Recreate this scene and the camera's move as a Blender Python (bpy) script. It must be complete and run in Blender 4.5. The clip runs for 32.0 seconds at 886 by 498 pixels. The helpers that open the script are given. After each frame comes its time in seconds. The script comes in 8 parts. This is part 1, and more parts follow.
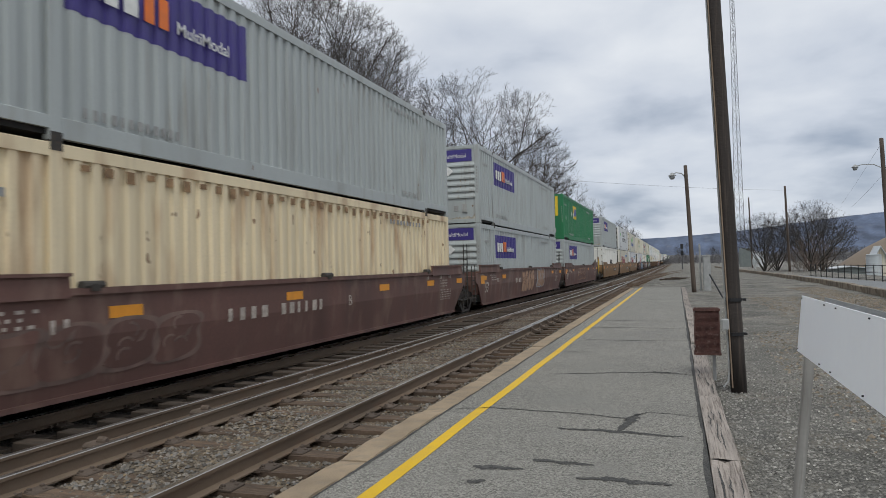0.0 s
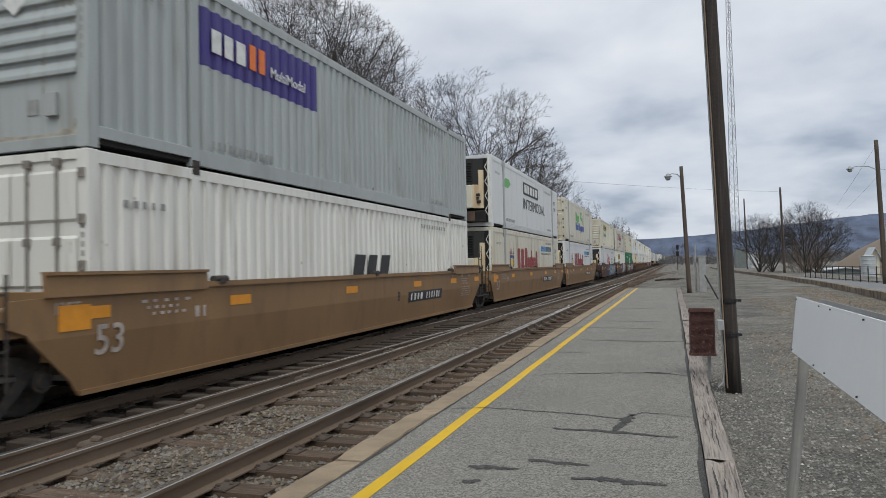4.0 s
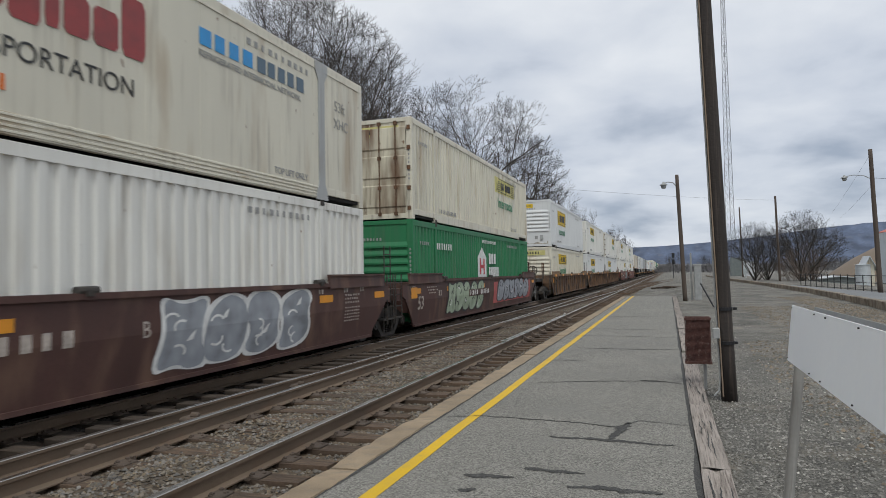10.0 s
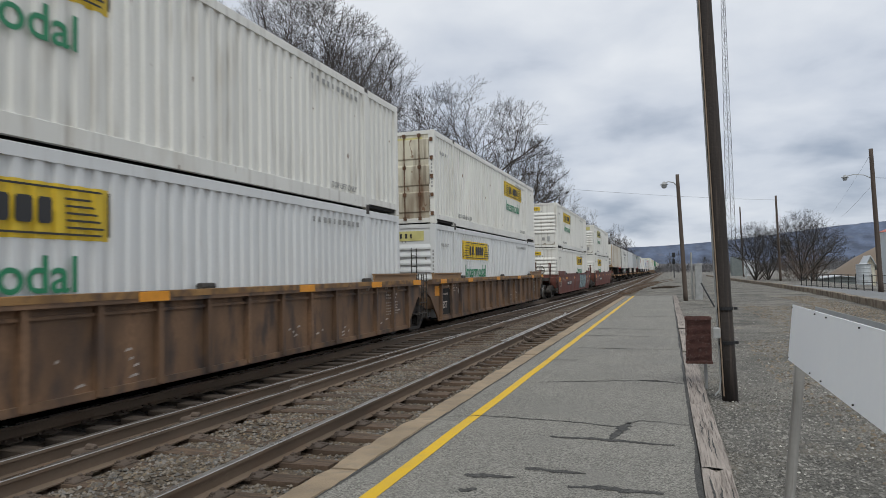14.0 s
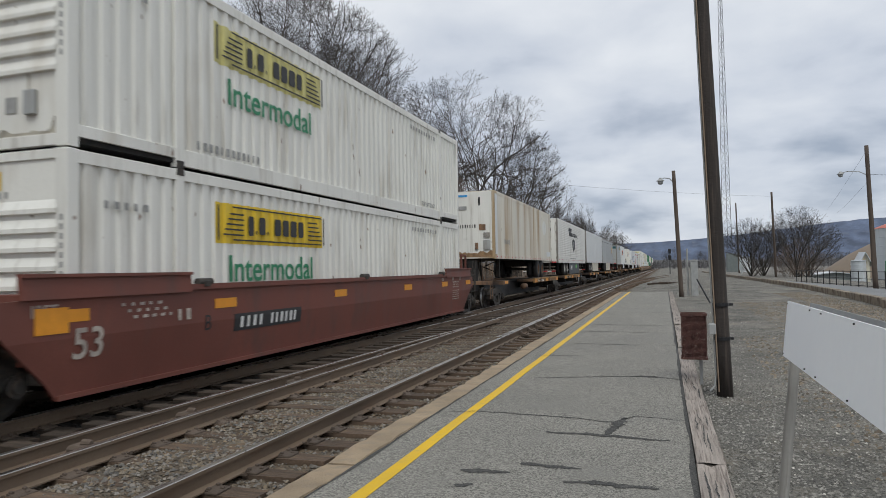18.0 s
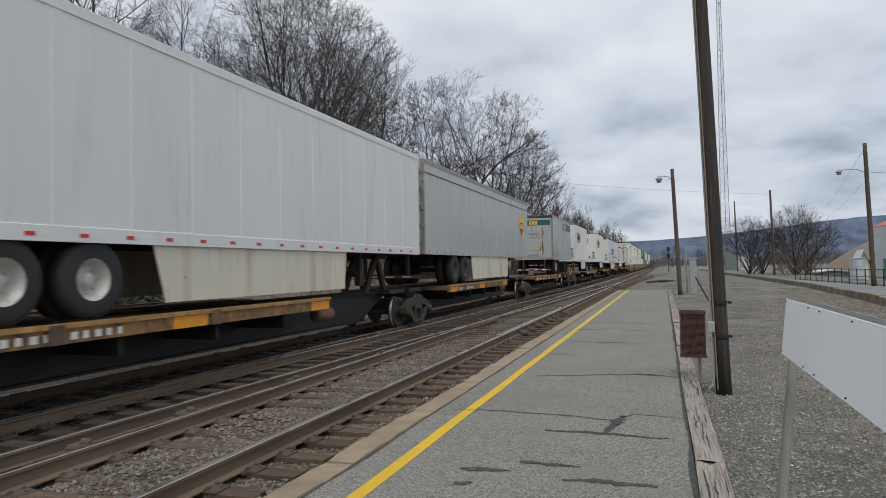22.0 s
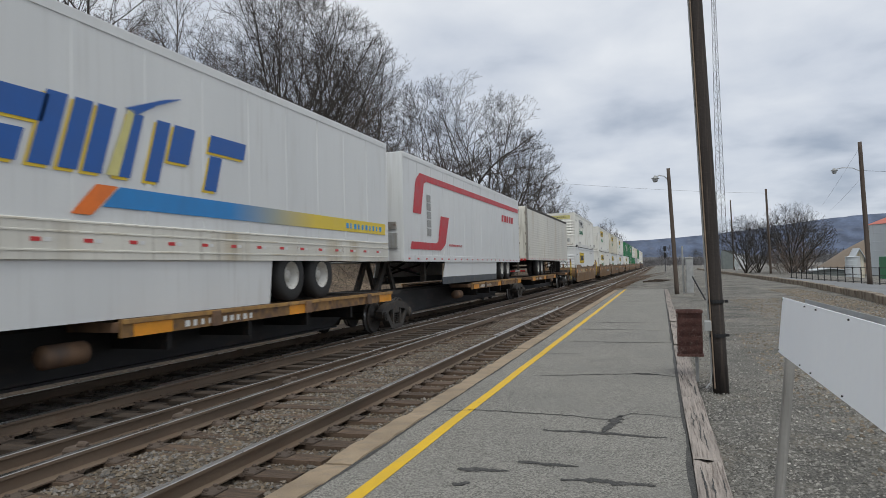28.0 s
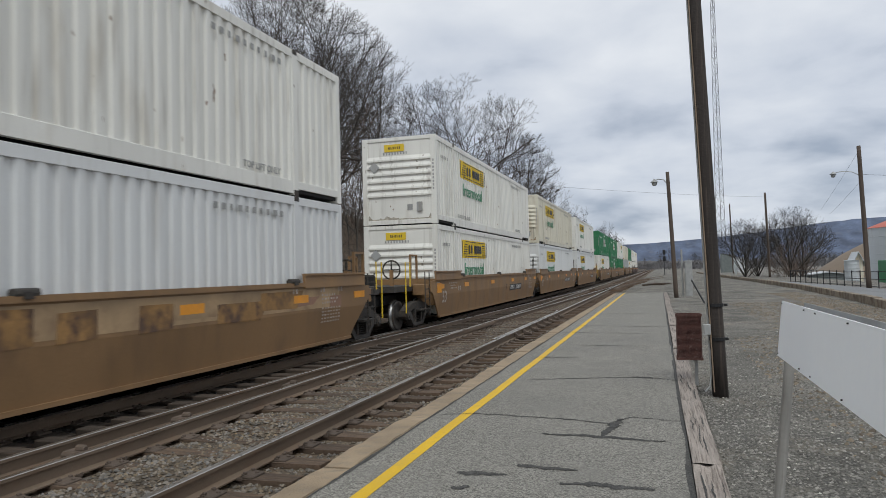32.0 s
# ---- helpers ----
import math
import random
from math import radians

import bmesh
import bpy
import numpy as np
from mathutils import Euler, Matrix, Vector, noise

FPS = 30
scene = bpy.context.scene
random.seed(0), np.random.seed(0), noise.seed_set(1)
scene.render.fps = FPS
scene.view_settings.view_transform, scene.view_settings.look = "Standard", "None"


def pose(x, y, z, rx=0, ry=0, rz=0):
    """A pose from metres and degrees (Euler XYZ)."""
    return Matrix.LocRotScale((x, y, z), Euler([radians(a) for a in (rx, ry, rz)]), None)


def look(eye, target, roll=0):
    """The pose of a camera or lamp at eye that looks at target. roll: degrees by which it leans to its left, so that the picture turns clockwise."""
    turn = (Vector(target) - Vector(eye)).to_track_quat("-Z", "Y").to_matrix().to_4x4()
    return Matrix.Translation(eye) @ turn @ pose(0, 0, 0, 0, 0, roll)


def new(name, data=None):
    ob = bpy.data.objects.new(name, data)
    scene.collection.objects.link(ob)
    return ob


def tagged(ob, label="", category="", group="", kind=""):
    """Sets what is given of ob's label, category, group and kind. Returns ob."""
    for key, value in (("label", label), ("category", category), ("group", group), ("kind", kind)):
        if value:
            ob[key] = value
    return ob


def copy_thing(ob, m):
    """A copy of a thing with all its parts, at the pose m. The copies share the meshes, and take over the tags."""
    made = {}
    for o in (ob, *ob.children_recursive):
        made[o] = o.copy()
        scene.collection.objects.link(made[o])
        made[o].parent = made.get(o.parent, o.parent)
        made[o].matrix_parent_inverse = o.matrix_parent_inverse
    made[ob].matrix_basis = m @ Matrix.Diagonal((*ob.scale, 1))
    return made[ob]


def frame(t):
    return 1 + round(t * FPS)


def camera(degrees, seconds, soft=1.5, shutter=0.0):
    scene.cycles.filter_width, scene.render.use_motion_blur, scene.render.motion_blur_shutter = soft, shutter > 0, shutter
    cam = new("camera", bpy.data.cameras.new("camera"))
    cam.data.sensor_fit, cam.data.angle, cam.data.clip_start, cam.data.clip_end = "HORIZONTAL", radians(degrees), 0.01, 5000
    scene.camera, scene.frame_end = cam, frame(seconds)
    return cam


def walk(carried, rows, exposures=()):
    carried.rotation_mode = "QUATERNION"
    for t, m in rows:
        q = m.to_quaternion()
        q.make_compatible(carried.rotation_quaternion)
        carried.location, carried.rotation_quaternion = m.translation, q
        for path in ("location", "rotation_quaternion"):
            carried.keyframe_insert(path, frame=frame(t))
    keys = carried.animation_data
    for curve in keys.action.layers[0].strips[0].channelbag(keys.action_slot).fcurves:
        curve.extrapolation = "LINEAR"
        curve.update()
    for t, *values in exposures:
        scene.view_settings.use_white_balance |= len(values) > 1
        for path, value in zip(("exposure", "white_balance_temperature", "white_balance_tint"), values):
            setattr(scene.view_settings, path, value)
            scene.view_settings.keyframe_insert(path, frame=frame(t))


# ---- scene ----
cam = camera(66.735, 32.0, soft=0.6, shutter=0.12)
# seconds, turn to the left, tilt up, lean (degrees); a hand-held camera that stays on its spot
TURNS = [
    (0.0, 19.151, 1.48, -1.383), (0.5, 19.134, 1.459, -1.217), (1.0, 19.167, 1.47, -1.314), (1.5, 19.144, 1.534, -1.375),
    (2.0, 19.071, 1.557, -1.433), (2.5, 18.956, 1.562, -1.356), (3.0, 18.859, 1.51, -1.272), (3.5, 18.833, 1.481, -1.198),
    (5.5, 18.624, 1.455, -1.299), (6.0, 18.27, 1.638, -1.182), (6.5, 18.036, 2.102, -1.168), (7.0, 17.982, 2.488, -1.008),
    (7.5, 17.902, 2.596, -1.03), (8.0, 17.906, 2.696, -1.194), (8.5, 17.975, 2.65, -1.174), (9.0, 18.341, 2.398, -1.128),
    (9.5, 18.425, 2.207, -1.129), (10.0, 18.474, 2.109, -1.058), (10.5, 18.473, 2.012, -0.982), (11.0, 18.455, 1.963, -0.857),
    (11.5, 18.457, 1.961, -0.947), (12.0, 18.424, 1.981, -1.01), (12.5, 18.521, 2.016, -1.02), (13.0, 18.552, 2.047, -1.126),
    (13.5, 18.556, 2.104, -1.096), (14.0, 18.515, 2.097, -1.091), (14.5, 18.483, 2.089, -1.025), (16.5, 18.33, 2.015, -1.117),
    (17.0, 18.283, 1.891, -1.133), (17.5, 18.238, 1.807, -1.083), (18.0, 18.213, 1.732, -1.006), (18.5, 18.193, 1.69, -0.954),
    (19.0, 18.129, 1.657, -1.035), (19.5, 18.134, 1.594, -1.062), (20.0, 18.064, 1.558, -1.103), (20.5, 18.004, 1.576, -1.16),
    (21.0, 18.052, 1.6, -1.125), (21.5, 18.104, 1.606, -1.169), (22.0, 18.116, 1.602, -1.114), (22.5, 18.124, 1.615, -1.171),
    (23.0, 18.091, 1.641, -1.212), (23.5, 18.124, 1.64, -1.223), (24.0, 18.124, 1.618, -1.291), (24.5, 18.122, 1.594, -1.27),
    (25.0, 18.085, 1.553, -1.23), (25.5, 18.052, 1.597, -1.281), (27.5, 17.902, 1.609, -1.416), (28.0, 17.852, 1.642, -1.421),
    (28.5, 17.848, 1.666, -1.47), (29.0, 17.903, 1.709, -1.404), (29.5, 17.909, 1.753, -1.416), (30.0, 17.894, 1.813, -1.408),
    (30.5, 17.86, 1.832, -1.47), (31.0, 17.827, 1.875, -1.396), (31.5, 17.791, 1.909, -1.42), (32.0, 17.785, 1.927, -1.378),
]
EYE = (0.0, 0.0, 1.593)
walk(cam, [(t, Matrix.Translation(EYE) @ Matrix.Rotation(radians(y), 4, "Z") @ Matrix.Rotation(radians(90 + p), 4, "X")
            @ Matrix.Rotation(radians(r), 4, "Z")) for t, y, p, r in TURNS])

# ---- light: overcast sky with a weak, wide sun ----
scene.view_settings.exposure = 0.0


def make_world():
    w = bpy.data.worlds.new("overcast_sky")
    w.use_nodes = True
    scene.world = w
    n, l = w.node_tree.nodes, w.node_tree.links
    n.clear()
    out = n.new("ShaderNodeOutputWorld")
    sky = n.new("ShaderNodeTexSky")
    sky.sky_type, sky.sun_disc = "NISHITA", False
    sky.sun_elevation, sky.sun_rotation = radians(48), radians(216)
    b1 = n.new("ShaderNodeBackground")
    b1.inputs[1].default_value = 0.09
    l.new(sky.outputs[0], b1.inputs[0])
    tc = n.new("ShaderNodeTexCoord")
    sep = n.new("ShaderNodeSeparateXYZ")
    l.new(tc.outputs["Generated"], sep.inputs[0])

    def m(op, a, b):
        k = n.new("ShaderNodeMath")
        k.operation = op
        for i, v in enumerate((a, b)):
            if isinstance(v, (int, float)):
                k.inputs[i].default_value = v
            else:
                l.new(v, k.inputs[i])
        return k.outputs[0]
    zz = m("ADD", m("MAXIMUM", sep.outputs[2], 0.0), 0.24)
    com = n.new("ShaderNodeCombineXYZ")
    l.new(m("DIVIDE", sep.outputs[0], zz), com.inputs[0])
    l.new(m("DIVIDE", sep.outputs[1], zz), com.inputs[1])
    no = n.new("ShaderNodeTexNoise")
    no.inputs["Scale"].default_value, no.inputs["Detail"].default_value = 2.6, 8
    no.inputs["Roughness"].default_value, no.inputs["Distortion"].default_value = 0.5, 0.15
    l.new(com.outputs[0], no.inputs["Vector"])
    no2 = n.new("ShaderNodeTexNoise")
    no2.inputs["Scale"].default_value, no2.inputs["Detail"].default_value = 0.95, 3
    l.new(com.outputs[0], no2.inputs["Vector"])
    mix = m("ADD", m("MULTIPLY", no.outputs[0], 0.5), m("MULTIPLY", no2.outputs[0], 0.5))
    mix = m("ADD", mix, m("MULTIPLY", m("MINIMUM", m("MAXIMUM", m("SUBTRACT", sep.outputs[2], 0.12), 0.0), 0.3), 0.42))
    ramp = n.new("ShaderNodeValToRGB")
    e = ramp.color_ramp.elements
    e[0].position, e[0].color = 0.37, (0.36, 0.42, 0.52, 1)
    e[1].position, e[1].color = 0.66, (0.80, 0.835, 0.885, 1)
    k = ramp.color_ramp.elements.new(0.5)
    k.color = (0.615, 0.665, 0.75, 1)
    l.new(mix, ramp.inputs[0])
    b2 = n.new("ShaderNodeBackground")
    b2.inputs[1].default_value = 1.0
    l.new(ramp.outputs[0], b2.inputs[0])
    sh = n.new("ShaderNodeMixShader")
    sh.inputs[0].default_value = 0.93
    l.new(b1.outputs[0], sh.inputs[1])
    l.new(b2.outputs[0], sh.inputs[2])
    l.new(sh.outputs[0], out.inputs[0])


make_world()
sun = new("sun", bpy.data.lights.new("sun", "SUN"))
sun.data.energy, sun.data.angle, sun.data.color = 1.42, radians(25), (0.985, 1.0, 0.95)
sun.matrix_world = look((0, 0, 0), (-0.20, 0.52, -0.83))


# ---- materials ----
def mat(name, color, rough=0.7, metal=0.0, var=0.15, scale=3.0, fine=40.0, bump=0.0, bscale=60.0, stain=None, amount=0.0,
        streak=(1, 1, 1), per=0.0, second=None, coarse=0.0, specks=0.0, own=False, drip=0.0, fade=None):
    """Procedural surface: base colour, variation at two scales, optional stains and relief. per: variation from object to object."""
    ma = bpy.data.materials.new(name)
    ma.use_nodes = True
    n, l = ma.node_tree.nodes, ma.node_tree.links
    bs = n["Principled BSDF"]
    bs.inputs["Roughness"].default_value, bs.inputs["Metallic"].default_value = rough, metal
    tc = n.new("ShaderNodeTexCoord")
    vec = tc.outputs["Object"]
    if own:
        ob = n.new("ShaderNodeObjectInfo")
        far = n.new("ShaderNodeMath")
        far.operation, far.inputs[1].default_value = "MULTIPLY", 83.0
        l.new(ob.outputs["Random"], far.inputs[0])
        add = n.new("ShaderNodeVectorMath")
        l.new(vec, add.inputs[0])
        l.new(far.outputs[0], add.inputs[1])
        vec = add.outputs[0]

    def mapped(scale):
        k = n.new("ShaderNodeMapping")
        k.inputs["Scale"].default_value = scale
        l.new(vec, k.inputs["Vector"])
        return k.outputs[0]
    smear = mapped(streak)

    def noi(s, d, vec):
        k = n.new("ShaderNodeTexNoise")
        k.inputs["Scale"].default_value, k.inputs["Detail"].default_value = s, d
        l.new(vec, k.inputs["Vector"])
        return k.outputs[0]

    def mixc(f, a, b, mode="MIX"):
        k = n.new("ShaderNodeMix")
        k.data_type, k.blend_type = "RGBA", mode
        for i, v in ((0, f), (6, a), (7, b)):
            if hasattr(v, "links"):
                l.new(v, k.inputs[i])
            else:
                k.inputs[i].default_value = v
        return k.outputs[2]

    def ramp(f, a, b, lo=0.0, hi=1.0):
        k = n.new("ShaderNodeMapRange")
        k.inputs[1].default_value, k.inputs[2].default_value = a, b
        k.inputs[3].default_value, k.inputs[4].default_value = lo, hi
        l.new(f, k.inputs[0])
        return k.outputs[0]
    big, small = noi(scale, 5, smear), noi(fine, 3, vec)
    dark = tuple(v * (1 - var * 1.6) for v in color) + (1,)
    lite = tuple(min(1, v * (1 + var)) for v in (second or color)) + (1,)
    col = mixc(ramp(big, 0.33, 0.67), dark, lite)
    col = mixc(ramp(small, 0.3, 0.7, 0.0, 0.5), col, tuple(v * (1 - var) for v in color) + (1,))
    if fade:
        sep = n.new("ShaderNodeSeparateXYZ")
        l.new(tc.outputs["Object"], sep.inputs[0])
        col = mixc(ramp(sep.outputs["Y"], fade[1], fade[2]), col, (*fade[0], 1))
    if coarse:
        vo = n.new("ShaderNodeTexVoronoi")
        vo.inputs["Scale"].default_value = coarse
        l.new(tc.outputs["Object"], vo.inputs["Vector"])
        sc = n.new("ShaderNodeSeparateColor")
        l.new(vo.outputs["Color"], sc.inputs[0])
        hs = n.new("ShaderNodeHueSaturation")
        l.new(ramp(sc.outputs[0], 0, 1, 0.42, 1.6), hs.inputs["Value"])
        l.new(col, hs.inputs["Color"])
        col = hs.outputs[0]
    if stain:
        st = noi(scale * 2.3, 6, smear)
        col = mixc(ramp(st, 0.62 - amount * 0.3, 0.78 - amount * 0.2, 0.0, min(1.0, 0.4 + amount)), col, (*stain, 1))
    if specks:
        sp = noi(6.5, 2, mapped((1, 1, 0.45)))
        col = mixc(ramp(sp, 0.77 - specks * 0.1, 0.80 - specks * 0.1, 0.0, 0.85), col, (0.17, 0.085, 0.04, 1))
    if drip:
        run, where = noi(1.0, 3, mapped((9, 9, 0.5))), noi(0.55, 2, vec)
        both = n.new("ShaderNodeMath")
        both.operation = "MULTIPLY"
        l.new(ramp(run, 0.54, 0.70), both.inputs[0])
        l.new(ramp(where, 0.42, 0.62, 0.15, 1.0), both.inputs[1])
        cut = n.new("ShaderNodeMath")
        cut.operation, cut.inputs[1].default_value = "MULTIPLY", drip
        l.new(both.outputs[0], cut.inputs[0])
        col = mixc(cut.outputs[0], col, (0.20, 0.16, 0.115, 1))
    if per:
        oi = n.new("ShaderNodeObjectInfo")
        hv = n.new("ShaderNodeHueSaturation")
        l.new(ramp(oi.outputs["Random"], 0, 1, 1 - per, 1 + per), hv.inputs["Value"])
        l.new(col, hv.inputs["Color"])
        col = hv.outputs[0]
    l.new(col, bs.inputs["Base Color"])
    l.new(ramp(big, 0.3, 0.7, max(0.05, rough - 0.1), min(1, rough + 0.1)), bs.inputs["Roughness"])
    if bump:
        bp = n.new("ShaderNodeBump")
        bp.inputs["Strength"].default_value, bp.inputs["Distance"].default_value = 1.0, bump
        l.new(noi(bscale, 4, tc.outputs["Object"]), bp.inputs["Height"])
        l.new(bp.outputs[0], bs.inputs["Normal"])
    return ma


RUST = (0.16, 0.07, 0.03)
M = {
    "white": mat("white_paint", (0.75, 0.74, 0.69), 0.5, 0, 0.06, 0.8, 30, 0, 1, (0.46, 0.41, 0.33), 0.16, (1, 1, 0.22), specks=0.35, own=True, drip=0.42),
    "clean": mat("clean_white_paint", (0.67, 0.68, 0.675), 0.45, 0, 0.04, 0.8, 30, 0, 1, (0.5, 0.49, 0.46), 0.12, (1, 1, 0.2), own=True, drip=0.16),
    "cream": mat("cream_paint", (0.66, 0.625, 0.515), 0.5, 0, 0.07, 0.8, 30, 0, 1, (0.36, 0.26, 0.15), 0.25, (1, 1, 0.2), specks=0.4, own=True, drip=0.50),
    "rustdoor": mat("rust_streaked_cream_paint", (0.64, 0.60, 0.47), 0.5, 0, 0.07, 0.8, 30, 0, 1, (0.16, 0.095, 0.055), 0.62, (1, 1, 0.2), specks=1.0, own=True, drip=0.95),
    "tan": mat("tan_paint", (0.76, 0.64, 0.43), 0.55, 0, 0.09, 0.8, 30, 0, 1, (0.33, 0.17, 0.08), 0.32, (1, 1, 0.25), specks=0.7, own=True, drip=0.28),
    "grey": mat("pale_grey_paint", (0.385, 0.415, 0.412), 0.5, 0, 0.07, 0.8, 30, 0, 1, (0.24, 0.24, 0.22), 0.22, (1, 1, 0.2), specks=0.15, own=True, drip=0.40),
    "green": mat("green_paint", (0.018, 0.180, 0.070), 0.6, 0, 0.1, 0.9, 30, 0, 1, (0.05, 0.12, 0.07), 0.2, (1, 1, 0.2), own=True, drip=0.25),
    "silver": mat("silver_trailer_skin", (0.44, 0.455, 0.45), 0.4, 0.25, 0.06, 0.7, 25, 0, 1, (0.34, 0.32, 0.28), 0.2, (1, 1, 0.2), own=True, drip=0.35),
    "dirty": mat("dirty_white_trailer_skin", (0.67, 0.65, 0.58), 0.5, 0, 0.08, 0.5, 25, 0, 1, (0.46, 0.38, 0.25), 0.36, (1, 1, 0.12), specks=0.3, own=True, drip=0.50),
    "brown": mat("brown_car_paint", (0.078, 0.035, 0.028), 0.65, 0, 0.2, 1.0, 20, 0.002, 30, (0.16, 0.09, 0.06), 0.35, (1, 1, 0.4), own=True),
    "fadebrown": mat("faded_brown_car_paint", (0.125, 0.062, 0.050), 0.65, 0, 0.2, 1.0, 20, 0.002, 30, (0.20, 0.125, 0.095), 0.4, (1, 1, 0.4), own=True),
    "red": mat("oxide_red_car_paint", (0.165, 0.052, 0.036), 0.6, 0, 0.14, 1.0, 20, 0.002, 30, (0.10, 0.05, 0.04), 0.25, (1, 1, 0.4), own=True),
    "ochre": mat("ochre_car_paint", (0.250, 0.145, 0.065), 0.6, 0, 0.13, 1.0, 20, 0.002, 30, (0.17, 0.10, 0.05), 0.35, (1, 1, 0.4), own=True),
    "patchtan": mat("faded_tan_overpaint", (0.38, 0.26, 0.145), 0.65, 0, 0.18, 1.5, 20, 0, 1, (0.22, 0.14, 0.08), 0.4, own=True),
    "patchpink": mat("dull_pink_primer", (0.30, 0.165, 0.11), 0.65, 0, 0.18, 1.5, 20, 0, 1, (0.22, 0.14, 0.08), 0.4, own=True),
    "patchcream": mat("pale_cream_overpaint", (0.52, 0.41, 0.23), 0.65, 0, 0.15, 1.5, 20, 0, 1, (0.30, 0.2, 0.12), 0.3, own=True),
    "deckedge": mat("worn_ochre_edge_paint", (0.42, 0.235, 0.07), 0.6, 0, 0.2, 2.5, 30, 0.002, 30, (0.16, 0.08, 0.04), 0.45),
    "rustwell": mat("rusty_ochre_car_paint", (0.195, 0.112, 0.062), 0.7, 0, 0.3, 1.3, 18, 0.003, 25, (0.055, 0.04, 0.034), 0.55, (1, 1, 0.4), own=True),
    "under": mat("grimy_underframe", (0.012, 0.011, 0.0105), 0.85, 0, 0.3, 3, 25, 0.003, 30, (0.045, 0.03, 0.022), 0.25),
    "truckm": mat("dusty_cast_steel", (0.050, 0.045, 0.040), 0.8, 0.1, 0.3, 4, 30, 0.004, 40, (0.10, 0.07, 0.05), 0.35),
    "tread": mat("polished_wheel_steel", (0.36, 0.36, 0.36), 0.38, 0.9, 0.08, 5, 40),
    "deckmix": mat("patchy_ochre_deck_paint", (0.30, 0.165, 0.058), 0.7, 0, 0.28, 2.0, 25, 0.003, 30, (0.10, 0.058, 0.038), 0.6),
    "spine": mat("black_spine_paint", (0.016, 0.016, 0.017), 0.6, 0.1, 0.3, 2, 20, 0.002, 30, (0.05, 0.035, 0.026), 0.3, (1, 0.3, 1)),
    "streaked": mat("streaked_dirty_trailer_skin", (0.69, 0.65, 0.56), 0.55, 0, 0.1, 0.6, 25, 0, 1, (0.38, 0.265, 0.14), 0.56, (1, 1, 0.1), specks=0.3),
    "tyre": mat("black_rubber", (0.028, 0.028, 0.028), 0.85, 0, 0.2, 4, 40, 0.003, 60),
    "rim": mat("painted_white_rim", (0.55, 0.54, 0.5), 0.45, 0.2, 0.1, 5, 30, 0, 1, RUST, 0.2),
    "rustrod": mat("rusted_rod", (0.15, 0.085, 0.05), 0.8, 0.2, 0.3, 4, 30, 0, 1, RUST, 0.4),
    "steelrod": mat("zinc_rod", (0.33, 0.31, 0.28), 0.55, 0.5, 0.2, 4, 30, 0, 1, RUST, 0.3),
    "steelgrey": mat("dull_grey_post_paint", (0.40, 0.41, 0.405), 0.55, 0.1, 0.12, 1.5, 30, 0, 1, (0.24, 0.21, 0.17), 0.3, (1, 1, 0.2), own=True, drip=0.5),
    "dark": mat("dark_gap", (0.03, 0.03, 0.03), 0.9, 0, 0.2),
    "orange": mat("yellow_reflector", (0.75, 0.30, 0.02), 0.4, 0, 0.08, 6),
    "yellow": mat("yellow_panel", (0.72, 0.50, 0.03), 0.5, 0, 0.07, 3),
    "paleyel": mat("faded_yellow_panel", (0.60, 0.55, 0.22), 0.55, 0, 0.1, 3),
    "purple": mat("violet_blue_panel", (0.045, 0.032, 0.20), 0.5, 0, 0.08, 3),
    "black": mat("black_print", (0.03, 0.03, 0.032), 0.6, 0, 0.15, 5),
    "greyink": mat("worn_grey_print", (0.32, 0.32, 0.31), 0.6, 0, 0.15, 6),
    "whiteink": mat("white_print", (0.72, 0.72, 0.70), 0.6, 0, 0.12, 6),
    "fadeink": mat("faded_white_stencil", (0.46, 0.40, 0.35), 0.7, 0, 0.25, 8),
    "ruststain": mat("orange_brown_rust_stain", (0.30, 0.185, 0.095), 0.8, 0, 0.3, 6, 25),
    "grime": mat("brown_grey_grime", (0.43, 0.395, 0.325), 0.85, 0, 0.3, 6, 25),
    "greenink": mat("green_print", (0.02, 0.22, 0.10), 0.5, 0, 0.1, 5),
    "lime": mat("lime_green_print", (0.13, 0.45, 0.10), 0.5, 0, 0.1, 5),
    "blueink": mat("dark_blue_print", (0.022, 0.075, 0.30), 0.5, 0, 0.1, 5),
    "royal": mat("royal_blue_print", (0.012, 0.095, 0.36), 0.5, 0, 0.06, 3),
    "darkrim": mat("dark_grimy_rim", (0.05, 0.05, 0.05), 0.55, 0.3, 0.2, 5, 30, 0, 1, (0.16, 0.13, 0.10), 0.3),
    "bluetoyellow": mat("blue_to_yellow_print", (0.02, 0.22, 0.55), 0.5, 0, 0.06, 3, fade=((0.70, 0.52, 0.05), 9.3, 12.2)),
    "sky": mat("bright_blue_print", (0.03, 0.28, 0.62), 0.5, 0, 0.08, 5),
    "redink": mat("red_print", (0.50, 0.03, 0.04), 0.5, 0, 0.1, 5),
    "maroon": mat("maroon_print", (0.30, 0.05, 0.05), 0.55, 0, 0.15, 5),
    "orangeink": mat("orange_print", (0.80, 0.18, 0.02), 0.5, 0, 0.08, 5),
    "teal": mat("dark_teal_band", (0.022, 0.105, 0.12), 0.5, 0, 0.1, 5),
    "skirtgrey": mat("dark_grey_skirt", (0.055, 0.065, 0.075), 0.55, 0, 0.15, 1.5, 20, 0, 1, (0.11, 0.10, 0.09), 0.3),
    "slate": mat("slate_blue_band", (0.09, 0.14, 0.19), 0.5, 0, 0.1, 5),
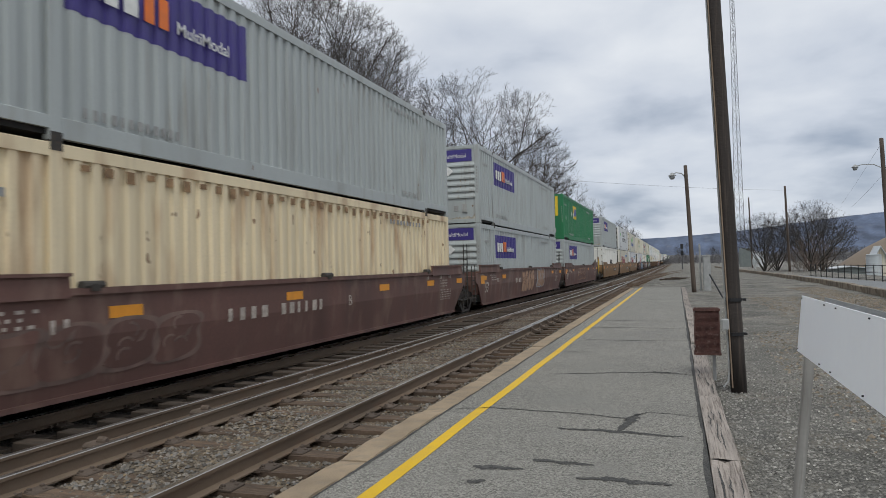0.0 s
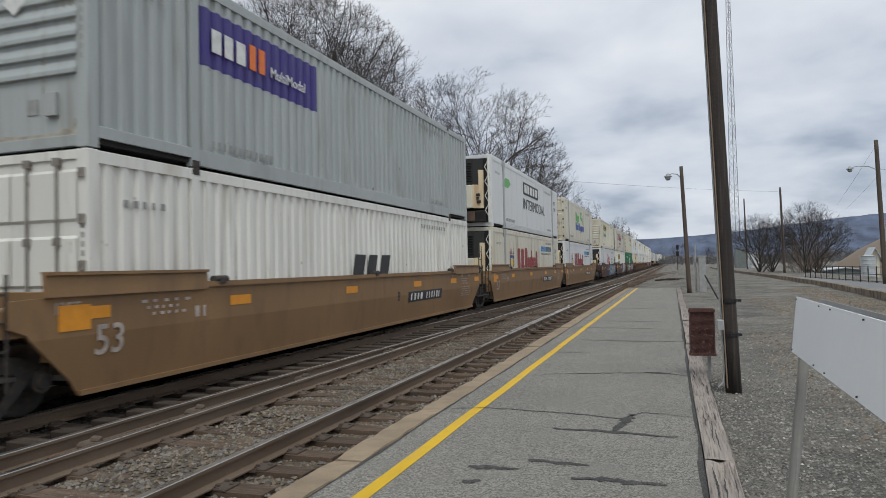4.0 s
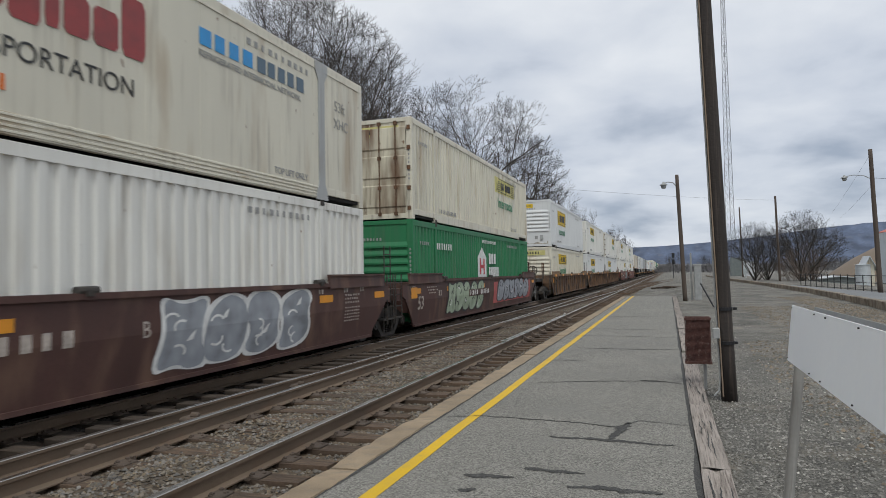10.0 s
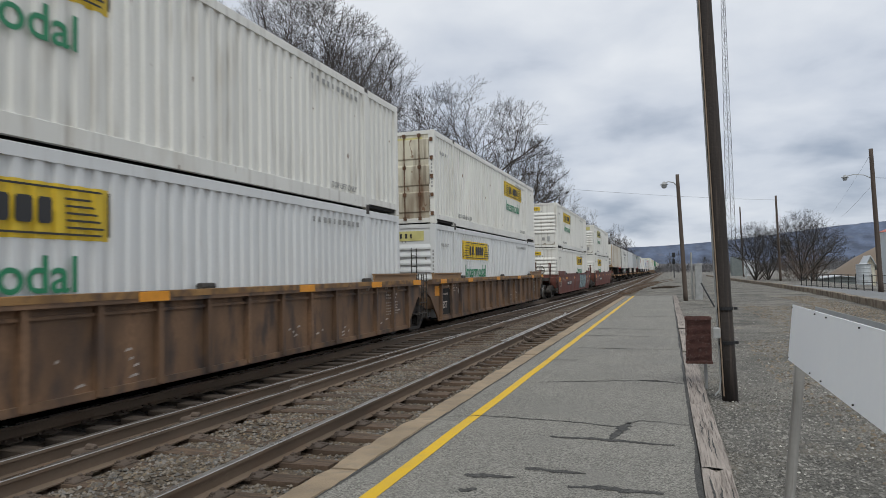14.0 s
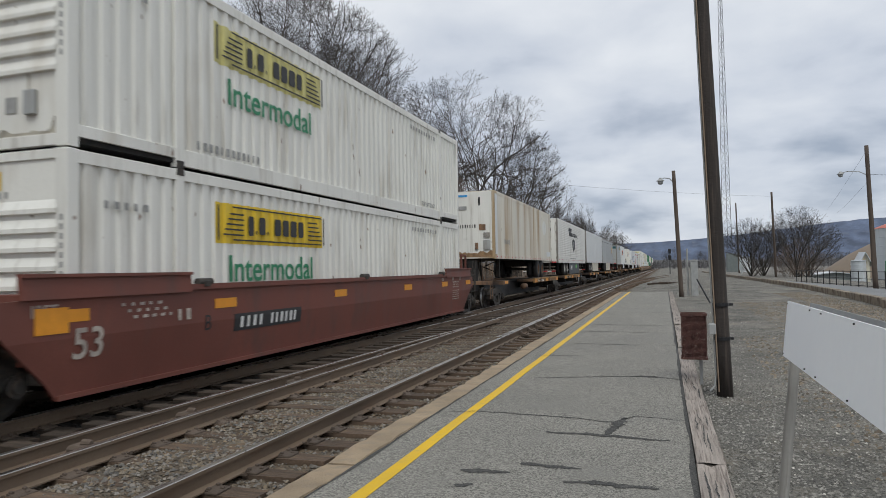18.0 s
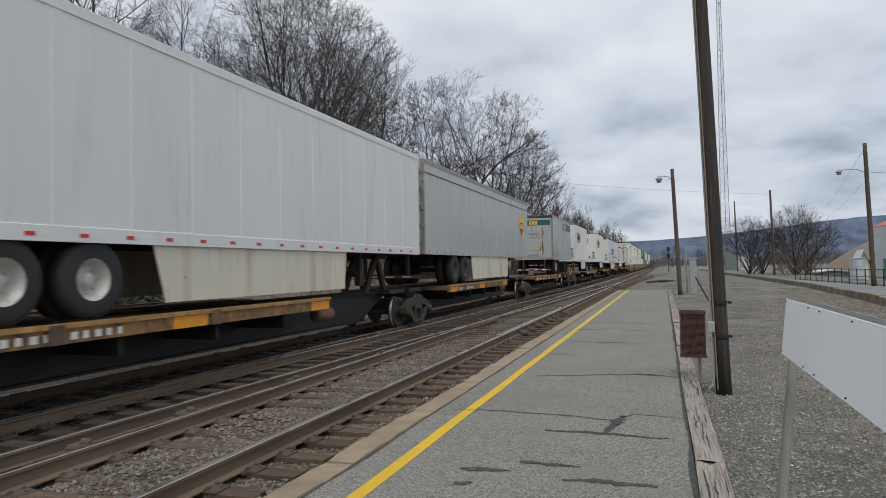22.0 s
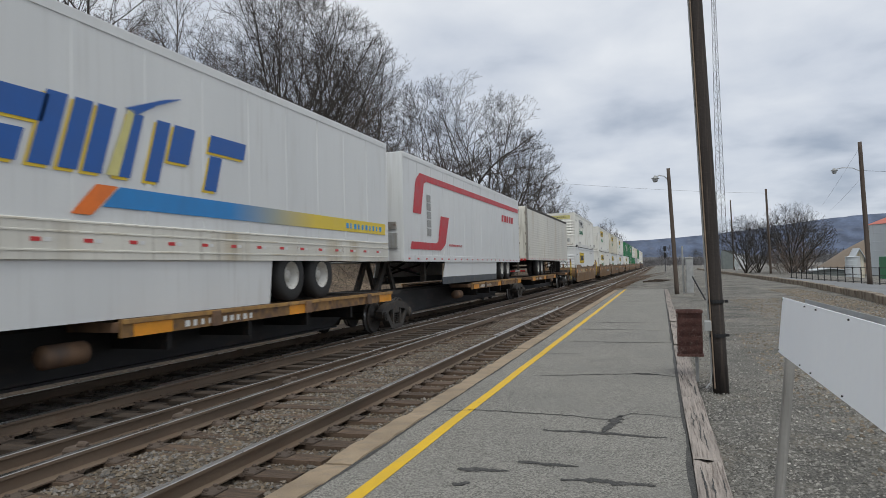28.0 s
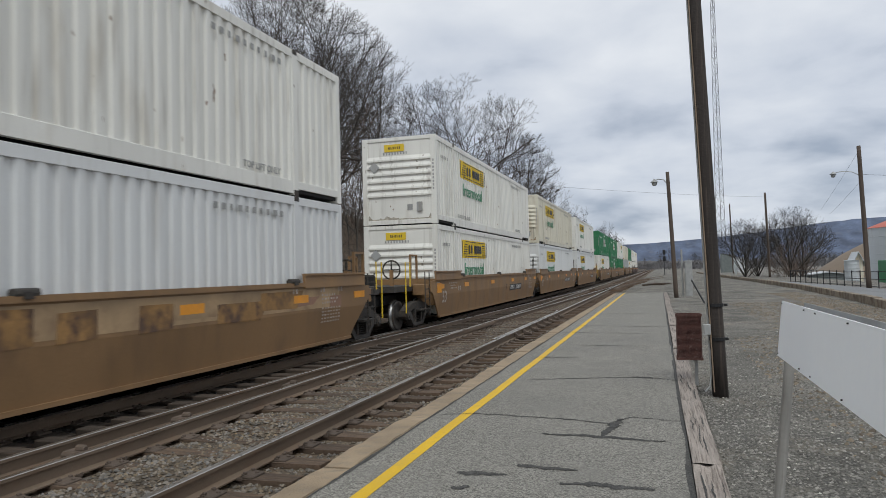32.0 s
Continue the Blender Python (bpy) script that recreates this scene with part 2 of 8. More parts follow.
    "sprayfaint": mat("faint_brown_spray_paint", (0.175, 0.115, 0.095), 0.7, 0, 0.3, 3, 12),
    "spray1": mat("silver_spray_paint", (0.33, 0.35, 0.38), 0.5, 0.1, 0.25, 3, 12),
    "spray2": mat("pale_green_spray_paint", (0.35, 0.42, 0.30), 0.6, 0, 0.25, 3, 12),
    "sprayteal": mat("grey_teal_spray_paint", (0.24, 0.33, 0.34), 0.55, 0, 0.25, 3, 12),
    "spray3": mat("pink_red_spray_paint", (0.45, 0.10, 0.09), 0.6, 0, 0.2, 3, 12),
    "spray4": mat("faded_peach_spray_paint", (0.36, 0.22, 0.14), 0.7, 0, 0.3, 3, 12),
    "reflect": mat("red_reflector_tape", (0.55, 0.03, 0.03), 0.35, 0, 0.05, 5),
    "asphalt": mat("worn_asphalt", (0.218, 0.208, 0.184), 0.9, 0, 0.10, 0.6, 110, 0.016, 70, (0.20, 0.193, 0.173), 0.3, (1, 1, 1), 0, None, 105),
    "asphalt2": mat("blue_grey_asphalt", (0.19, 0.195, 0.20), 0.9, 0, 0.12, 0.4, 50, 0.005, 90, (0.14, 0.14, 0.14), 0.3),
    "crack": mat("tar_crack_filler", (0.060, 0.058, 0.054), 0.85, 0, 0.3, 9, 60, 0.006, 80, None, 0, (1, 1, 1), 0, None, 110),
    "linepaint": mat("yellow_line_paint", (0.66, 0.405, 0.006), 0.6, 0, 0.08, 4, 60, 0.002, 120, (0.34, 0.28, 0.1), 0.15),
    "concrete": mat("weathered_concrete", (0.335, 0.255, 0.170), 0.9, 0, 0.2, 2.6, 120, 0.012, 70, (0.22, 0.18, 0.135), 0.35, (1, 1, 1), 0.07),
    "timber": mat("weathered_timber", (0.325, 0.282, 0.248), 0.9, 0, 0.2, 6, 70, 0.014, 45, (0.085, 0.062, 0.05), 0.42, (6, 0.22, 6), 0.12),
    "tie": mat("creosoted_tie", (0.098, 0.066, 0.045), 0.95, 0, 0.35, 4, 50, 0.012, 40, (0.16, 0.105, 0.065), 0.35, (0.4, 3, 3), 0.25),
    # darker copy of the tie: shade by the train is put into the colour
    "darktie": mat("shade_dark_tie", (0.062, 0.045, 0.033), 0.95, 0, 0.35, 4, 50, 0.012, 40, (0.085, 0.055, 0.035), 0.3, (0.4, 3, 3), 0.25),
    "railside": mat("rusty_rail_side", (0.160, 0.115, 0.080), 0.75, 0.1, 0.2, 3, 40, 0.002, 60, (0.15, 0.09, 0.055), 0.3, (1, 0.25, 1)),
    "railtop": mat("worn_rail_head", (0.42, 0.40, 0.38), 0.3, 0.9, 0.1, 2, 30),
    "plate": mat("rusty_tie_plate", (0.105, 0.078, 0.060), 0.85, 0.1, 0.25, 6, 40, 0.003, 60, None, 0, (1, 1, 1), 0.2),
    "ballast": mat("ballast_bed", (0.105, 0.080, 0.056), 0.95, 0, 0.25, 1.2, 40, 0.03, 22, (0.15, 0.10, 0.06), 0.4, (1, 1, 1), 0, None, 26),
    # the shade below the train is put into this ballast colour
    "oily": mat("shade_dark_ballast", (0.022, 0.019, 0.016), 0.9, 0, 0.25, 1.2, 40, 0.03, 22, (0.09, 0.06, 0.04), 0.3, (1, 1, 1), 0, None, 22),
    "stone": mat("ballast_stone", (0.166, 0.134, 0.097), 0.9, 0, 0.25, 5, 50, 0.003, 60, (0.18, 0.12, 0.07), 0.3, (1, 1, 1), 0.3),
    "gravel": mat("grey_gravel", (0.172, 0.163, 0.143), 0.95, 0, 0.45, 0.6, 25, 0.05, 30, (0.24, 0.21, 0.165), 0.4, (1, 1, 1), 0, None, 95),
    "leaflitter": mat("brown_leaf_litter", (0.150, 0.108, 0.072), 0.95, 0, 0.3, 0.35, 8, 0.08, 5, (0.10, 0.09, 0.045), 0.3, (1, 1, 1), 0, None, 6),
    "bark": mat("grey_brown_bark", (0.065, 0.056, 0.048), 0.95, 0, 0.3, 4, 30, 0.01, 20),
    "barkp": mat("pale_bark", (0.14, 0.125, 0.11), 0.95, 0, 0.3, 4, 30, 0.01, 20),
    "twig": mat("dark_twig", (0.046, 0.039, 0.034), 0.95, 0, 0.2, 2, 10),
    "twigr": mat("reddish_twig", (0.15, 0.112, 0.09), 0.95, 0, 0.25, 2, 10),
    "spruce": mat("spruce_needles", (0.15, 0.185, 0.13), 0.9, 0, 0.3, 3, 15),
    "cedar": mat("yellow_green_conifer", (0.25, 0.235, 0.10), 0.9, 0, 0.3, 3, 15),
    "wood": mat("weathered_pole_wood", (0.042, 0.034, 0.030), 0.92, 0, 0.3, 2.5, 40, 0.008, 30, (0.085, 0.066, 0.056), 0.35, (6, 6, 0.25)),
    "wood2": mat("grey_brown_pole_wood", (0.095, 0.072, 0.058), 0.92, 0, 0.2, 2.5, 40, 0.006, 30, None, 0, (6, 6, 0.25)),
    "galv": mat("galvanised_steel", (0.36, 0.365, 0.36), 0.6, 0.2, 0.15, 4, 30, 0.001, 30),
    "signwhite": mat("white_sign_back", (0.92, 0.95, 0.99), 0.85, 0.0, 0.03, 1.2, 20),
    "rustmesh": mat("rusty_maroon_paint", (0.125, 0.058, 0.048), 0.8, 0.1, 0.2, 14, 60, 0.003, 60, (0.27, 0.20, 0.17), 0.15),
    "cabinet": mat("grey_cabinet_paint", (0.42, 0.45, 0.46), 0.5, 0.2, 0.06, 2, 20),
    "greenbox": mat("grey_green_box_paint", (0.16, 0.18, 0.175), 0.6, 0.1, 0.12, 2, 20),
    "iron": mat("black_iron", (0.02, 0.02, 0.022), 0.6, 0.3, 0.2, 4),
    "mast": mat("mast_paint", (0.085, 0.085, 0.09), 0.6, 0.3, 0.1, 4),
    # distance haze is put into the ridge's blue colour
    "hillfar": mat("haze_tinted_ridge", (0.098, 0.125, 0.19), 1.0, 0, 0.3, 0.02, 0.12, 0, 1, (0.13, 0.14, 0.18), 0.25, (1, 1, 1)),
    "hillmid": mat("brown_wooded_ridge", (0.13, 0.125, 0.125), 1.0, 0, 0.2, 0.02, 0.15),
    "roofbrown": mat("brown_shingle_roof", (0.20, 0.155, 0.115), 0.9, 0, 0.1, 0.6, 8, 0.01, 10),
    "tank": mat("pale_tank_paint", (0.50, 0.53, 0.55), 0.5, 0.1, 0.07, 0.4, 6, 0, 1, (0.35, 0.3, 0.26), 0.2, (1, 1, 0.2)),
    "tankred": mat("faded_red_roof", (0.48, 0.13, 0.09), 0.7, 0, 0.12, 0.5, 6),
    "glass": mat("lamp_glass", (0.33, 0.34, 0.34), 0.2, 0, 0.04, 3),
    "cone": mat("orange_cone_plastic", (0.75, 0.13, 0.03), 0.5, 0, 0.08, 4),
    "boxwhite": mat("white_building_paint", (0.60, 0.62, 0.64), 0.6, 0, 0.06, 0.5, 6),
}


# ---- mesh helpers ----
class MB:
    """Collects vertices and faces of one mesh; each face may have its own material slot."""

    def __init__(self):
        self.v, self.f, self.m = [], [], []

    def add(self, vs, fs, mi=0):
        o = len(self.v)
        self.v += [tuple(p) for p in vs]
        self.f += [tuple(o + i for i in f) for f in fs]
        self.m += [mi] * len(fs)
        return self

    def box(self, x0, x1, y0, y1, z0, z1, mi=0):
        return self.add([(x0, y0, z0), (x1, y0, z0), (x1, y1, z0), (x0, y1, z0), (x0, y0, z1), (x1, y0, z1), (x1, y1, z1), (x0, y1, z1)],
                        [(0, 3, 2, 1), (4, 5, 6, 7), (0, 1, 5, 4), (1, 2, 6, 5), (2, 3, 7, 6), (3, 0, 4, 7)], mi)

    def bbox(self, x0, x1, y0, y1, z0, z1, b=0.01, mi=0):
        """A box with chamfered upright and top edges."""
        a = [(x0 + b, y0), (x1 - b, y0), (x1, y0 + b), (x1, y1 - b), (x1 - b, y1), (x0 + b, y1), (x0, y1 - b), (x0, y0 + b)]
        c = [(min(max(x, x0 + b), x1 - b), min(max(y, y0 + b), y1 - b)) for x, y in a]
        vs = [(x, y, z0) for x, y in a] + [(x, y, z1 - b) for x, y in a] + [(x, y, z1) for x, y in c]
        fs = [tuple(range(7, -1, -1)), tuple(range(16, 24))]
        for k in (0, 8):
            fs += [(k + i, k + (i + 1) % 8, k + 8 + (i + 1) % 8, k + 8 + i) for i in range(8)]
        return self.add(vs, fs, mi)

    def prism(self, prof, a0, a1, axis="x", mi=0):
        """Extrudes a closed outline. axis x: outline in (y, z); y: in (x, z); z: in (x, y)."""
        n = len(prof)
        put = {"x": lambda a, p: (a, p[0], p[1]), "y": lambda a, p: (p[0], a, p[1]), "z": lambda a, p: (p[0], p[1], a)}[axis]
        vs = [put(a0, p) for p in prof] + [put(a1, p) for p in prof]
        fs = [tuple(range(n - 1, -1, -1)), tuple(range(n, 2 * n))] + [(i, (i + 1) % n, n + (i + 1) % n, n + i) for i in range(n)]
        return self.add(vs, fs, mi)

    def tube(self, a, b, r0, r1=None, n=8, mi=0, caps=True):
        a, b = Vector(a), Vector(b)
        r1 = r0 if r1 is None else r1
        d = (b - a).normalized()
        u = d.cross(Vector((0, 0, 1)) if abs(d.z) < 0.9 else Vector((1, 0, 0))).normalized()
        w = d.cross(u)
        vs = []
        for c, r in ((a, r0), (b, r1)):
            vs += [c + (u * math.cos(i * 2 * math.pi / n) + w * math.sin(i * 2 * math.pi / n)) * r for i in range(n)]
        fs = [(i, (i + 1) % n, n + (i + 1) % n, n + i) for i in range(n)]
        if caps:
            fs += [tuple(range(n - 1, -1, -1)), tuple(range(n, 2 * n))]
        return self.add(vs, fs, mi)

    def path(self, pts, rads, n=8, mi=0, caps=True):
        """One continuous tapered tube through points."""
        vs, fs = [], []
        k = len(pts)
        for i in range(k):
            d = (Vector(pts[min(k - 1, i + 1)]) - Vector(pts[max(0, i - 1)])).normalized()
            u = d.cross(Vector((0.31, 0.95, 0.05))).normalized()
            w = d.cross(u)
            c, r = Vector(pts[i]), rads[i]
            vs += [c + (u * math.cos(j * 2 * math.pi / n) + w * math.sin(j * 2 * math.pi / n)) * r for j in range(n)]
            if i:
                o = n * i
                fs += [(o - n + j, o - n + (j + 1) % n, o + (j + 1) % n, o + j) for j in range(n)]
        if caps:
            fs += [tuple(range(n - 1, -1, -1)), tuple(range((k - 1) * n, k * n))]
        return self.add(vs, fs, mi)

    def lathe(self, prof, c, axis="x", n=24, mi=0):
        """Turns an outline of (along, radius) round an axis through c."""
        vs = []
        for a, r in prof:
            for i in range(n):
                k, s = r * math.cos(i * 2 * math.pi / n), r * math.sin(i * 2 * math.pi / n)
                vs.append({"x": (c[0] + a, c[1] + k, c[2] + s), "y": (c[0] + k, c[1] + a, c[2] + s), "z": (c[0] + k, c[1] + s, c[2] + a)}[axis])
        fs = [(j * n + i, j * n + (i + 1) % n, (j + 1) * n + (i + 1) % n, (j + 1) * n + i) for j in range(len(prof) - 1) for i in range(n)]
        return self.add(vs, fs, mi)

    def mesh(self, name, mats):
        me = bpy.data.meshes.new(name)
        me.from_pydata(self.v, [], self.f)
        for x in (mats if isinstance(mats, (list, tuple)) else [mats]):
            me.materials.append(x)
        me.polygons.foreach_set("material_index", self.m)
        me.update()
        return me


def fix(me, smooth=False):
    b = bmesh.new()
    b.from_mesh(me)
    bmesh.ops.recalc_face_normals(b, faces=b.faces)
    b.to_mesh(me)
    b.free()
    if smooth:
        me.polygons.foreach_set("use_smooth", [True] * len(me.polygons))
    return me


def part(name, mb, material, parent, label="", clean=True, smooth=False):
    me = mb if isinstance(mb, bpy.types.Mesh) else mb.mesh(name, material)
    if clean and not isinstance(mb, bpy.types.Mesh):
        fix(me, smooth)
    ob = new(name, me)
    ob.parent = parent
    if label:
        ob["label"] = label
    return ob


def thing(name, label, category, at=(0, 0, 0), rz=0.0, group="", kind=""):
    ob = new(name)
    ob.matrix_basis = pose(*at, 0, 0, rz)
    return tagged(ob, label, category, group, kind)


def solid(name, mb, material, label, category, kind="", at=(0, 0, 0), group="", smooth=False):
    ob = part(name, mb, material, None, "", True, smooth)
    ob.matrix_basis = pose(*at)
    return tagged(ob, label, category, group, kind)


texts = {}


def words(name, text, size, material, parent, at, facing="side", squeeze=1.0, bold=0.0, skew=0.0):
    """Flat lettering; facing side: read from the camera's side of the train; end: on a wall that looks down the track."""
    key = (text, size, facing, squeeze, bold, skew)
    if key not in texts:
        cu = bpy.data.curves.new(name, "FONT")
        cu.body, cu.size, cu.extrude, cu.offset, cu.shear = text, size, 0.002, bold, skew
        tmp = bpy.data.objects.new(name, cu)
        me = bpy.data.meshes.new_from_object(tmp)
        bpy.data.objects.remove(tmp)
        bpy.data.curves.remove(cu)
        turn = Matrix.Rotation(radians(90), 4, "Z") if facing == "side" else Matrix.Identity(4)
        me.transform(turn @ Matrix.Rotation(radians(90), 4, "X") @ Matrix.Diagonal((squeeze, 1, 1, 1)))
        texts[key] = me
    me = texts[key].copy()
    me.materials.clear()
    me.materials.append(material)
    ob = new(name, me)
    ob.parent = parent
    ob.location = at
    return ob


# ---- ground ----
XC, RZ = -8.06, -0.07          # middle and rail height of the train's track
XN = -4.39                     # middle of the near track
rnd = random.Random(5)


def smooth01(a, b, x):
    t = min(1, max(0, (x - a) / (b - a)))
    return t * t * (3 - 2 * t)


def height(x, y):
    """The lie of the land: track bed, gravel lot, and the wooded bank beyond the tracks."""
    z = -0.232 - .066 * smooth01(-6.2, -6.7, x) if x > -9.9 else -.25
    z += .042 * (1 - smooth01(.4, .85, abs(x - XN))) + .03 * (1 - smooth01(.35, .72, abs(x - XC))) + .03 * noise.noise((x * .9, y * .7, 2))
    z += .022 * (1 - smooth01(.2, .4, abs(x + 2.9))) if x > -3.5 else 0
    if x < -10.2:
        z = -.2
        far = 1 - 0.82 * smooth01(55, 150, y)
        bank = 12.5 * far * smooth01(-15.5, -46, x) + 0.1 * smooth01(-10.5, -13, x)
        z += bank + 0.5 * noise.noise((x * 0.08, y * 0.08, 0)) * smooth01(-14, -22, x)
        z -= 6.0 * smooth01(-70, -200, x)
    elif x > -2.3:
        z = -0.17 + 0.2 * smooth01(-2.3, 0.2, x) + 0.05 * noise.noise((x * 0.3, y * 0.3, 3))
        z -= 1.4 * smooth01(14, 26, x)
    if y > 41 and -2.3 < x < 0.6:
        z = min(z, -0.05)
    return z


def make_ground():
    xs = [-3000, -900, -400, -250, -180, -140, -110, -90] + [-76 + 2 * i for i in range(31)] + [-14.6 + 0.6 * i for i in range(8)] + [-10.0 + .25 * i for i in range(32)] + [-1.9 + .55 * i for i in range(47)]
    xs += [24 + 3 * i for i in range(16)] + [80, 110, 160, 260, 500, 1200, 3000]
    ys = [-300, -120, -60, -30, -15] + [-8 + 1.2 * i for i in range(110)] + [126 + 6 * i for i in range(24)] + [290, 340, 420, 560, 800, 1200, 2000, 3500]
    mb = MB()
    nx = len(xs)
    vs = [(x, y, height(x, y)) for y in ys for x in xs]
    mb.v = vs
    for j in range(len(ys) - 1):
        for i in range(nx - 1):
            mb.f.append((j * nx + i, j * nx + i + 1, (j + 1) * nx + i + 1, (j + 1) * nx + i))
            xm = (xs[i] + xs[i + 1]) / 2
            # slot 3: strip below the train, painted dark for its shade
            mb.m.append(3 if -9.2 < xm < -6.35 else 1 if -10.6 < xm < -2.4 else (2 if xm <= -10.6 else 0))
    ob = new("ground", mb.mesh("ground", [M["gravel"], M["ballast"], M["leaflitter"], M["oily"]]))
    ob.data.polygons.foreach_set("use_smooth", [True] * len(ob.data.polygons))
    tagged(ob, "grey gravel lot, brown ballast bed and leaf-littered bank", "ground", "", "structure")


make_ground()

# platform slab, its concrete kerb, painted line, timbers
PZ = 0.12
PY0, PY1 = -12.0, 39.8
mb = MB()
mb.box(-2.27, 0.17, PY0, PY1, -0.3, PZ)
platform = solid("platform", mb, M["asphalt"], "worn grey asphalt platform with tar-filled cracks", "platform", "structure")


def crack(points, width, name="crack"):
    """A wandering, ragged strip of dark loose tar on the platform, with crumbs along its edges."""
    mb = MB()
    r = random.Random(len(points) * 7 + int(points[0][1] * 10))
    short = .024 <= width < .04 and math.dist(points[0], points[-1]) < 1.3
    total = sum(math.dist(a, b) for a, b in zip(points, points[1:]))
    run, i, base = 0.0, 0, len(mb.v)
    for a, b in zip(points, points[1:]):
        k = max(3, int(math.dist(a, b) / 0.014))
        d = Vector((b[0] - a[0], b[1] - a[1])).normalized()
        for j in range(k):
            f = (run + math.dist(a, b) * j / k) / total
            x = a[0] + (b[0] - a[0]) * j / k
            y = a[1] + (b[1] - a[1]) * j / k + .035 * noise.noise((x * 4, a[0] * 9, a[1])) + .012 * noise.noise((x * 19, 3, a[1]))
            w = width * (1.45 if short else .95) * (.3 + .7 * math.sin(math.pi * min(1, max(.05, f)) ** .8))
            p = w * (1 + .9 * noise.noise((x * 15, y * 15, 1))) * r.uniform(.65, 1.3)
            q = w * (1 + .9 * noise.noise((x * 15, y * 15, 6))) * r.uniform(.65, 1.3)
            mb.v += [(x - d.y * p, y + d.x * p, PZ + .004), (x + d.y * q, y - d.x * q, PZ + .004)]
            if i:
                mb.f.append((base + 2 * i - 2, base + 2 * i - 1, base + 2 * i + 1, base + 2 * i))
                mb.m.append(0)
            i += 1
        run += math.dist(a, b)
    for _ in range(int(total * 90)):
        f = r.random()
        j = min(i - 1, int(f * i))
        x, y, z = mb.v[base + 2 * j + r.randrange(2)]
        c, e = r.gauss(0, width * .7 + .008), r.uniform(.003, .008)
        x, y = x + r.gauss(0, .01), y + c
        o = [(x + e * math.cos(t), y + e * math.sin(t) * .8, PZ + .0045) for t in (0, 1.3, 2.5, 3.9, 5.1)]
        mb.add(o, [(0, 1, 2, 3, 4)])
    return part(name, mb, M["crack"], platform)


mb = MB()
for i in range(60):
    y0 = PY0 + (PY1 - PY0) * i / 60
    y1 = PY0 + (PY1 - PY0) * (i + 1) / 60
    a, b = 0.005 * math.sin(i * 1.7), 0.005 * math.sin((i + 1) * 1.7)
    mb.add([(-1.99 + a, y0, PZ + .004), (-1.88 + a, y0, PZ + .004), (-1.88 + b, y1, PZ + .004), (-1.99 + b, y1, PZ + .004)], [(0, 1, 2, 3)])
part("painted_line", mb, M["linepaint"], platform, "yellow painted safety line")

for pts, w in (([(-2.2, 6.65), (-1.85, 6.77), (-.97, 6.69), (-.52, 6.56), (-.31, 6.9), (.15, 6.78)], .013), ([(-1.05, 6.05), (-.53, 6.03), (.02, 6.0)], .024),
               ([(-.40, 6.8), (-.47, 6.4), (-.53, 6.02)], .045), ([(-1.7, 8.96), (-.72, 9.28), (-.22, 9.4), (.16, 9.2)], .018), ([(-.40, 9.36), (-.05, 9.34)], .05),
               ([(-1.46, 4.76), (-1.08, 4.8)], .028), ([(-1.4, 4.42), (-1.27, 4.47)], .03), ([(-1.07, 5.03), (-.6, 4.99)], .024), ([(-.7, 4.7), (-.35, 4.71), (-.06, 4.68)], .026),
               ([(-2.2, 15.7), (-.9, 15.6), (.15, 15.4)], .03), ([(-1.7, 13.15), (-.6, 13.05), (.16, 13.14)], .03), ([(-2.2, 17.6), (.16, 17.3)], .03),
               ([(-2.2, 22.4), (.16, 22.1)], .03), ([(-1.9, 27.0), (.16, 27.3)], .03), ([(-2.1, 11.2), (-1.3, 11.35)], .02), ([(-.5, 3.9), (-.2, 3.6), (.1, 3.7)], .02)):
    crack(pts, w)


def seam(x, w, y0, y1, seed, label):
    """A ragged strip of dark dirt along an edge of the platform."""
    mb = MB()
    k = int((y1 - y0) / .03)
    for i in range(k + 1):
        y = y0 + (y1 - y0) * i / k
        a = w * max(.12, .6 + .9 * noise.noise((y * .9, seed, 0)) + .25 * noise.noise((y * 6, seed, 3)))
        mb.v += [(x - a, y, PZ + .0035), (x + .012, y, PZ + .0035)] if w > 0 else [(x - .012, y, PZ + .0035), (x - a, y, PZ + .0035)]
        if i:
            mb.f.append((2 * i - 2, 2 * i - 1, 2 * i + 1, 2 * i))
            mb.m.append(0)
    part("seam", mb, M["crack"], platform, label)


seam(.165, .036, 2.5, 39.0, 3, "dark dirt along the timbers")
seam(-2.262, -.028, 2.5, 39.0, 8, "broken dark joint along the kerb")
# kerb stones and timbers
kerb = thing("kerb", "weathered tan concrete platform kerb beside the track", "kerb", kind="structure")


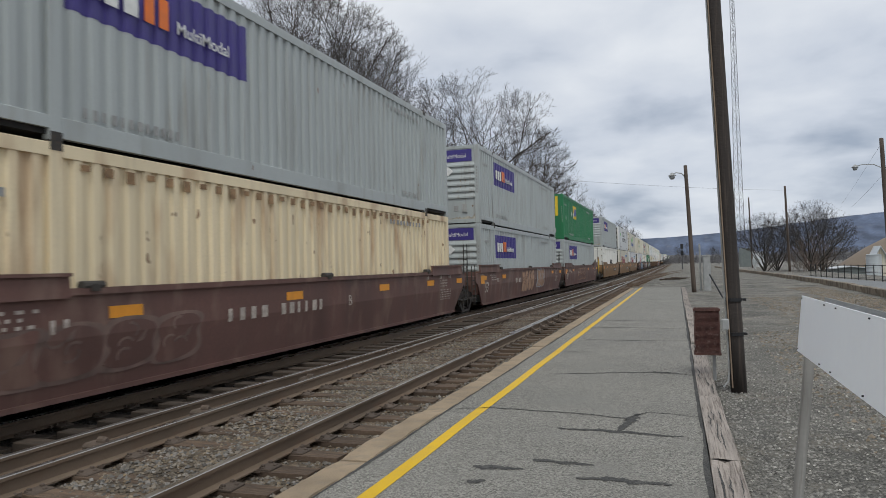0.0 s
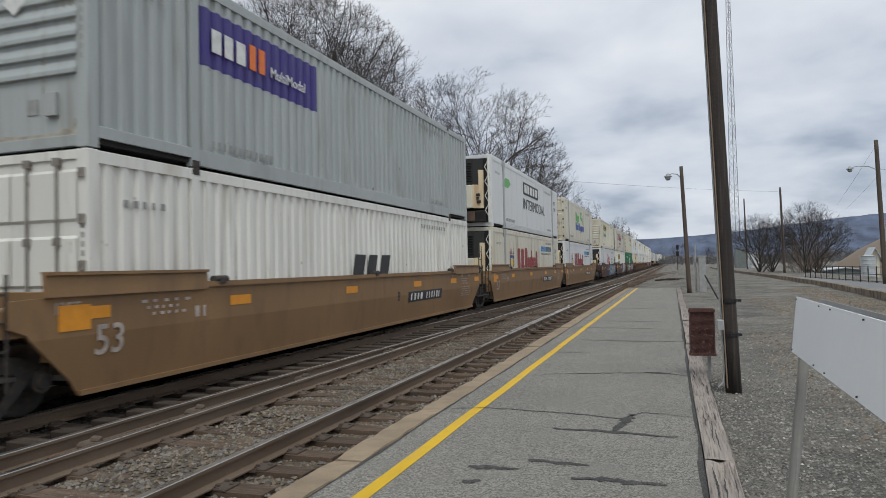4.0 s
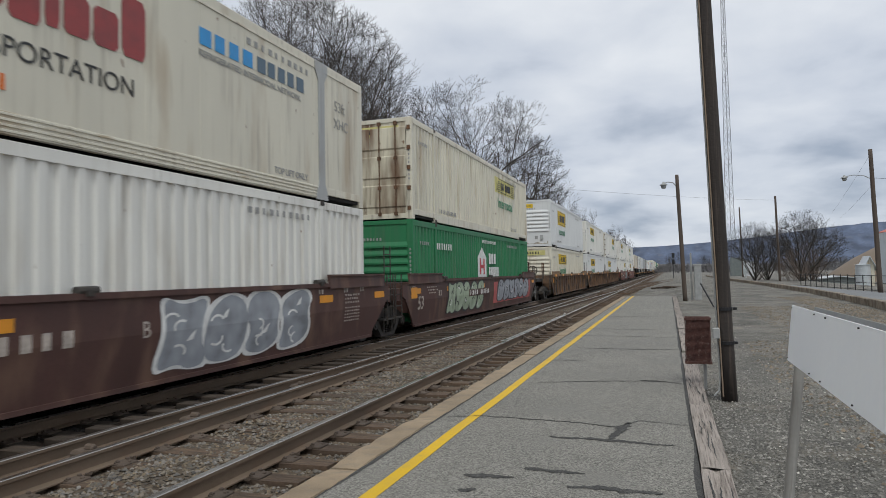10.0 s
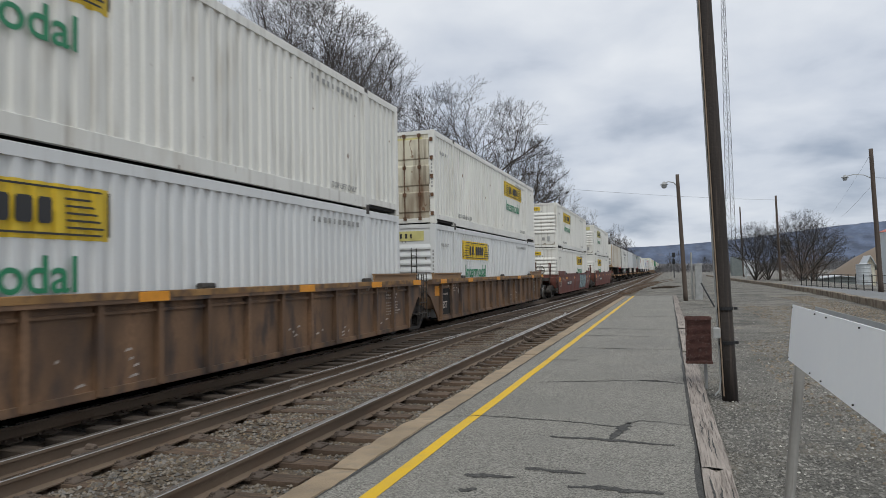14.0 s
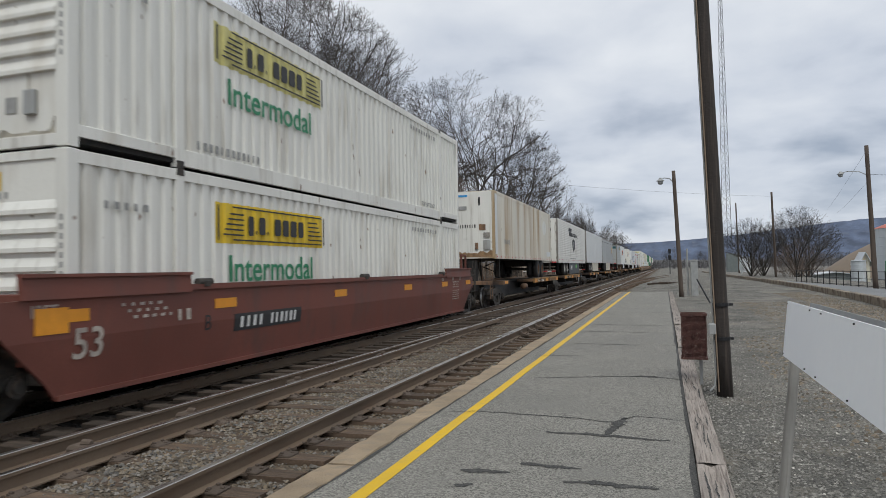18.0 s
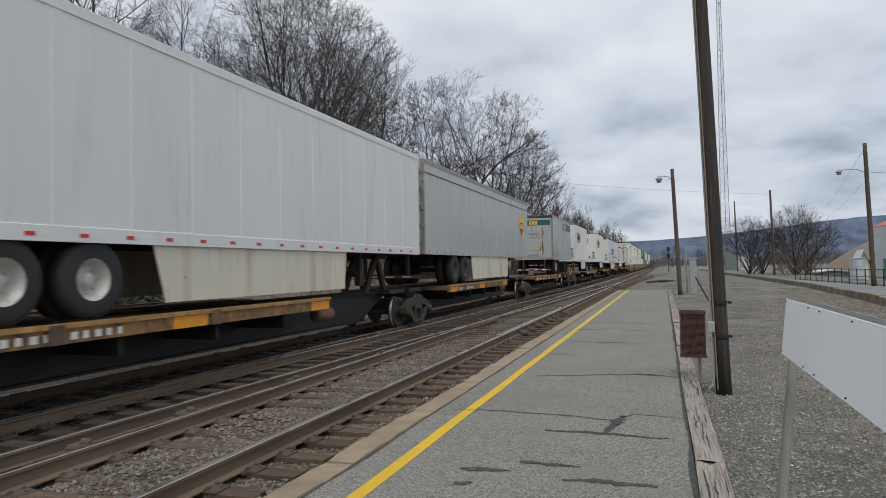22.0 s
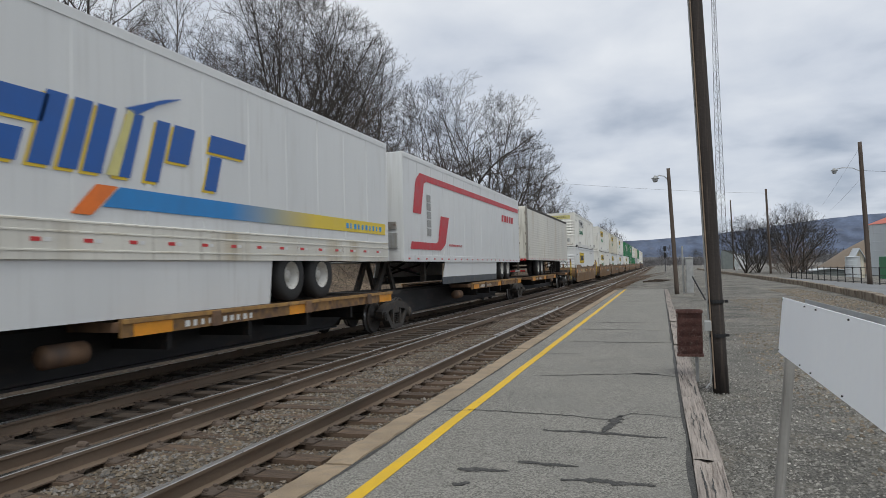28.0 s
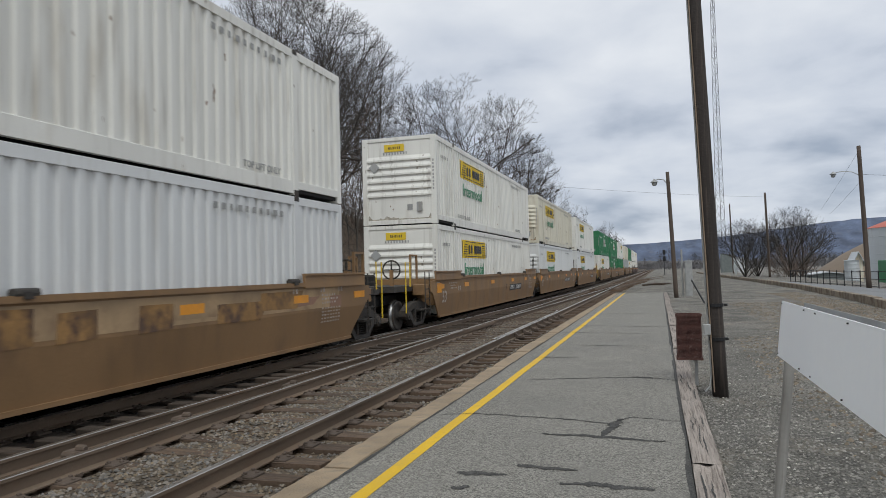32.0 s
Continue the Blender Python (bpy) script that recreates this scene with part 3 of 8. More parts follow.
def kerb_stone(length, seed):
    """A concrete stone with chipped, wandering edges."""
    mb = MB()
    k = 24
    for i in range(k + 1):
        y = .006 + (length - .012) * i / k
        e = .5 - .5 * math.cos(2 * math.pi * min(i, k - i, 3) / 6)
        a = .012 * noise.noise((y * 3, seed, 0)) + .012 * noise.noise((y * 11, seed, 4)) - .012 * (1 - e)
        c = .022 * noise.noise((y * 2.3, seed, 7)) + .014 * noise.noise((y * 9, seed, 2))
        t = PZ + .012 + .006 * noise.noise((y * 5, seed, 5)) - .012 * (1 - e)
        chip = max(0, noise.noise((y * 2.1, seed, 11)) - .25) * .09
        mb.v += [(-2.53 - a, y, -.4), (-2.53 - a + chip, y, t - .03 - chip), (-2.505 - a + chip, y, t - .004), (-2.40, y, t + .004 * noise.noise((y * 8, seed, 9))), (-2.27 + c, y, t), (-2.262 + c, y, PZ - .02)]
        if i:
            o = 6 * i
            for j in range(5):
                mb.f.append((o - 6 + j, o - 6 + j + 1, o + j + 1, o + j))
                mb.m.append(0)
    mb.f += [(0, 1, 2, 3, 4, 5), tuple(range(6 * k + 5, 6 * k - 1, -1))]
    mb.m += [0, 0]
    return fix(mb.mesh("kerb_stone", M["concrete"]))


kms = [kerb_stone(1.83, q) for q in range(5)]
for i in range(28):
    ob = part("kerb_stone", kms[(i * 3) % 5], None, kerb)
    ob.matrix_basis = pose(rnd.uniform(-.008, .008), PY0 + 0.2 + i * 1.83, rnd.uniform(-.006, .006))
edge = thing("timber_edging", "grey weathered square timbers along the platform", "edging", kind="structure")


def timber(length, seed):
    r = random.Random(seed)
    mb = MB()
    k = 14
    for i in range(k):
        y0, y1 = length * i / k, length * (i + 1) / k
        for j in range(4):
            x0, x1 = 0.05 * j, 0.05 * j + 0.05
            f = [PZ + 0.02 + 0.012 * noise.noise((x * 9, y * 2.2, seed)) - .02 * max(0, noise.noise((x * 14, y * 1.1, seed + 5)) - .35) / .3 for x, y in ((x0, y0), (x1, y0), (x1, y1), (x0, y1))]
            mb.add([(x0, y0, f[0]), (x1, y0, f[1]), (x1, y1, f[2]), (x0, y1, f[3])], [(0, 1, 2, 3)])
    mb.box(0, 0.2, 0, length, -0.2, PZ + 0.0)
    # dark splits along the grain and a knot
    for j in range(5):
        x, y, w = r.uniform(.03, .17), r.uniform(0, length * .7), r.uniform(.003, .009)
        n = r.randint(12, 26)
        o = len(mb.v)
        for i in range(n + 1):
            x += r.gauss(0, .003)
            x = min(.185, max(.015, x))
            a = w * math.sin(math.pi * i / n) * r.uniform(.6, 1.3)
            z = PZ + .024 + .012 * noise.noise((x * 9, (y + i * .035) * 2.2, seed))
            mb.v += [(x - a, y + i * .035, z), (x + a, y + i * .035, z)]
            if i:
                mb.f.append((o + 2 * i - 2, o + 2 * i - 1, o + 2 * i + 1, o + 2 * i))
                mb.m.append(1)
    return mb.mesh("timber", [M["timber"], M["crack"]])


tms = [timber(2.44, s) for s in (1, 2, 3)]
yy = -7.0
for i in range(19):
    ob = part("timber", tms[i % 3], None, edge)
    ob.matrix_basis = pose(0.18 + rnd.uniform(-.01, .012), yy, rnd.uniform(-.02, .004), 0, 0, rnd.uniform(-.3, .3))
    yy += 2.462

# second, farther platform with its rough kerb wall
EDGE2 = [(-20, 5.2), (0, 5.7), (14, 6.3), (25, 6.95), (34, 7.55), (44, 7.85), (55, 7.95), (70, 7.75), (85, 7.5), (110, 7.4), (150, 7.3)]
P2Z = 0.3


def edge2(y):
    for (a, p), (b, q) in zip(EDGE2, EDGE2[1:]):
        if y <= b:
            return p + (q - p) * (y - a) / (b - a)
    return EDGE2[-1][1]


mb = MB()
ys = [-20 + 3 * i for i in range(57)]
def back2(y):
    """The back edge of the farther platform."""
    return min(13.2, max(9.6, 12.4 - .092 * (y - 44.6)))


mb.v = [v for y in ys for v in ((edge2(y) + .24, y, P2Z), (back2(y), y, .0), (back2(y), y, -1.5), (edge2(y) + .24, y, -.4))]
for i in range(len(ys) - 1):
    o = 4 * i
    for k in range(4):
        mb.f.append((o + k, o + (k + 1) % 4, o + 4 + (k + 1) % 4, o + 4 + k))
        mb.m.append(0)
solid("platform_far", mb, M["asphalt2"], "blue-grey asphalt platform beyond the gravel lot", "platform", "structure")
kerb2 = thing("kerb_far", "stained concrete edge of the farther platform", "kerb", kind="structure")
mb = MB()
mb.bbox(0, .25, 0.015, 2.985, -.45, P2Z + .015, .02)
k2 = fix(mb.mesh("kerb_block", mat("stained_concrete", (0.26, 0.215, 0.16), 0.92, 0, 0.25, 1.2, 30, 0.02, 14, (0.12, 0.085, 0.06), 0.55, (1, 1, 1), 0.15)))
for i in range(52):
    y = -6 + i * 3.0
    ob = part("kerb_block", k2, None, kerb2)
    ob.matrix_basis = pose(edge2(y) + rnd.uniform(-.03, .03), y, rnd.uniform(-.02, .02), 0, 0, -math.degrees(math.atan2(edge2(y + 3) - edge2(y), 3)))


# ---- tracks ----
def rail_mesh(y0, y1):
    mb = MB()
    prof = [(-.07, -.172), (.07, -.172), (.07, -.16), (.012, -.14), (.010, -.045), (.036, -.034), (.036, -.006), (-.036, -.006), (-.036, -.034), (-.010, -.045), (-.012, -.14), (-.07, -.16)]
    mb.prism(prof, y0, y1, "y")
    mb.prism([(-.036, -.006), (.036, -.006), (.030, 0), (-.030, 0)], y0, y1, "y", 1)
    return fix(mb.mesh("rail", [M["railside"], M["railtop"]]))


YR0, YR1 = -40.0, 420.0
rm = rail_mesh(YR0, YR1)
tr_near = thing("track_near", "empty near track with rusty rails and worn ties", "railway track", (XN, 0, 0), kind="structure")
tr_far = thing("track_train", "far track that carries the train", "railway track", (XC, 0, RZ), kind="structure")
for tr in (tr_near, tr_far):
    for sx in (-1, 1):
        ob = part("rail", rm, None, tr)
        ob.location = (sx * 0.7535, 0, 0)
# crossover between the two tracks: two long closure rails, a guard rail and its braces
crossover = thing("track_crossover", "rusty crossover rails between the two tracks", "railway track", kind="structure")
CROSS = [(-6, -5.80), (7, -5.79), (13.6, -5.52), (18.2, -5.26), (25.5, -5.0), (34.6, -4.66), (48, -4.2), (62, -3.76)]


def cross_x(y):
    for (p, q), (r, s) in zip(CROSS, CROSS[1:]):
        if y <= r:
            return q + (s - q) * (y - p) / (r - p)
    return CROSS[-1][1]


def swept_rail(pts, z):
    """A rail that follows a line of (x, y)."""
    prof = [(-.07, -.172), (.07, -.172), (.07, -.16), (.012, -.14), (.010, -.045), (.036, -.034), (.036, -.006), (.030, 0), (-.030, 0), (-.036, -.006), (-.036, -.034), (-.010, -.045), (-.012, -.14), (-.07, -.16)]
    mb = MB()
    n = len(prof)
    for i, (x, y) in enumerate(pts):
        mb.v += [(x + p, y, z + q) for p, q in prof]
        if i:
            for j in range(n):
                mb.f.append((n * (i - 1) + j, n * (i - 1) + (j + 1) % n, n * i + (j + 1) % n, n * i + j))
                mb.m.append(1 if j in (6, 7, 8) else 0)
    mb.f += [tuple(range(n - 1, -1, -1)), tuple(range(n * (len(pts) - 1), n * len(pts)))]
    mb.m += [0, 0]
    return fix(mb.mesh("rail", [M["railside"], M["railtop"]]))


part("closure_rail", swept_rail([(cross_x(y), y) for y in range(-6, 63, 2)], -.022), None, crossover)
part("closure_rail", swept_rail([(cross_x(y) - 1.507, y) for y in range(3, 63, 2)], -.073), None, crossover)
part("guard_rail", swept_rail([(-3.77, 15.4), (-3.742, 16.4), (-3.742, 25.4), (-3.85, 26.3)], -.006), None, crossover, "bright-topped guard rail beside the running rail")
part("guard_rail", swept_rail([(-7.10, 16.0), (-7.19, 17.0), (-7.19, 24.0), (-7.08, 25.0)], -.075), None, crossover)
mb = MB()
mb.prism([(.05, -.17), (.26, -.17), (.26, -.13), (.12, -.10), (.045, -.03)], -.05, .05, "y")
brm = fix(mb.mesh("rail_brace", M["plate"]))
for k in range(8):
    ob = part("rail_brace", brm, None, crossover)
    ob.location = (-3.6365, 17.2 + k * 1.07, 0)
    ob = part("rail_brace", brm, None, crossover)
    ob.location = (-7.3065, 13.0 + k * 1.4, RZ)
mb = MB()
mb.prism([(-5.30, 16.9), (-5.14, 16.9), (-5.02, 21.0), (-5.20, 21.0)], -.10, -.03, "z")
part("frog", fix(mb.mesh("frog", M["railside"])), None, crossover, "cast frog where the rails cross")


mb = MB()
mb.bbox(-.13, .13, -.12, .12, -.165, -.07, .03)
mb.lathe([(-.05, .0), (-.05, .04), (.03, .04), (.05, .025), (.05, 0)], (.04, 0, -.06), "x", 10)
heel = fix(mb.mesh("heel_block", M["plate"]))
for y in (5.25, 6.8, 9.2, 12.4):
    ob = part("heel_block", heel, None, crossover, "rusty bolted spacer block between the rails")
    ob.location = ((cross_x(y) - 5.1435) / 2 - .03, y, 0)


def tie_mesh(seed, material="tie"):
    mb = MB()
    k = 8
    for i in range(k):
        x0, x1 = -1.3 + 2.6 * i / k, -1.3 + 2.6 * (i + 1) / k
        z = [-.175 + 0.014 * noise.noise((x * 2.5, seed, v)) for v in (0, 4) for x in (x0, x1)]
        w0, w1 = .112 + .012 * noise.noise((x0 * 2, seed, 9)), .112 + .012 * noise.noise((x1 * 2, seed, 9))
        mb.add([(x0, -w0, z[0]), (x1, -w1, z[1]), (x1, w1, z[3]), (x0, w0, z[2]), (x0, -w0 - .01, -.33), (x1, -w1 - .01, -.33), (x1, w1 + .01, -.33), (x0, w0 + .01, -.33)],
               [(0, 1, 2, 3), (4, 5, 1, 0), (2, 6, 7, 3)])
        if i in (0, k - 1):
            mb.f.append((len(mb.v) - 8, len(mb.v) - 5, len(mb.v) - 1, len(mb.v) - 4) if i == 0 else (len(mb.v) - 7, len(mb.v) - 3, len(mb.v) - 2, len(mb.v) - 6))
            mb.m.append(0)
    return fix(mb.mesh("tie", M[material]))


ties = [tie_mesh(s) for s in range(6)]
dark_ties = [tie_mesh(s, "darktie") for s in range(4)]
mbp = MB()
mbp.bbox(-.19, .19, -.099, .099, -.183, -.163, .008)
for sx in (-1, 1):
    mbp.prism([(sx * .072, -.165), (sx * .072, -.148), (sx * .095, -.155), (sx * .13, -.163)], -.09, .09, "y")
    for px, sy in ((.088, -.06), (.088, .06), (.155, .03)):
        mbp.bbox(sx * px - .017, sx * px + .017, sy - .017, sy + .017, -.165, -.136 if px < .1 else -.150, .006)
plate = fix(mbp.mesh("tie_plate", M["plate"]))
mba = MB()                     # rail anchor: a bent bar hooked under the rail
mba.prism([(-.13, -.15), (-.085, -.125), (.08, -.155), (.12, -.135), (.12, -.17), (-.13, -.185)], -.012, .012, "y")
anchor = fix(mba.mesh("rail_anchor", M["plate"]))
for tr, y0, count in ((tr_near, 1.5, 100), (tr_far, 2.0, 100)):
    y = y0
    for i in range(count):
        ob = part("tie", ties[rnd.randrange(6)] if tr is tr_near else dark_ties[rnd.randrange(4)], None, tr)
        ob.matrix_basis = pose(rnd.uniform(-.05, .05), y, rnd.uniform(-.012, .006), 0, 0, rnd.uniform(-1.2, 1.2))
        if i < 46:
            for sx in (-1, 1):
                ob = part("tie_plate", plate, None, tr)
                ob.location = (sx * 0.7535, y, 0)
                if i < 40 and rnd.random() < 0.7:
                    ob = part("rail_anchor", anchor, None, tr)
                    ob.matrix_basis = pose(sx * .7535, y + rnd.choice((-.145, .145)), rnd.uniform(-.01, .0), 0, 0, rnd.uniform(-8, 8))
        y += 0.535 + rnd.uniform(-.03, .03)
    mb = MB()
    for k in range(72):
        mb.box(-1.3, 1.3, y0 - .54 * (k + 1) - .11, y0 - .54 * (k + 1) + .11, -.3, -.175)
    while y < 330:
        mb.box(-1.3, 1.3, y - .11, y + .11, -.3, -.175)
        y += 0.54
    ob = part("tie_run", mb, M["tie" if tr is tr_near else "darktie"], tr, "far ties that run on to the horizon")
    ob["kind"] = "stuff"


mb = MB()
mb.bbox(-.53, .53, -.11, .11, -.32, -.178, .01)
stm = fix(mb.mesh("switch_tie", M["darktie"]))
for i in range(70):
    y = 2.2 + i * .537
    ob = part("switch_tie", stm, None, crossover)
    ob.matrix_basis = pose(-6.23 + rnd.uniform(-.04, .04), y, rnd.uniform(-.02, .0), 0, 0, rnd.uniform(-1.5, 1.5))
    if i > 6:
        ob = part("tie_plate", plate, None, crossover)
        ob.location = (cross_x(y), y, -.022)
        if y > 14:
            ob = part("tie_plate", plate, None, crossover)
            ob.location = (cross_x(y) - 1.507, y, -.073)


def stones(name, boxes, per_m2, size, material, seed, label, z_extra=0.0, flat=0.7):
    """Loose crushed stones scattered over strips of ground."""
    r = random.Random(seed)
    shapes = []
    for s in range(5):
        q = random.Random(seed + s)
        shapes.append([Vector(p).normalized() * q.uniform(.75, 1.15) for p in ((1, 0, -.2), (.2, 1, 0), (-1, .2, -.1), (-.1, -1, 0), (.1, .1, .9), (.5, -.4, .6))])
    fs = [(0, 1, 4), (1, 2, 4), (2, 3, 5), (2, 5, 4), (3, 0, 5), (0, 4, 5)]
    vs, ff = [], []
    for x0, x1, y0, y1, dens in boxes:
        for _ in range(int((x1 - x0) * (y1 - y0) * per_m2 * dens)):
            x, y = r.uniform(x0, x1), y0 + (y1 - y0) * r.random() ** 1.3
            s = size * r.uniform(.5, 1.25)
            a = r.uniform(0, 6.28)
            ca, sa = math.cos(a) * s, math.sin(a) * s
            z = height(x, y) + z_extra + s * .15
            o = len(vs)
            vs += [(x + p.x * ca - p.y * sa, y + p.x * sa + p.y * ca, z + p.z * s * flat) for p in shapes[r.randrange(5)]]
            ff += [tuple(o + i for i in f) for f in fs]
    me = bpy.data.meshes.new(name)
    me.from_pydata(vs, [], ff)
    me.materials.append(material)
    return tagged(new(name, me), label, "stones", "", "stuff")


def island(ma, amount=0.35, grey=False):
    """Adds a change of brightness from one loose piece of a mesh to the next."""
    n, l = ma.node_tree.nodes, ma.node_tree.links
    bs = n["Principled BSDF"]
    src = bs.inputs["Base Color"].links[0].from_socket
    g = n.new("ShaderNodeNewGeometry")
    r = n.new("ShaderNodeMapRange")
    r.inputs[3].default_value, r.inputs[4].default_value = 1 - amount, 1 + amount
    l.new(g.outputs["Random Per Island"], r.inputs[0])
    h = n.new("ShaderNodeHueSaturation")
    l.new(r.outputs[0], h.inputs["Value"])
    l.new(src, h.inputs["Color"])
    if grey:
        # some pieces are greyer than the rest
        t = n.new("ShaderNodeMath")
        t.operation, t.inputs[1].default_value = "PINGPONG", 0.17
        l.new(g.outputs["Random Per Island"], t.inputs[0])
        q = n.new("ShaderNodeMapRange")
        q.inputs[2].default_value, q.inputs[3].default_value, q.inputs[4].default_value = 0.17, 0.25, 1.15
        l.new(t.outputs[0], q.inputs[0])
        l.new(q.outputs[0], h.inputs["Saturation"])
    l.new(h.outputs[0], bs.inputs["Base Color"])
    return ma


island(M["stone"], 0.5, True)
gst = island(mat("gravel_stone", (0.21, 0.20, 0.18), 0.92, 0, 0.2, 5, 50), 0.55)
stones("ballast_stones", [(-6.35, -5.2, 3, 14, .7), (-9.9, -9.2, 3, 14, 1), (-5.05, -3.72, 2.5, 8, 2.1), (-5.05, -3.72, 8, 14, 1.9), (-3.55, -2.5, 2.5, 14, 1.3), (-6.2, -2.5, 14, 40, .55), (-9.9, -9.2, 14, 40, .5), (-6.2, -2.5, -8, 2.5, .35)], 290, 0.026, M["stone"], 11, "crushed brown and grey ballast stones", 0.002)
# stones below the train, their colour darkened for its shade
dst = island(mat("shade_dark_stone", (0.03, 0.025, 0.021), 0.85, 0, 0.2, 5, 50), 0.5)
stones("oily_stones", [(-9.2, -6.35, 3, 14, 1), (-9.2, -6.35, 14, 40, .5)], 200, 0.03, dst, 31, "ballast stones under the train, darkened with painted shade", 0.002)
stones("gravel_stones", [(0.42, 4.2, 2.5, 9, 1.4), (0.42, 5.5, 9, 16, .6), (0.4, 7, 16, 40, .1), (4.2, 5.6, 2.5, 9, .4), (0.42, 5.2, -7, 2.5, .25)], 900, 0.014, gst, 12, "small grey gravel stones beside the platform", 0.0)
wst = island(mat("pale_stone", (0.42, 0.40, 0.36), 0.9, 0, 0.15, 5, 50), 0.4)
stones("pale_stones", [(0.42, 4.5, 2.5, 10, 1), (0.42, 6.5, 10, 26, .4), (-.1, .2, 2.5, 20, .8)], 40, 0.014, wst, 13, "scattered pale stone chips on the gravel", 0.003)
bst = island(mat("brown_stone", (0.21, 0.17, 0.125), 0.92, 0, 0.15, 5, 50), 0.5)
stones("broken_edge_stones", [(5.4, 6.9, 8, 40, 1.6), (1.4, 3.6, 4.5, 16, .9), (2.6, 5.6, 7, 30, .9)], 60, 0.03, bst, 14, "broken brown stones along the farther kerb", 0.0)

# ---- fixed things on the near side ----
def wooden_pole(name, x, y, z0, top, r0, r1, lean, label, m="wood"):
    t = thing(name, label, "pole", (x, y, z0))
    mb = MB()
    k = 12
    mb.path([(lean * top * i / k, .012 * math.sin(i), top * i / k) for i in range(k + 1)], [r0 + (r1 - r0) * i / k for i in range(k + 1)], 14)
    part("shaft", mb, M[m], t, "", True, True)
    return t


pole = wooden_pole("utility_pole", 0.640, 8.62, -0.0, 9.5, 0.092, 0.068, -0.028, "dark weathered wooden utility pole with conduits and a wire")
mb = MB()
mb.path([(-.17, -.06, .10), (-.115, -.04, .16), (-.098, -.03, .3), (-.327, -.02, 9.0)], [.011] * 4, 8)
part("conduit", mb, M["galv"], pole, "thin pale conduit up the pole")
mb = MB()
mb.tube((-.072, -.075, 0.1), (-.315, -.06, 9.0), .009, .009, 6)
part("ground_wire", mb, mat("pale_wood_strip", (0.24, 0.18, 0.13), .8), pole, "pale wooden wire moulding")
for zz in (0.72, 1.12):
    mb = MB()
    mb.lathe([(-.02, .082), (-.02, .095), (.02, .095), (.02, .082)], (-.026 * zz, 0, zz), "z", 16)
    mb.box(.07, .11, -.02, .02, zz - .015, zz + .015)
    part("band", mb, M["iron"], pole, "black steel strap")
mb = MB()
mb.bbox(-.17, -.09, -.13, -.06, .78, .90, .01)
part("junction_box", mb, M["galv"], pole, "small grey box clamped to the pole")

# rusty perforated basket fixed by the pole
basket = thing("litter_basket", "rusty maroon perforated steel litter basket on a post", "litter bin", (0.335, 9.35, 0.12))
mb = MB()
W2, Z0, Z1 = .15, .26, .85
for i in range(23):
    a = -W2 + 2 * W2 * i / 22
    mb.box(a - .0028, a + .0028, -.105, -.099, Z0, Z1)
    mb.box(a - .0028, a + .0028, .099, .105, Z0, Z1)
for i in range(42):
    z = Z0 + (Z1 - Z0) * i / 41
    for yb in (-.107, .103):
        mb.box(-W2, W2, yb, yb + .005, z - .0032, z + .0032)
for i in range(9):
    a = -.1 + .2 * i / 8
    for xb in (-W2, W2):
        mb.box(xb - .003, xb + .003, a - .006, a + .006, Z0, Z1)
part("mesh_wall", mb, M["rustmesh"], basket)
mb = MB()
mb.box(-W2 + .01, W2 - .01, -.09, .09, Z0 + .01, Z1 - .03)
part("liner", mb, mat("dull_rusted_liner", (0.085, 0.04, 0.036), .85, 0, .3, 5, 30, .003, 40, (0.2, 0.14, 0.11), .25), basket, "dented rusty liner")
for z in (Z0, Z1 - .03):
    mb = MB()
    mb.box(-W2 - .012, W2 + .012, -.118, -.1, z, z + .03)
    mb.box(-W2 - .012, W2 + .012, .1, .118, z, z + .03)
    mb.box(-W2 - .012, -W2 + .004, -.1, .1, z, z + .03)
    mb.box(W2 - .004, W2 + .012, -.1, .1, z, z + .03)
    part("rim", mb, M["rustmesh"], basket)
mb = MB()
mb.box(.06, .10, .02, .05, -.2, Z0 + .2)
part("post", mb, M["galv"], basket, "pale flat steel post")

# blank sign board that runs beside the platform
sign = thing("sign_board", "blank white sheet-metal sign board on a grey steel post", "sign", (0.565, 4.17, 0.0))
sign.matrix_basis = pose(0.498, 4.17, 0.0, 0, 6.2, 0)
mb = MB()
mb.prism([(0, 1.085), (-1.98, 1.085), (-1.98, 1.392), (0, 1.392)], -.003, .003, "x")
part("panel", mb, M["signwhite"], sign)
for a in (-.02, -.62, -.86, -1.4, -1.93):
    for z in (1.10, 1.378):
        mb = MB()
        mb.lathe([(-.009, .0), (-.009, .0035), (-.003, .0035)], (0, a, z), "x", 8)
        part("bolt", mb, M["iron"], sign, "dark bolt head")
mb = MB()
mb.prism([(-.35, 1.10), (-2.0, 1.10), (-2.0, 1.405), (-.35, 1.405)], .045, .05, "x")
part("backing_sheet", mb, M["galv"], sign, "dull metal sheet behind the board")
for a in (-.14,):
    mb = MB()
    mb.path([(.036, 0, -.15), (.037, .002, .4), (.036, -.001, .9), (.036, 0, 1.36)], [.027, .0265, .026, .0255], 14)
    ob = part("post", mb, mat("grey_weathered_post", (0.29, 0.28, 0.26), .9, 0, .2, 4, 40, .004, 40, (0.16, 0.14, 0.12), .3, (5, 5, .4)), sign, "grey weathered round post", True, True)
    ob.location = (0, a, 0)


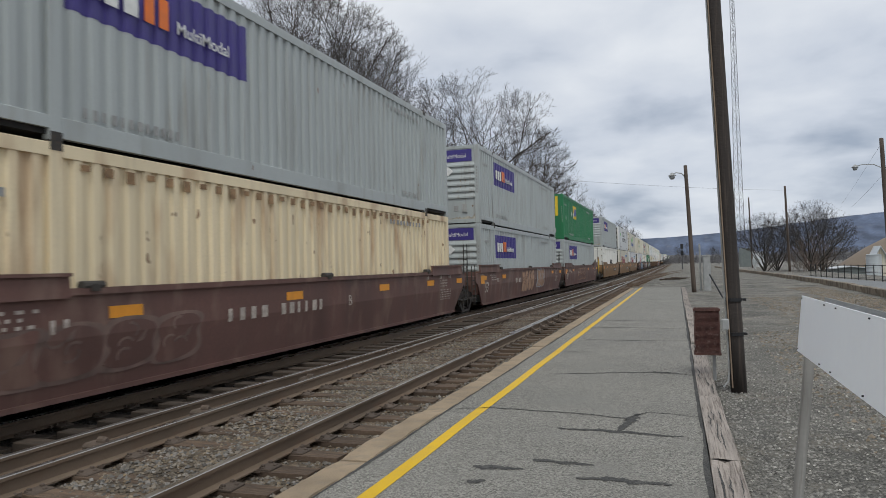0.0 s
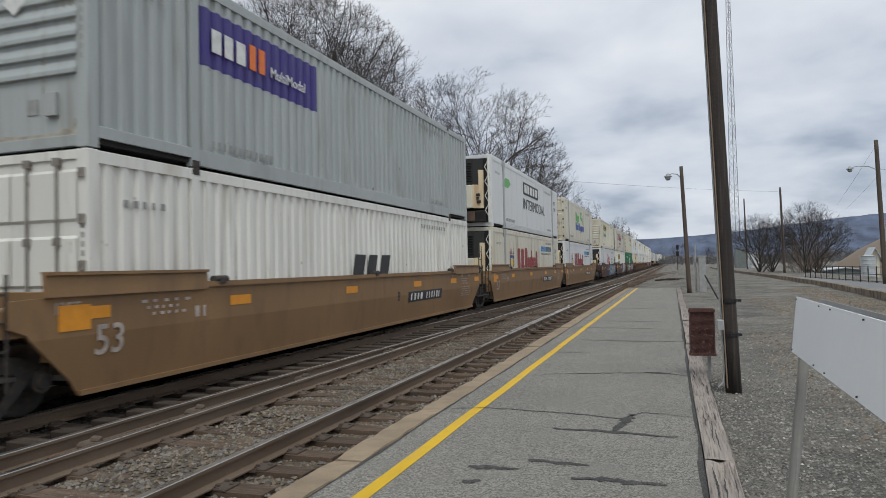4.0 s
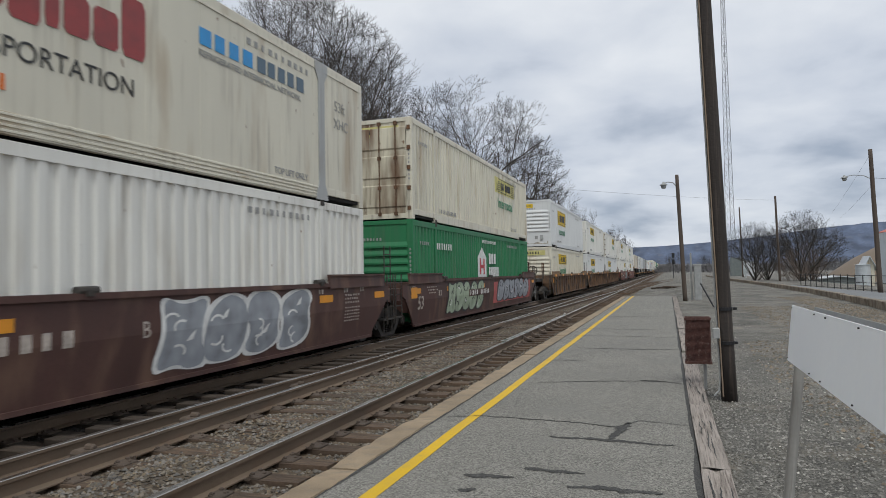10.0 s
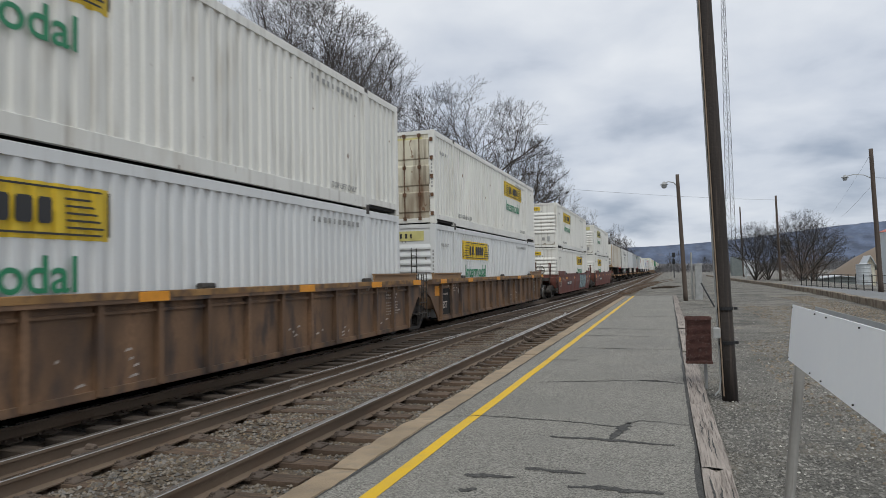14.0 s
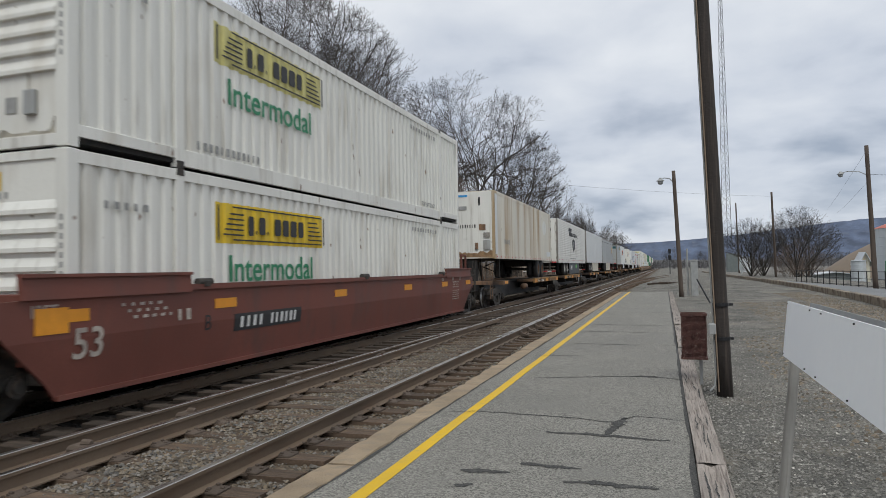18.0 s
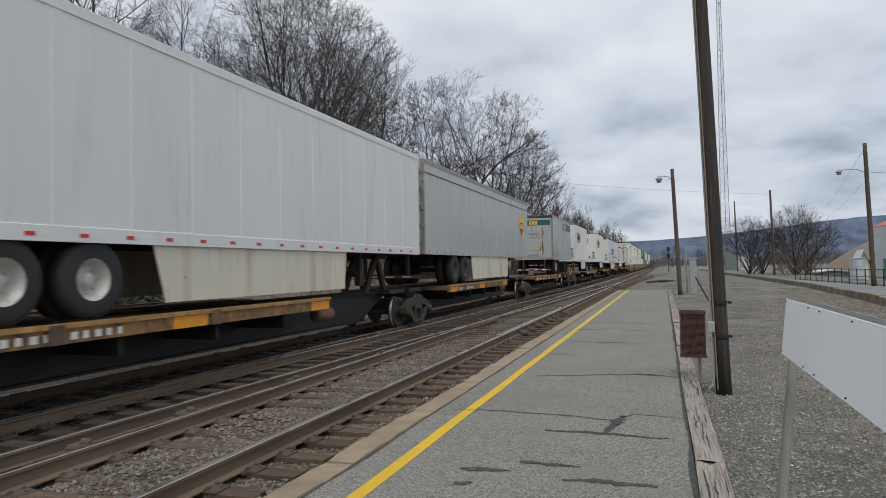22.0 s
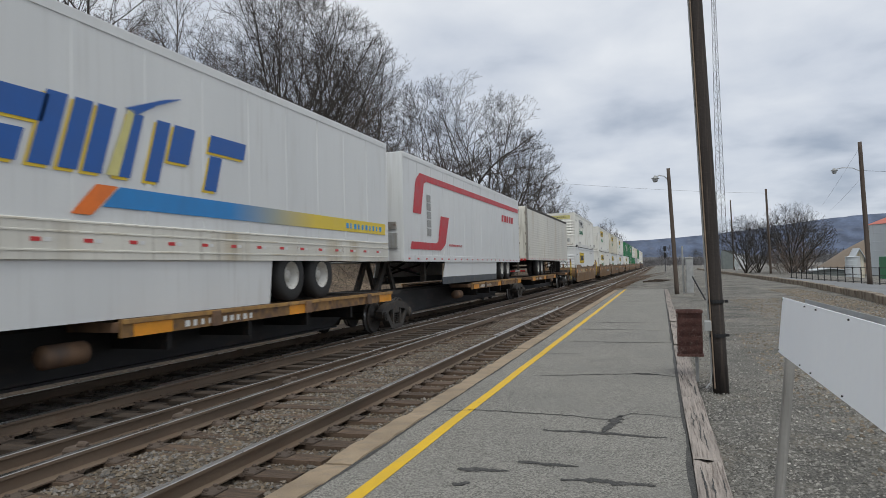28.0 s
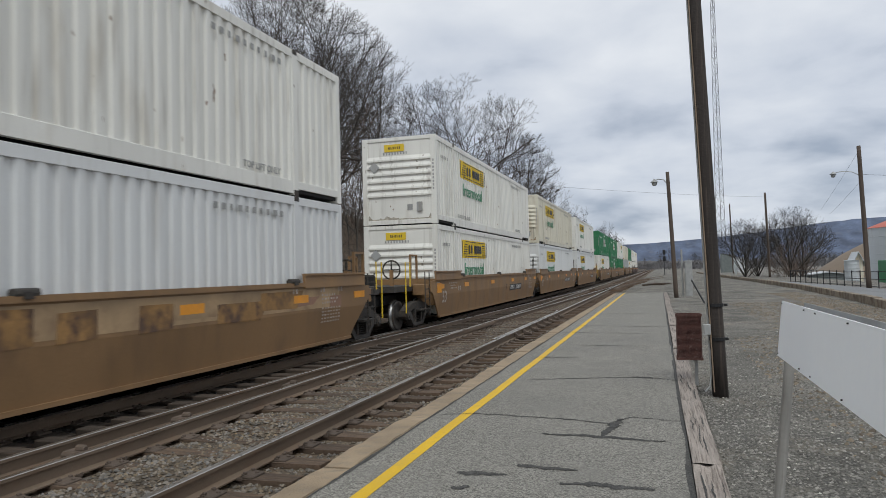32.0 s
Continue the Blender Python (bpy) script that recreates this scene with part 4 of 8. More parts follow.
def lamp_post(x, y, z0, h, arm, lean, label, r0=.11, drop=.35):
    t = wooden_pole("street_lamp", x, y, z0, h, r0, r0 * .75, lean, label, "wood2")
    tagged(t, category="lamp")
    tx = lean * h
    mb = MB()
    zt = h - drop
    pts = [(tx, 0, zt - .25), (tx + arm * .3, 0, zt - .02), (tx + arm * .7, 0, zt + .03), (tx + arm, 0, zt - .05)]
    for a, b in zip(pts, pts[1:]):
        mb.tube(a, b, .022, .022, 8)
    part("arm", mb, M["galv"], t, "curved steel lamp arm")
    mb = MB()
    mb.lathe([(.12, .0), (.12, .05), (.04, .09), (-.02, .19), (-.04, .19)], (tx + arm, 0, zt - .08), "z", 14)
    part("shade", mb, M["galv"], t, "grey metal lamp shade", True, True)
    mb = MB()
    mb.lathe([(-.02, .12), (-.12, .13), (-.2, .09), (-.22, 0)], (tx + arm, 0, zt - .08), "z", 14)
    part("globe", mb, M["glass"], t, "pale lamp glass", True, True)
    return t


lamp_post(0.74, 34.6, -0.05, 6.25, -0.62, -0.035, "wooden pole with a small street lamp beside the platform end")
lamp_post(11.35, 44.0, 0.0, 8.25, -1.35, -0.027, "tall wooden pole with a street lamp on the farther platform", .14, 1.45)
wooden_pole("utility_pole", 12.05, 85, -.2, 10.0, .14, .11, -.02, "plain wooden utility pole beside bare bushes", "wood2")
wooden_pole("utility_pole", 12.35, 128, -.2, 12.5, .14, .11, -.02, "distant wooden utility pole", "wood2")
wooden_pole("utility_pole", -20.8, 48, 0.4, 10.4, .13, .1, 0, "grey wooden pole among the trees", "wood2")

# lattice mast
mast = thing("radio_mast", "tall slender lattice radio mast", "mast", (21.45, 260, -0.5))
NB, HM = 44, 118.0
for k in range(3):
    a = k * 2.094 + .5
    mb = MB()
    mb.tube((1.9 * math.cos(a), 1.9 * math.sin(a), 0), (.55 * math.cos(a), .55 * math.sin(a), HM), .085, .07, 6)
    part("leg", mb, M["mast"], mast)
mb = MB()
for i in range(NB):
    z0, z1 = HM * i / NB, HM * (i + 1) / NB
    r0, r1 = 1.9 - 1.35 * i / NB, 1.9 - 1.35 * (i + 1) / NB
    for k in range(3):
        a, b = k * 2.094 + .5, (k + 1) * 2.094 + .5
        p, q = (r0 * math.cos(a), r0 * math.sin(a), z0), (r1 * math.cos(b), r1 * math.sin(b), z1)
        p2, q2 = (r0 * math.cos(b), r0 * math.sin(b), z0), (r1 * math.cos(a), r1 * math.sin(a), z1)
        mb.tube(p, q, .035, .035, 4, 0, False)
        mb.tube(p2, q2, .035, .035, 4, 0, False)
part("bracing", mb, M["mast"], mast)

# signal equipment near the platform's end
cab = thing("signal_cabinet", "grey steel signal cabinet in the gravel", "cabinet", (1.40, 36.3, -0.02))
mb = MB()
mb.bbox(-.17, .17, -.25, .25, .05, 1.82, .02)
part("body", mb, M["galv"], cab)
mb = MB()
mb.bbox(-.19, .19, -.28, .28, 1.82, 1.87, .02)
part("lid", mb, M["galv"], cab)
mb = MB()
mb.tube((-.30, .1, 0), (-.31, .1, 2.45), .05, .045, 10)
part("standpipe", mb, M["galv"], cab, "pale standpipe")
mb = MB()
mb.tube((0, 0, 0), (-.42, 1.6, .95), .035, .035, 8)
solid("leaning_bar", mb, M["iron"], "dark iron bar leaning by the cabinet", "bar", at=(1.75, 30.0, .0))
sig = thing("signal_mast", "distant railway signal mast with two dark heads", "signal", (.9, 130, -.2))
mb = MB()
mb.tube((0, 0, 0), (0, 0, 4.6), .09, .08, 8)
part("post", mb, M["mast"], sig)
for z in (3.2, 4.4):
    mb = MB()
    mb.bbox(-.26, .26, -.1, .1, z - .45, z + .45, .05)
    part("signal_head", mb, M["iron"], sig)
# beyond the train: silver relay cabinet and marker post
rc = thing("relay_cabinet", "silver-grey steel relay cabinet at the foot of the bank", "cabinet", (-14.0, 11.85, -0.1))
mb = MB()
mb.bbox(-.6, .6, -.95, .95, 0, 1.9, .02)
part("body", mb, M["cabinet"], rc)
mb = MB()
mb.bbox(-.64, .64, -1.0, 1.0, 1.9, 1.97, .02)
part("roof", mb, M["cabinet"], rc)
for sy in (-.475, .475):
    mb = MB()
    mb.box(.6, .615, sy - .45, sy + .45, .1, 1.83)
    d = part("door", mb, M["cabinet"], rc)
    mb = MB()
    for i in range(4):
        mb.box(.615, .625, sy - .1, sy + .1, 1.55 + .04 * i, 1.57 + .04 * i)
    part("vent", mb, M["galv"], d, "louvred vent")
    mb = MB()
    mb.box(.615, .64, sy + .32 * (-1 if sy > 0 else 1) - .02, sy + .32 * (-1 if sy > 0 else 1) + .02, .95, 1.1)
    part("handle", mb, M["iron"], d, "dark handle")
mb = MB()
mb.lathe([(0, .055), (1.1, .05), (1.15, .03), (1.16, 0)], (0, 0, 0), "z", 12)
solid("marker_post", mb, M["cone"], "orange plastic marker post by the track", "marker", at=(-12.6, 14.9, -.1))


# ---- trees ----
def grow(seed, h, fork=.2, wide=6.0, low=.2, n=1500, step=.34, trunk=.26, tr=.006, twigs=2, tlen=.5, stems=1, squash=.6, jitter=.35, fine_below=10, limbs=0):
    """A bare tree whose branches grow towards points spread through its crown until the crown is filled. Gives wood and twigs."""
    r = random.Random(seed)
    pts = []
    while len(pts) < n:
        f = r.random()
        rad = wide * max(.05, math.sin(math.pi * (.06 + .94 * f) ** .8)) ** squash
        a, q = r.uniform(0, 6.283), r.random() ** .42
        x, y, z = math.cos(a) * rad * q, math.sin(a) * rad * q, h * (low + (1 - low) * f)
        if noise.noise((x * .28 + seed, y * .28, z * .28)) > -.22:
            pts.append((x, y, z))
    A = np.array(pts)
    N, par = [], []
    for s in range(stems):
        bx, by = (r.uniform(-.7, .7), r.uniform(-.7, .7)) if stems > 1 else (0, 0)
        k = max(2, int((h * fork + .4) / step))
        sl = (r.gauss(0, .12), r.gauss(0, .12)) if stems > 1 else (r.gauss(0, .03), r.gauss(0, .03))
        for i in range(k):
            z = -.4 + i * step
            N.append((bx + sl[0] * z + .06 * math.sin(i * .7 + seed), by + sl[1] * z + .06 * math.cos(i * .5), z))
            par.append(len(N) - 2 if i else -1)
    if limbs:
        # a leader and spreading main limbs, from which the rest of the crown grows
        top0 = len(N) - 1
        lead = [top0]
        x, y, z = N[top0]
        dx, dy = r.gauss(0, .12), r.gauss(0, .12)
        while z < h * .8:
            dx, dy = dx * .9 + r.gauss(0, .1), dy * .9 + r.gauss(0, .1)
            x, y, z = x + dx * step, y + dy * step, z + step * .95
            N.append((x, y, z))
            par.append(lead[-1])
            lead.append(len(N) - 1)
        for j in range(limbs):
            k = lead[int((len(lead) - 1) * .75 * (j / limbs) ** 1.2)]
            az = j * 2.4 + r.uniform(-.4, .4)
            el = r.uniform(.5, .85) + .35 * j / limbs
            v = Vector((math.cos(az) * math.cos(el), math.sin(az) * math.cos(el), math.sin(el)))
            p = Vector(N[k])
            last, reach = k, wide * r.uniform(.65, .88)
            while math.hypot(p.x, p.y) < reach * max(.05, math.sin(math.pi * (.06 + .94 * min(1, max(0, (p.z / h - low) / (1 - low)))) ** .8)) ** squash and p.z < h * .9 or p.z < h * low + .5:
                v = (v + Vector((r.gauss(0, .09), r.gauss(0, .09), r.gauss(.05, .06)))).normalized()
                p = p + v * step
                N.append(tuple(p))
                par.append(last)
                last = len(N) - 1
                if r.random() < .1:
                    q, u, l2 = p.copy(), (v + Vector((r.gauss(0, .6), r.gauss(0, .6), r.gauss(.1, .4)))).normalized(), last
                    for _ in range(r.randint(5, 12)):
                        u = (u + Vector((r.gauss(0, .08), r.gauss(0, .08), r.gauss(.02, .07)))).normalized()
                        q = q + u * step
                        N.append(tuple(q))
                        par.append(l2)
                        l2 = len(N) - 1
    P = np.array(N)
    D = ((A[:, None, :] - P[None]) ** 2).sum(2)
    near, best = D.argmin(1), D.min(1)
    kids = [0] * len(N)
    alive = np.ones(len(A), bool)
    for it in range(150):
        idx = np.nonzero(alive)[0]
        if not len(idx):
            break
        acc = {}
        for i in idx:
            k = int(near[i])
            v = A[i] - P[k]
            acc.setdefault(k, []).append(v / (math.sqrt(v @ v) + 1e-6))
        fresh, fp = [], []
        for k, vs in acc.items():
            if kids[k] > 4:
                continue
            v = np.sum(vs, 0)
            v = v / (math.sqrt(v @ v) + 1e-6) + np.array((r.gauss(0, jitter), r.gauss(0, jitter), r.gauss(0, jitter) + .14))
            if par[k] >= 0:
                v = v + (P[k] - P[par[k]]) / step * 1.0
            v = v / math.sqrt(v @ v)
            fresh.append(P[k] + v * step * r.uniform(.8, 1.15))
            fp.append(k)
            kids[k] += 1
        if not fresh:
            break
        F = np.array(fresh)
        base = len(P)
        P = np.vstack((P, F))
        par += fp
        kids += [0] * len(fp)
        D = ((A[:, None, :] - F[None]) ** 2).sum(2)
        j, m = D.argmin(1), D.min(1)
        up = m < best
        near[up], best[up] = j[up] + base, m[up]
        alive &= best > (step * 1.7) ** 2
    cnt = len(P)
    load = [0.0] * cnt
    ch = [[] for _ in range(cnt)]
    for i in range(cnt - 1, -1, -1):
        if not ch[i]:
            load[i] = 1.0
        if par[i] >= 0:
            load[par[i]] += load[i]
            ch[par[i]].append(i)
    top = max(load)
    rad = [max(tr, trunk * (v / top) ** .47) for v in load]
    wood, fine = MB(), MB()
    starts = [i for i in range(cnt) if par[i] < 0]
    while starts:
        i = starts.pop()
        line = [par[i], i] if par[i] >= 0 else [i]
        while ch[i]:
            c = sorted(ch[i], key=lambda k: -load[k])
            starts += c[1:]
            i = c[0]
            line.append(i)
        rr = [min(rad[k], rad[line[min(1, len(line) - 1)]] * 1.05) for k in line]
        thick = rr[0] > .03
        if len(line) > 1:
            (wood if thick else fine).path([Vector(P[k]) for k in line], rr, 7 if rr[0] > .12 else 5 if thick else 3, 0, False)
    for i in range(cnt):
        if load[i] < fine_below and P[i][2] > h * low:
            for k in range(twigs):
                p = Vector(P[i])
                d = (p - Vector(P[par[i]])).normalized() + Vector((r.gauss(0, .6), r.gauss(0, .6), r.gauss(.08, .5)))
                d = d.normalized() * tlen * r.uniform(.4, 1.2)
                q = p + d + Vector((0, 0, .08 * tlen))
                fine.path([p, q], [tr, tr * .55], 3, 0, False)
    return wood, fine


def crown_tree(seed, h, wide, fork, low, limbs, trunk, steep=(.7, 1.2), crook=.07, side=(7, 6, 5), ratio=.55, lift=.10, tr=.006, bare=.25, reach=(.7, 1.08), leader=.86):
    """A bare tree of straight ascending limbs, each with side branches, twigs and fine tips, that fill an egg-shaped crown. Gives wood and twigs."""
    r = random.Random(seed)
    wood, fine = MB(), MB()
    zc, rz = h * (low + 1) / 2, h * (1 - low) / 2

    def room(p, d):
        """How far it is from p along d to the outline of the crown."""
        q = Vector((p.x / wide, p.y / wide, (p.z - zc) / rz))
        e = Vector((d.x / wide, d.y / wide, d.z / rz))
        a, b, c = e.dot(e), q.dot(e), q.dot(q) - 1
        k = b * b - a * c
        return (-b + math.sqrt(k)) / a if k > 0 else .3

    def shoot(p, d, length, r0, r1, level):
        n = (9, 7, 5, 3, 2)[level]
        pts, dirs = [p.copy()], [d.copy()]
        for i in range(n):
            d = (d + Vector((r.gauss(0, crook), r.gauss(0, crook), r.gauss(lift * (.5 if level == 0 else 1), crook)))).normalized()
            p = p + d * length / n
            pts.append(p)
            dirs.append(d)
        rad = [r0 + (r1 - r0) * (i / n) ** .8 for i in range(n + 1)]
        (wood if r0 > .022 else fine).path(pts, rad, 7 if r0 > .1 else 5 if r0 > .03 else 3, 0, False)
        if level > 3:
            return
        turn = r.uniform(0, 6.283)
        m = side[level] if level < 3 else 3
        for j in range(m + 1):
            f = bare + (1 - bare) * (j + r.uniform(.1, .9)) / m if j < m else .97
            i = min(n - 1, int(min(f, .98) * n))
            b = pts[i].lerp(pts[i + 1], min(f, .98) * n - i)
            t = dirs[i + 1]
            turn += 2.4 + r.uniform(-.5, .5)
            u = t.orthogonal().normalized()
            w = t.cross(u)
            open_a = (r.uniform(.5, .95) if level < 2 else r.uniform(.6, 1.2)) if j < m else r.uniform(.1, .4)
            v = (t * math.cos(open_a) + (u * math.cos(turn) + w * math.sin(turn)) * math.sin(open_a)).normalized()
            if v.z < -.15:
                v.z *= -.4
                v.normalize()
            L = min(length * ratio * r.uniform(.6, 1.35) * (1.15 - .5 * f), room(b, v) * r.uniform(.55, 1.2))
            if L < .18:
                continue
            rb = min(rad[i] * .75, r0 * .6)
            shoot(b, v, L, max(tr, rb), max(tr * .6, rb * .35), level + 1)
    k = 12
    top = h * leader
    sway, at, way = [], Vector((0, 0, -.4)), Vector((0, 0, 1))
    for i in range(k + 1):
        sway.append(at.copy())
        way = (way + Vector((r.gauss(0, crook * .8), r.gauss(0, crook * .8), .25))).normalized()
        at = at + way * (top + .4) / k
    wood.path(sway, [trunk * (1.25 if i == 0 else 1 - .9 * (i / k) ** .7 * .95) for i in range(k + 1)], 9, 0, False)
    for j in range(limbs):
        f = min(.97, (fork + (.93 * min(leader, .8) - fork) * (j / limbs) ** 1.4) / leader)
        i = min(k - 1, int(f * k))
        b = sway[i].lerp(sway[i + 1], f * k - i)
        az, el = j * 2.4 + r.uniform(-.35, .35) + seed, steep[0] + (steep[1] - steep[0]) * j / limbs + r.uniform(-.14, .14)
        v = Vector((math.cos(az) * math.cos(el), math.sin(az) * math.cos(el), math.sin(el)))
        L = min(room(b, v) * r.uniform(*reach), .7 * h, 1.25 * wide + .15 * h)
        r0 = trunk * (1 - .86 * f ** .7) * r.uniform(.62, .85)
        shoot(b, v, L, max(.02, r0), max(tr, r0 * .3), 0)
    return wood, fine


def tree_kind(seed, bark, twig, label, **k):
    w, f = crown_tree(seed, **k) if "steep" in k else grow(seed, **k)
    t = thing("bare_tree", label, "tree", group="bare trees on the bank")
    part("trunk", w.mesh("trunk", M[bark]), None, t)
    part("crown", f.mesh("crown", M[twig]), None, t)
    return t


def plant(src, x, y, s=1.0, rz=0.0, first=False, sx=1.0):
    m = pose(x, y, height(x, y) - .1, 0, 0, rz)
    if first:
        src.matrix_basis = m @ Matrix.Diagonal((s * sx, s * sx, s, 1))
        return src
    o = copy_thing(src, m)
    o.scale = (s * sx, s * sx, s)
    return o


oak = tree_kind(3, "bark", "twig", "broad bare maple with dense fine twigs", h=18.5, wide=8.8, fork=.12, low=.12, limbs=15, trunk=.36, steep=(.58, 1.38), crook=.08, side=(7, 6, 4), ratio=.58, lift=.04, leader=.45, tr=.0098, bare=.3)
elm = tree_kind(8, "bark", "twig", "bare tree with open crooked limbs", h=21.5, wide=7.4, fork=.2, low=.16, limbs=8, trunk=.56, steep=(.56, 1.42), crook=.14, side=(7, 6, 4), ratio=.52, lift=.05, tr=.0105, reach=(.78, 1.12), leader=.4, bare=.38)
slim = tree_kind(14, "bark", "twig", "slender bare woodland tree", h=19, wide=3.9, fork=.34, low=.3, limbs=12, trunk=.15, steep=(.75, 1.2), crook=.08, side=(6, 5, 3), lift=.04, tr=.0085)
slim2 = tree_kind(15, "barkp", "twigr", "slender bare tree with reddish twigs", h=15, wide=3.5, fork=.2, low=.18, limbs=12, trunk=.11, steep=(.75, 1.2), crook=.09, side=(6, 5, 3), lift=.04, tr=.0085)
thicket = tree_kind(33, "barkp", "twigr", "dense bare young tree on the bank", h=9, fork=.08, wide=2.6, low=.06, n=420, step=.34, trunk=.06, tr=.009, twigs=2, tlen=.5, squash=.45, jitter=.1, stems=3)
bush = tree_kind(21, "barkp", "twigr", "bare many-stemmed shrub on rough ground", h=4.6, fork=.1, wide=2.3, low=.08, n=260, step=.24, trunk=.035, tr=.007, twigs=2, tlen=.4, stems=5, squash=.5, jitter=.2)
shrub = tree_kind(25, "bark", "twig", "tall bare bush of fanning dark stems beyond the farther platform", h=8.6, wide=4.9, fork=.02, low=-.12, limbs=17, trunk=.16, steep=(.8, 1.45), crook=.06, side=(6, 4, 3), lift=.02, tr=.008, bare=.35, reach=(.65, 1.12), leader=.3)
saplings = tree_kind(41, "bark", "twig", "slender bare tree beside the line", h=16, wide=3.6, fork=.2, low=.16, limbs=12, trunk=.14, steep=(.7, 1.2), crook=.1, side=(5, 4, 3), lift=.08, tr=.010)
oak_at = [(-25.5, 43, 1.04, 20), (-31, 57, .95, 75)]
elm_at = [(-18.6, 65, 1.0, 0), (-17.0, 77, 1.04, 120), (-19.5, 90, 1.0, 230), (-24, 72, 1.0, 60), (-17.5, 100, .85, 310)]
for i, (x, y, s, a) in enumerate(oak_at):
    plant(oak, x, y, s, a, i == 0)
for i, (x, y, s, a) in enumerate(elm_at):
    plant(elm, x, y, s, a, i == 0)
rt = random.Random(77)
for i in range(34):
    x, y = rt.uniform(-62, -21), rt.uniform(8, 66)
    if x > -21 - 14 * max(0, (36 - y) / 36):
        x -= 12
    plant((slim, slim2)[i % 2], x, y, rt.uniform(.75, 1.15), rt.uniform(0, 360), i < 2)
for i in range(12):
    plant(slim2, rt.uniform(-26, -17), rt.uniform(52, 92), rt.uniform(.5, .75), rt.uniform(0, 360))
for i in range(75):
    plant(thicket, rt.uniform(-62, -24), rt.uniform(14, 78), rt.uniform(.8, 1.25), rt.uniform(0, 360), i == 0)
for i in range(26):
    y = 100 + i * 9.2
    plant(saplings, -15.5 - rt.uniform(0, 8), y, rt.uniform(.8, 1.1), rt.uniform(0, 360), i == 0)
for i in range(24):
    plant(saplings, rt.uniform(-24, -14.5), rt.uniform(92, 250), rt.uniform(.6, .95), rt.uniform(0, 360))
for i in range(18):
    plant(saplings, rt.uniform(-14, 75), rt.uniform(330, 620), rt.uniform(.45, .75), rt.uniform(0, 360))
for i, (x, y, s, a) in enumerate(((10.3, 92, .88, 0), (12.0, 95, .8, 140), (14.7, 88, 1.0, 60), (16.8, 93, .9, 200))):
    plant(shrub, x, y, s, a, i == 0)
bush_at = [(rt.uniform(11.0, 16.5), rt.uniform(84, 97), rt.uniform(.7, 1.1), rt.uniform(0, 360)) for _ in range(9)]
for i, (x, y, s, a) in enumerate(bush_at):
    plant(bush, x, y, s, a, i == 0)
for i in range(44):
    x, y = rt.uniform(-36, -17.5), rt.uniform(14, 75)
    plant(bush, x, y, rt.uniform(.4, .8), rt.uniform(0, 360))
for i in range(22):
    plant(bush, rt.uniform(-17, -14.5), 75 + i * 8, rt.uniform(.6, 1.0), rt.uniform(0, 360))


def brush():
    """Tangled bare undergrowth on the bank."""
    r = random.Random(9)
    mb = MB()
    for i in range(5500):
        x, y = r.uniform(-56, -16.0), r.uniform(4, 92)
        if x > -19 and r.random() < .5:
            continue
        z = height(x, y) - .1
        h = r.uniform(.4, 2.6) * (.5 if x > -20 else 1)
        a = r.uniform(0, 6.283)
        l = h * r.uniform(.2, 1.1)
        p = [(x, y, z), (x + math.cos(a) * l * .3 + r.uniform(-.15, .15), y + math.sin(a) * l * .3, z + h * .6), (x + math.cos(a) * l, y + math.sin(a) * l, z + h)]
        mb.path(p, [.016, .012, .006], 3, 0, False)
        for k in range(4):
            q = Vector(p[1]).lerp(Vector(p[2]), r.random())
            mb.path([q, q + Vector((r.uniform(-.5, .5), r.uniform(-.5, .5), r.uniform(.1, .6)))], [.008, .005], 3, 0, False)
    tagged(new("undergrowth", mb.mesh("undergrowth", island(mat("brown_brush", (0.175, 0.142, 0.115), .95, 0, .25, 1.5, 8), .4))), "tangled bare brown undergrowth on the bank", "undergrowth", "", "stuff")


brush()


def far_woods():
    """Low bare woods and hedges across the valley floor."""
    r = random.Random(19)
    mb = MB()
    for i in range(1500):
        y = r.uniform(300, 640)
        x = r.uniform(-.06, .5) * y
        h = r.uniform(3.5, 8.5) * (.7 + .5 * noise.noise((x * .02, y * .02, 4)))
        z = -.4
        lean = r.uniform(-.4, .4)
        mb.path([(x, y, z), (x + lean, y, z + h)], [.10, .04], 3, 0, False)
        for k in range(17):
            f = r.uniform(.15, .95)
            a, l = r.uniform(0, 6.283), h * r.uniform(.2, .55) * (1.2 - f)
            b = Vector((x + lean * f, y, z + h * f))
            mb.path([b, b + Vector((math.cos(a) * l, math.sin(a) * l, l * r.uniform(.4, 1.1)))], [.10, .05], 3, 0, False)
    # haze is mixed into the twig colour, paler and greyer than near twigs
    ma = island(mat("haze_tinted_twigs", (0.15, 0.145, 0.15), .95, 0, .2, .05, 1), .4)
    tagged(new("far_woods", mb.mesh("far_woods", ma)), "grey-brown bare woods across the valley, tinted for haze", "woods", "", "stuff")


far_woods()


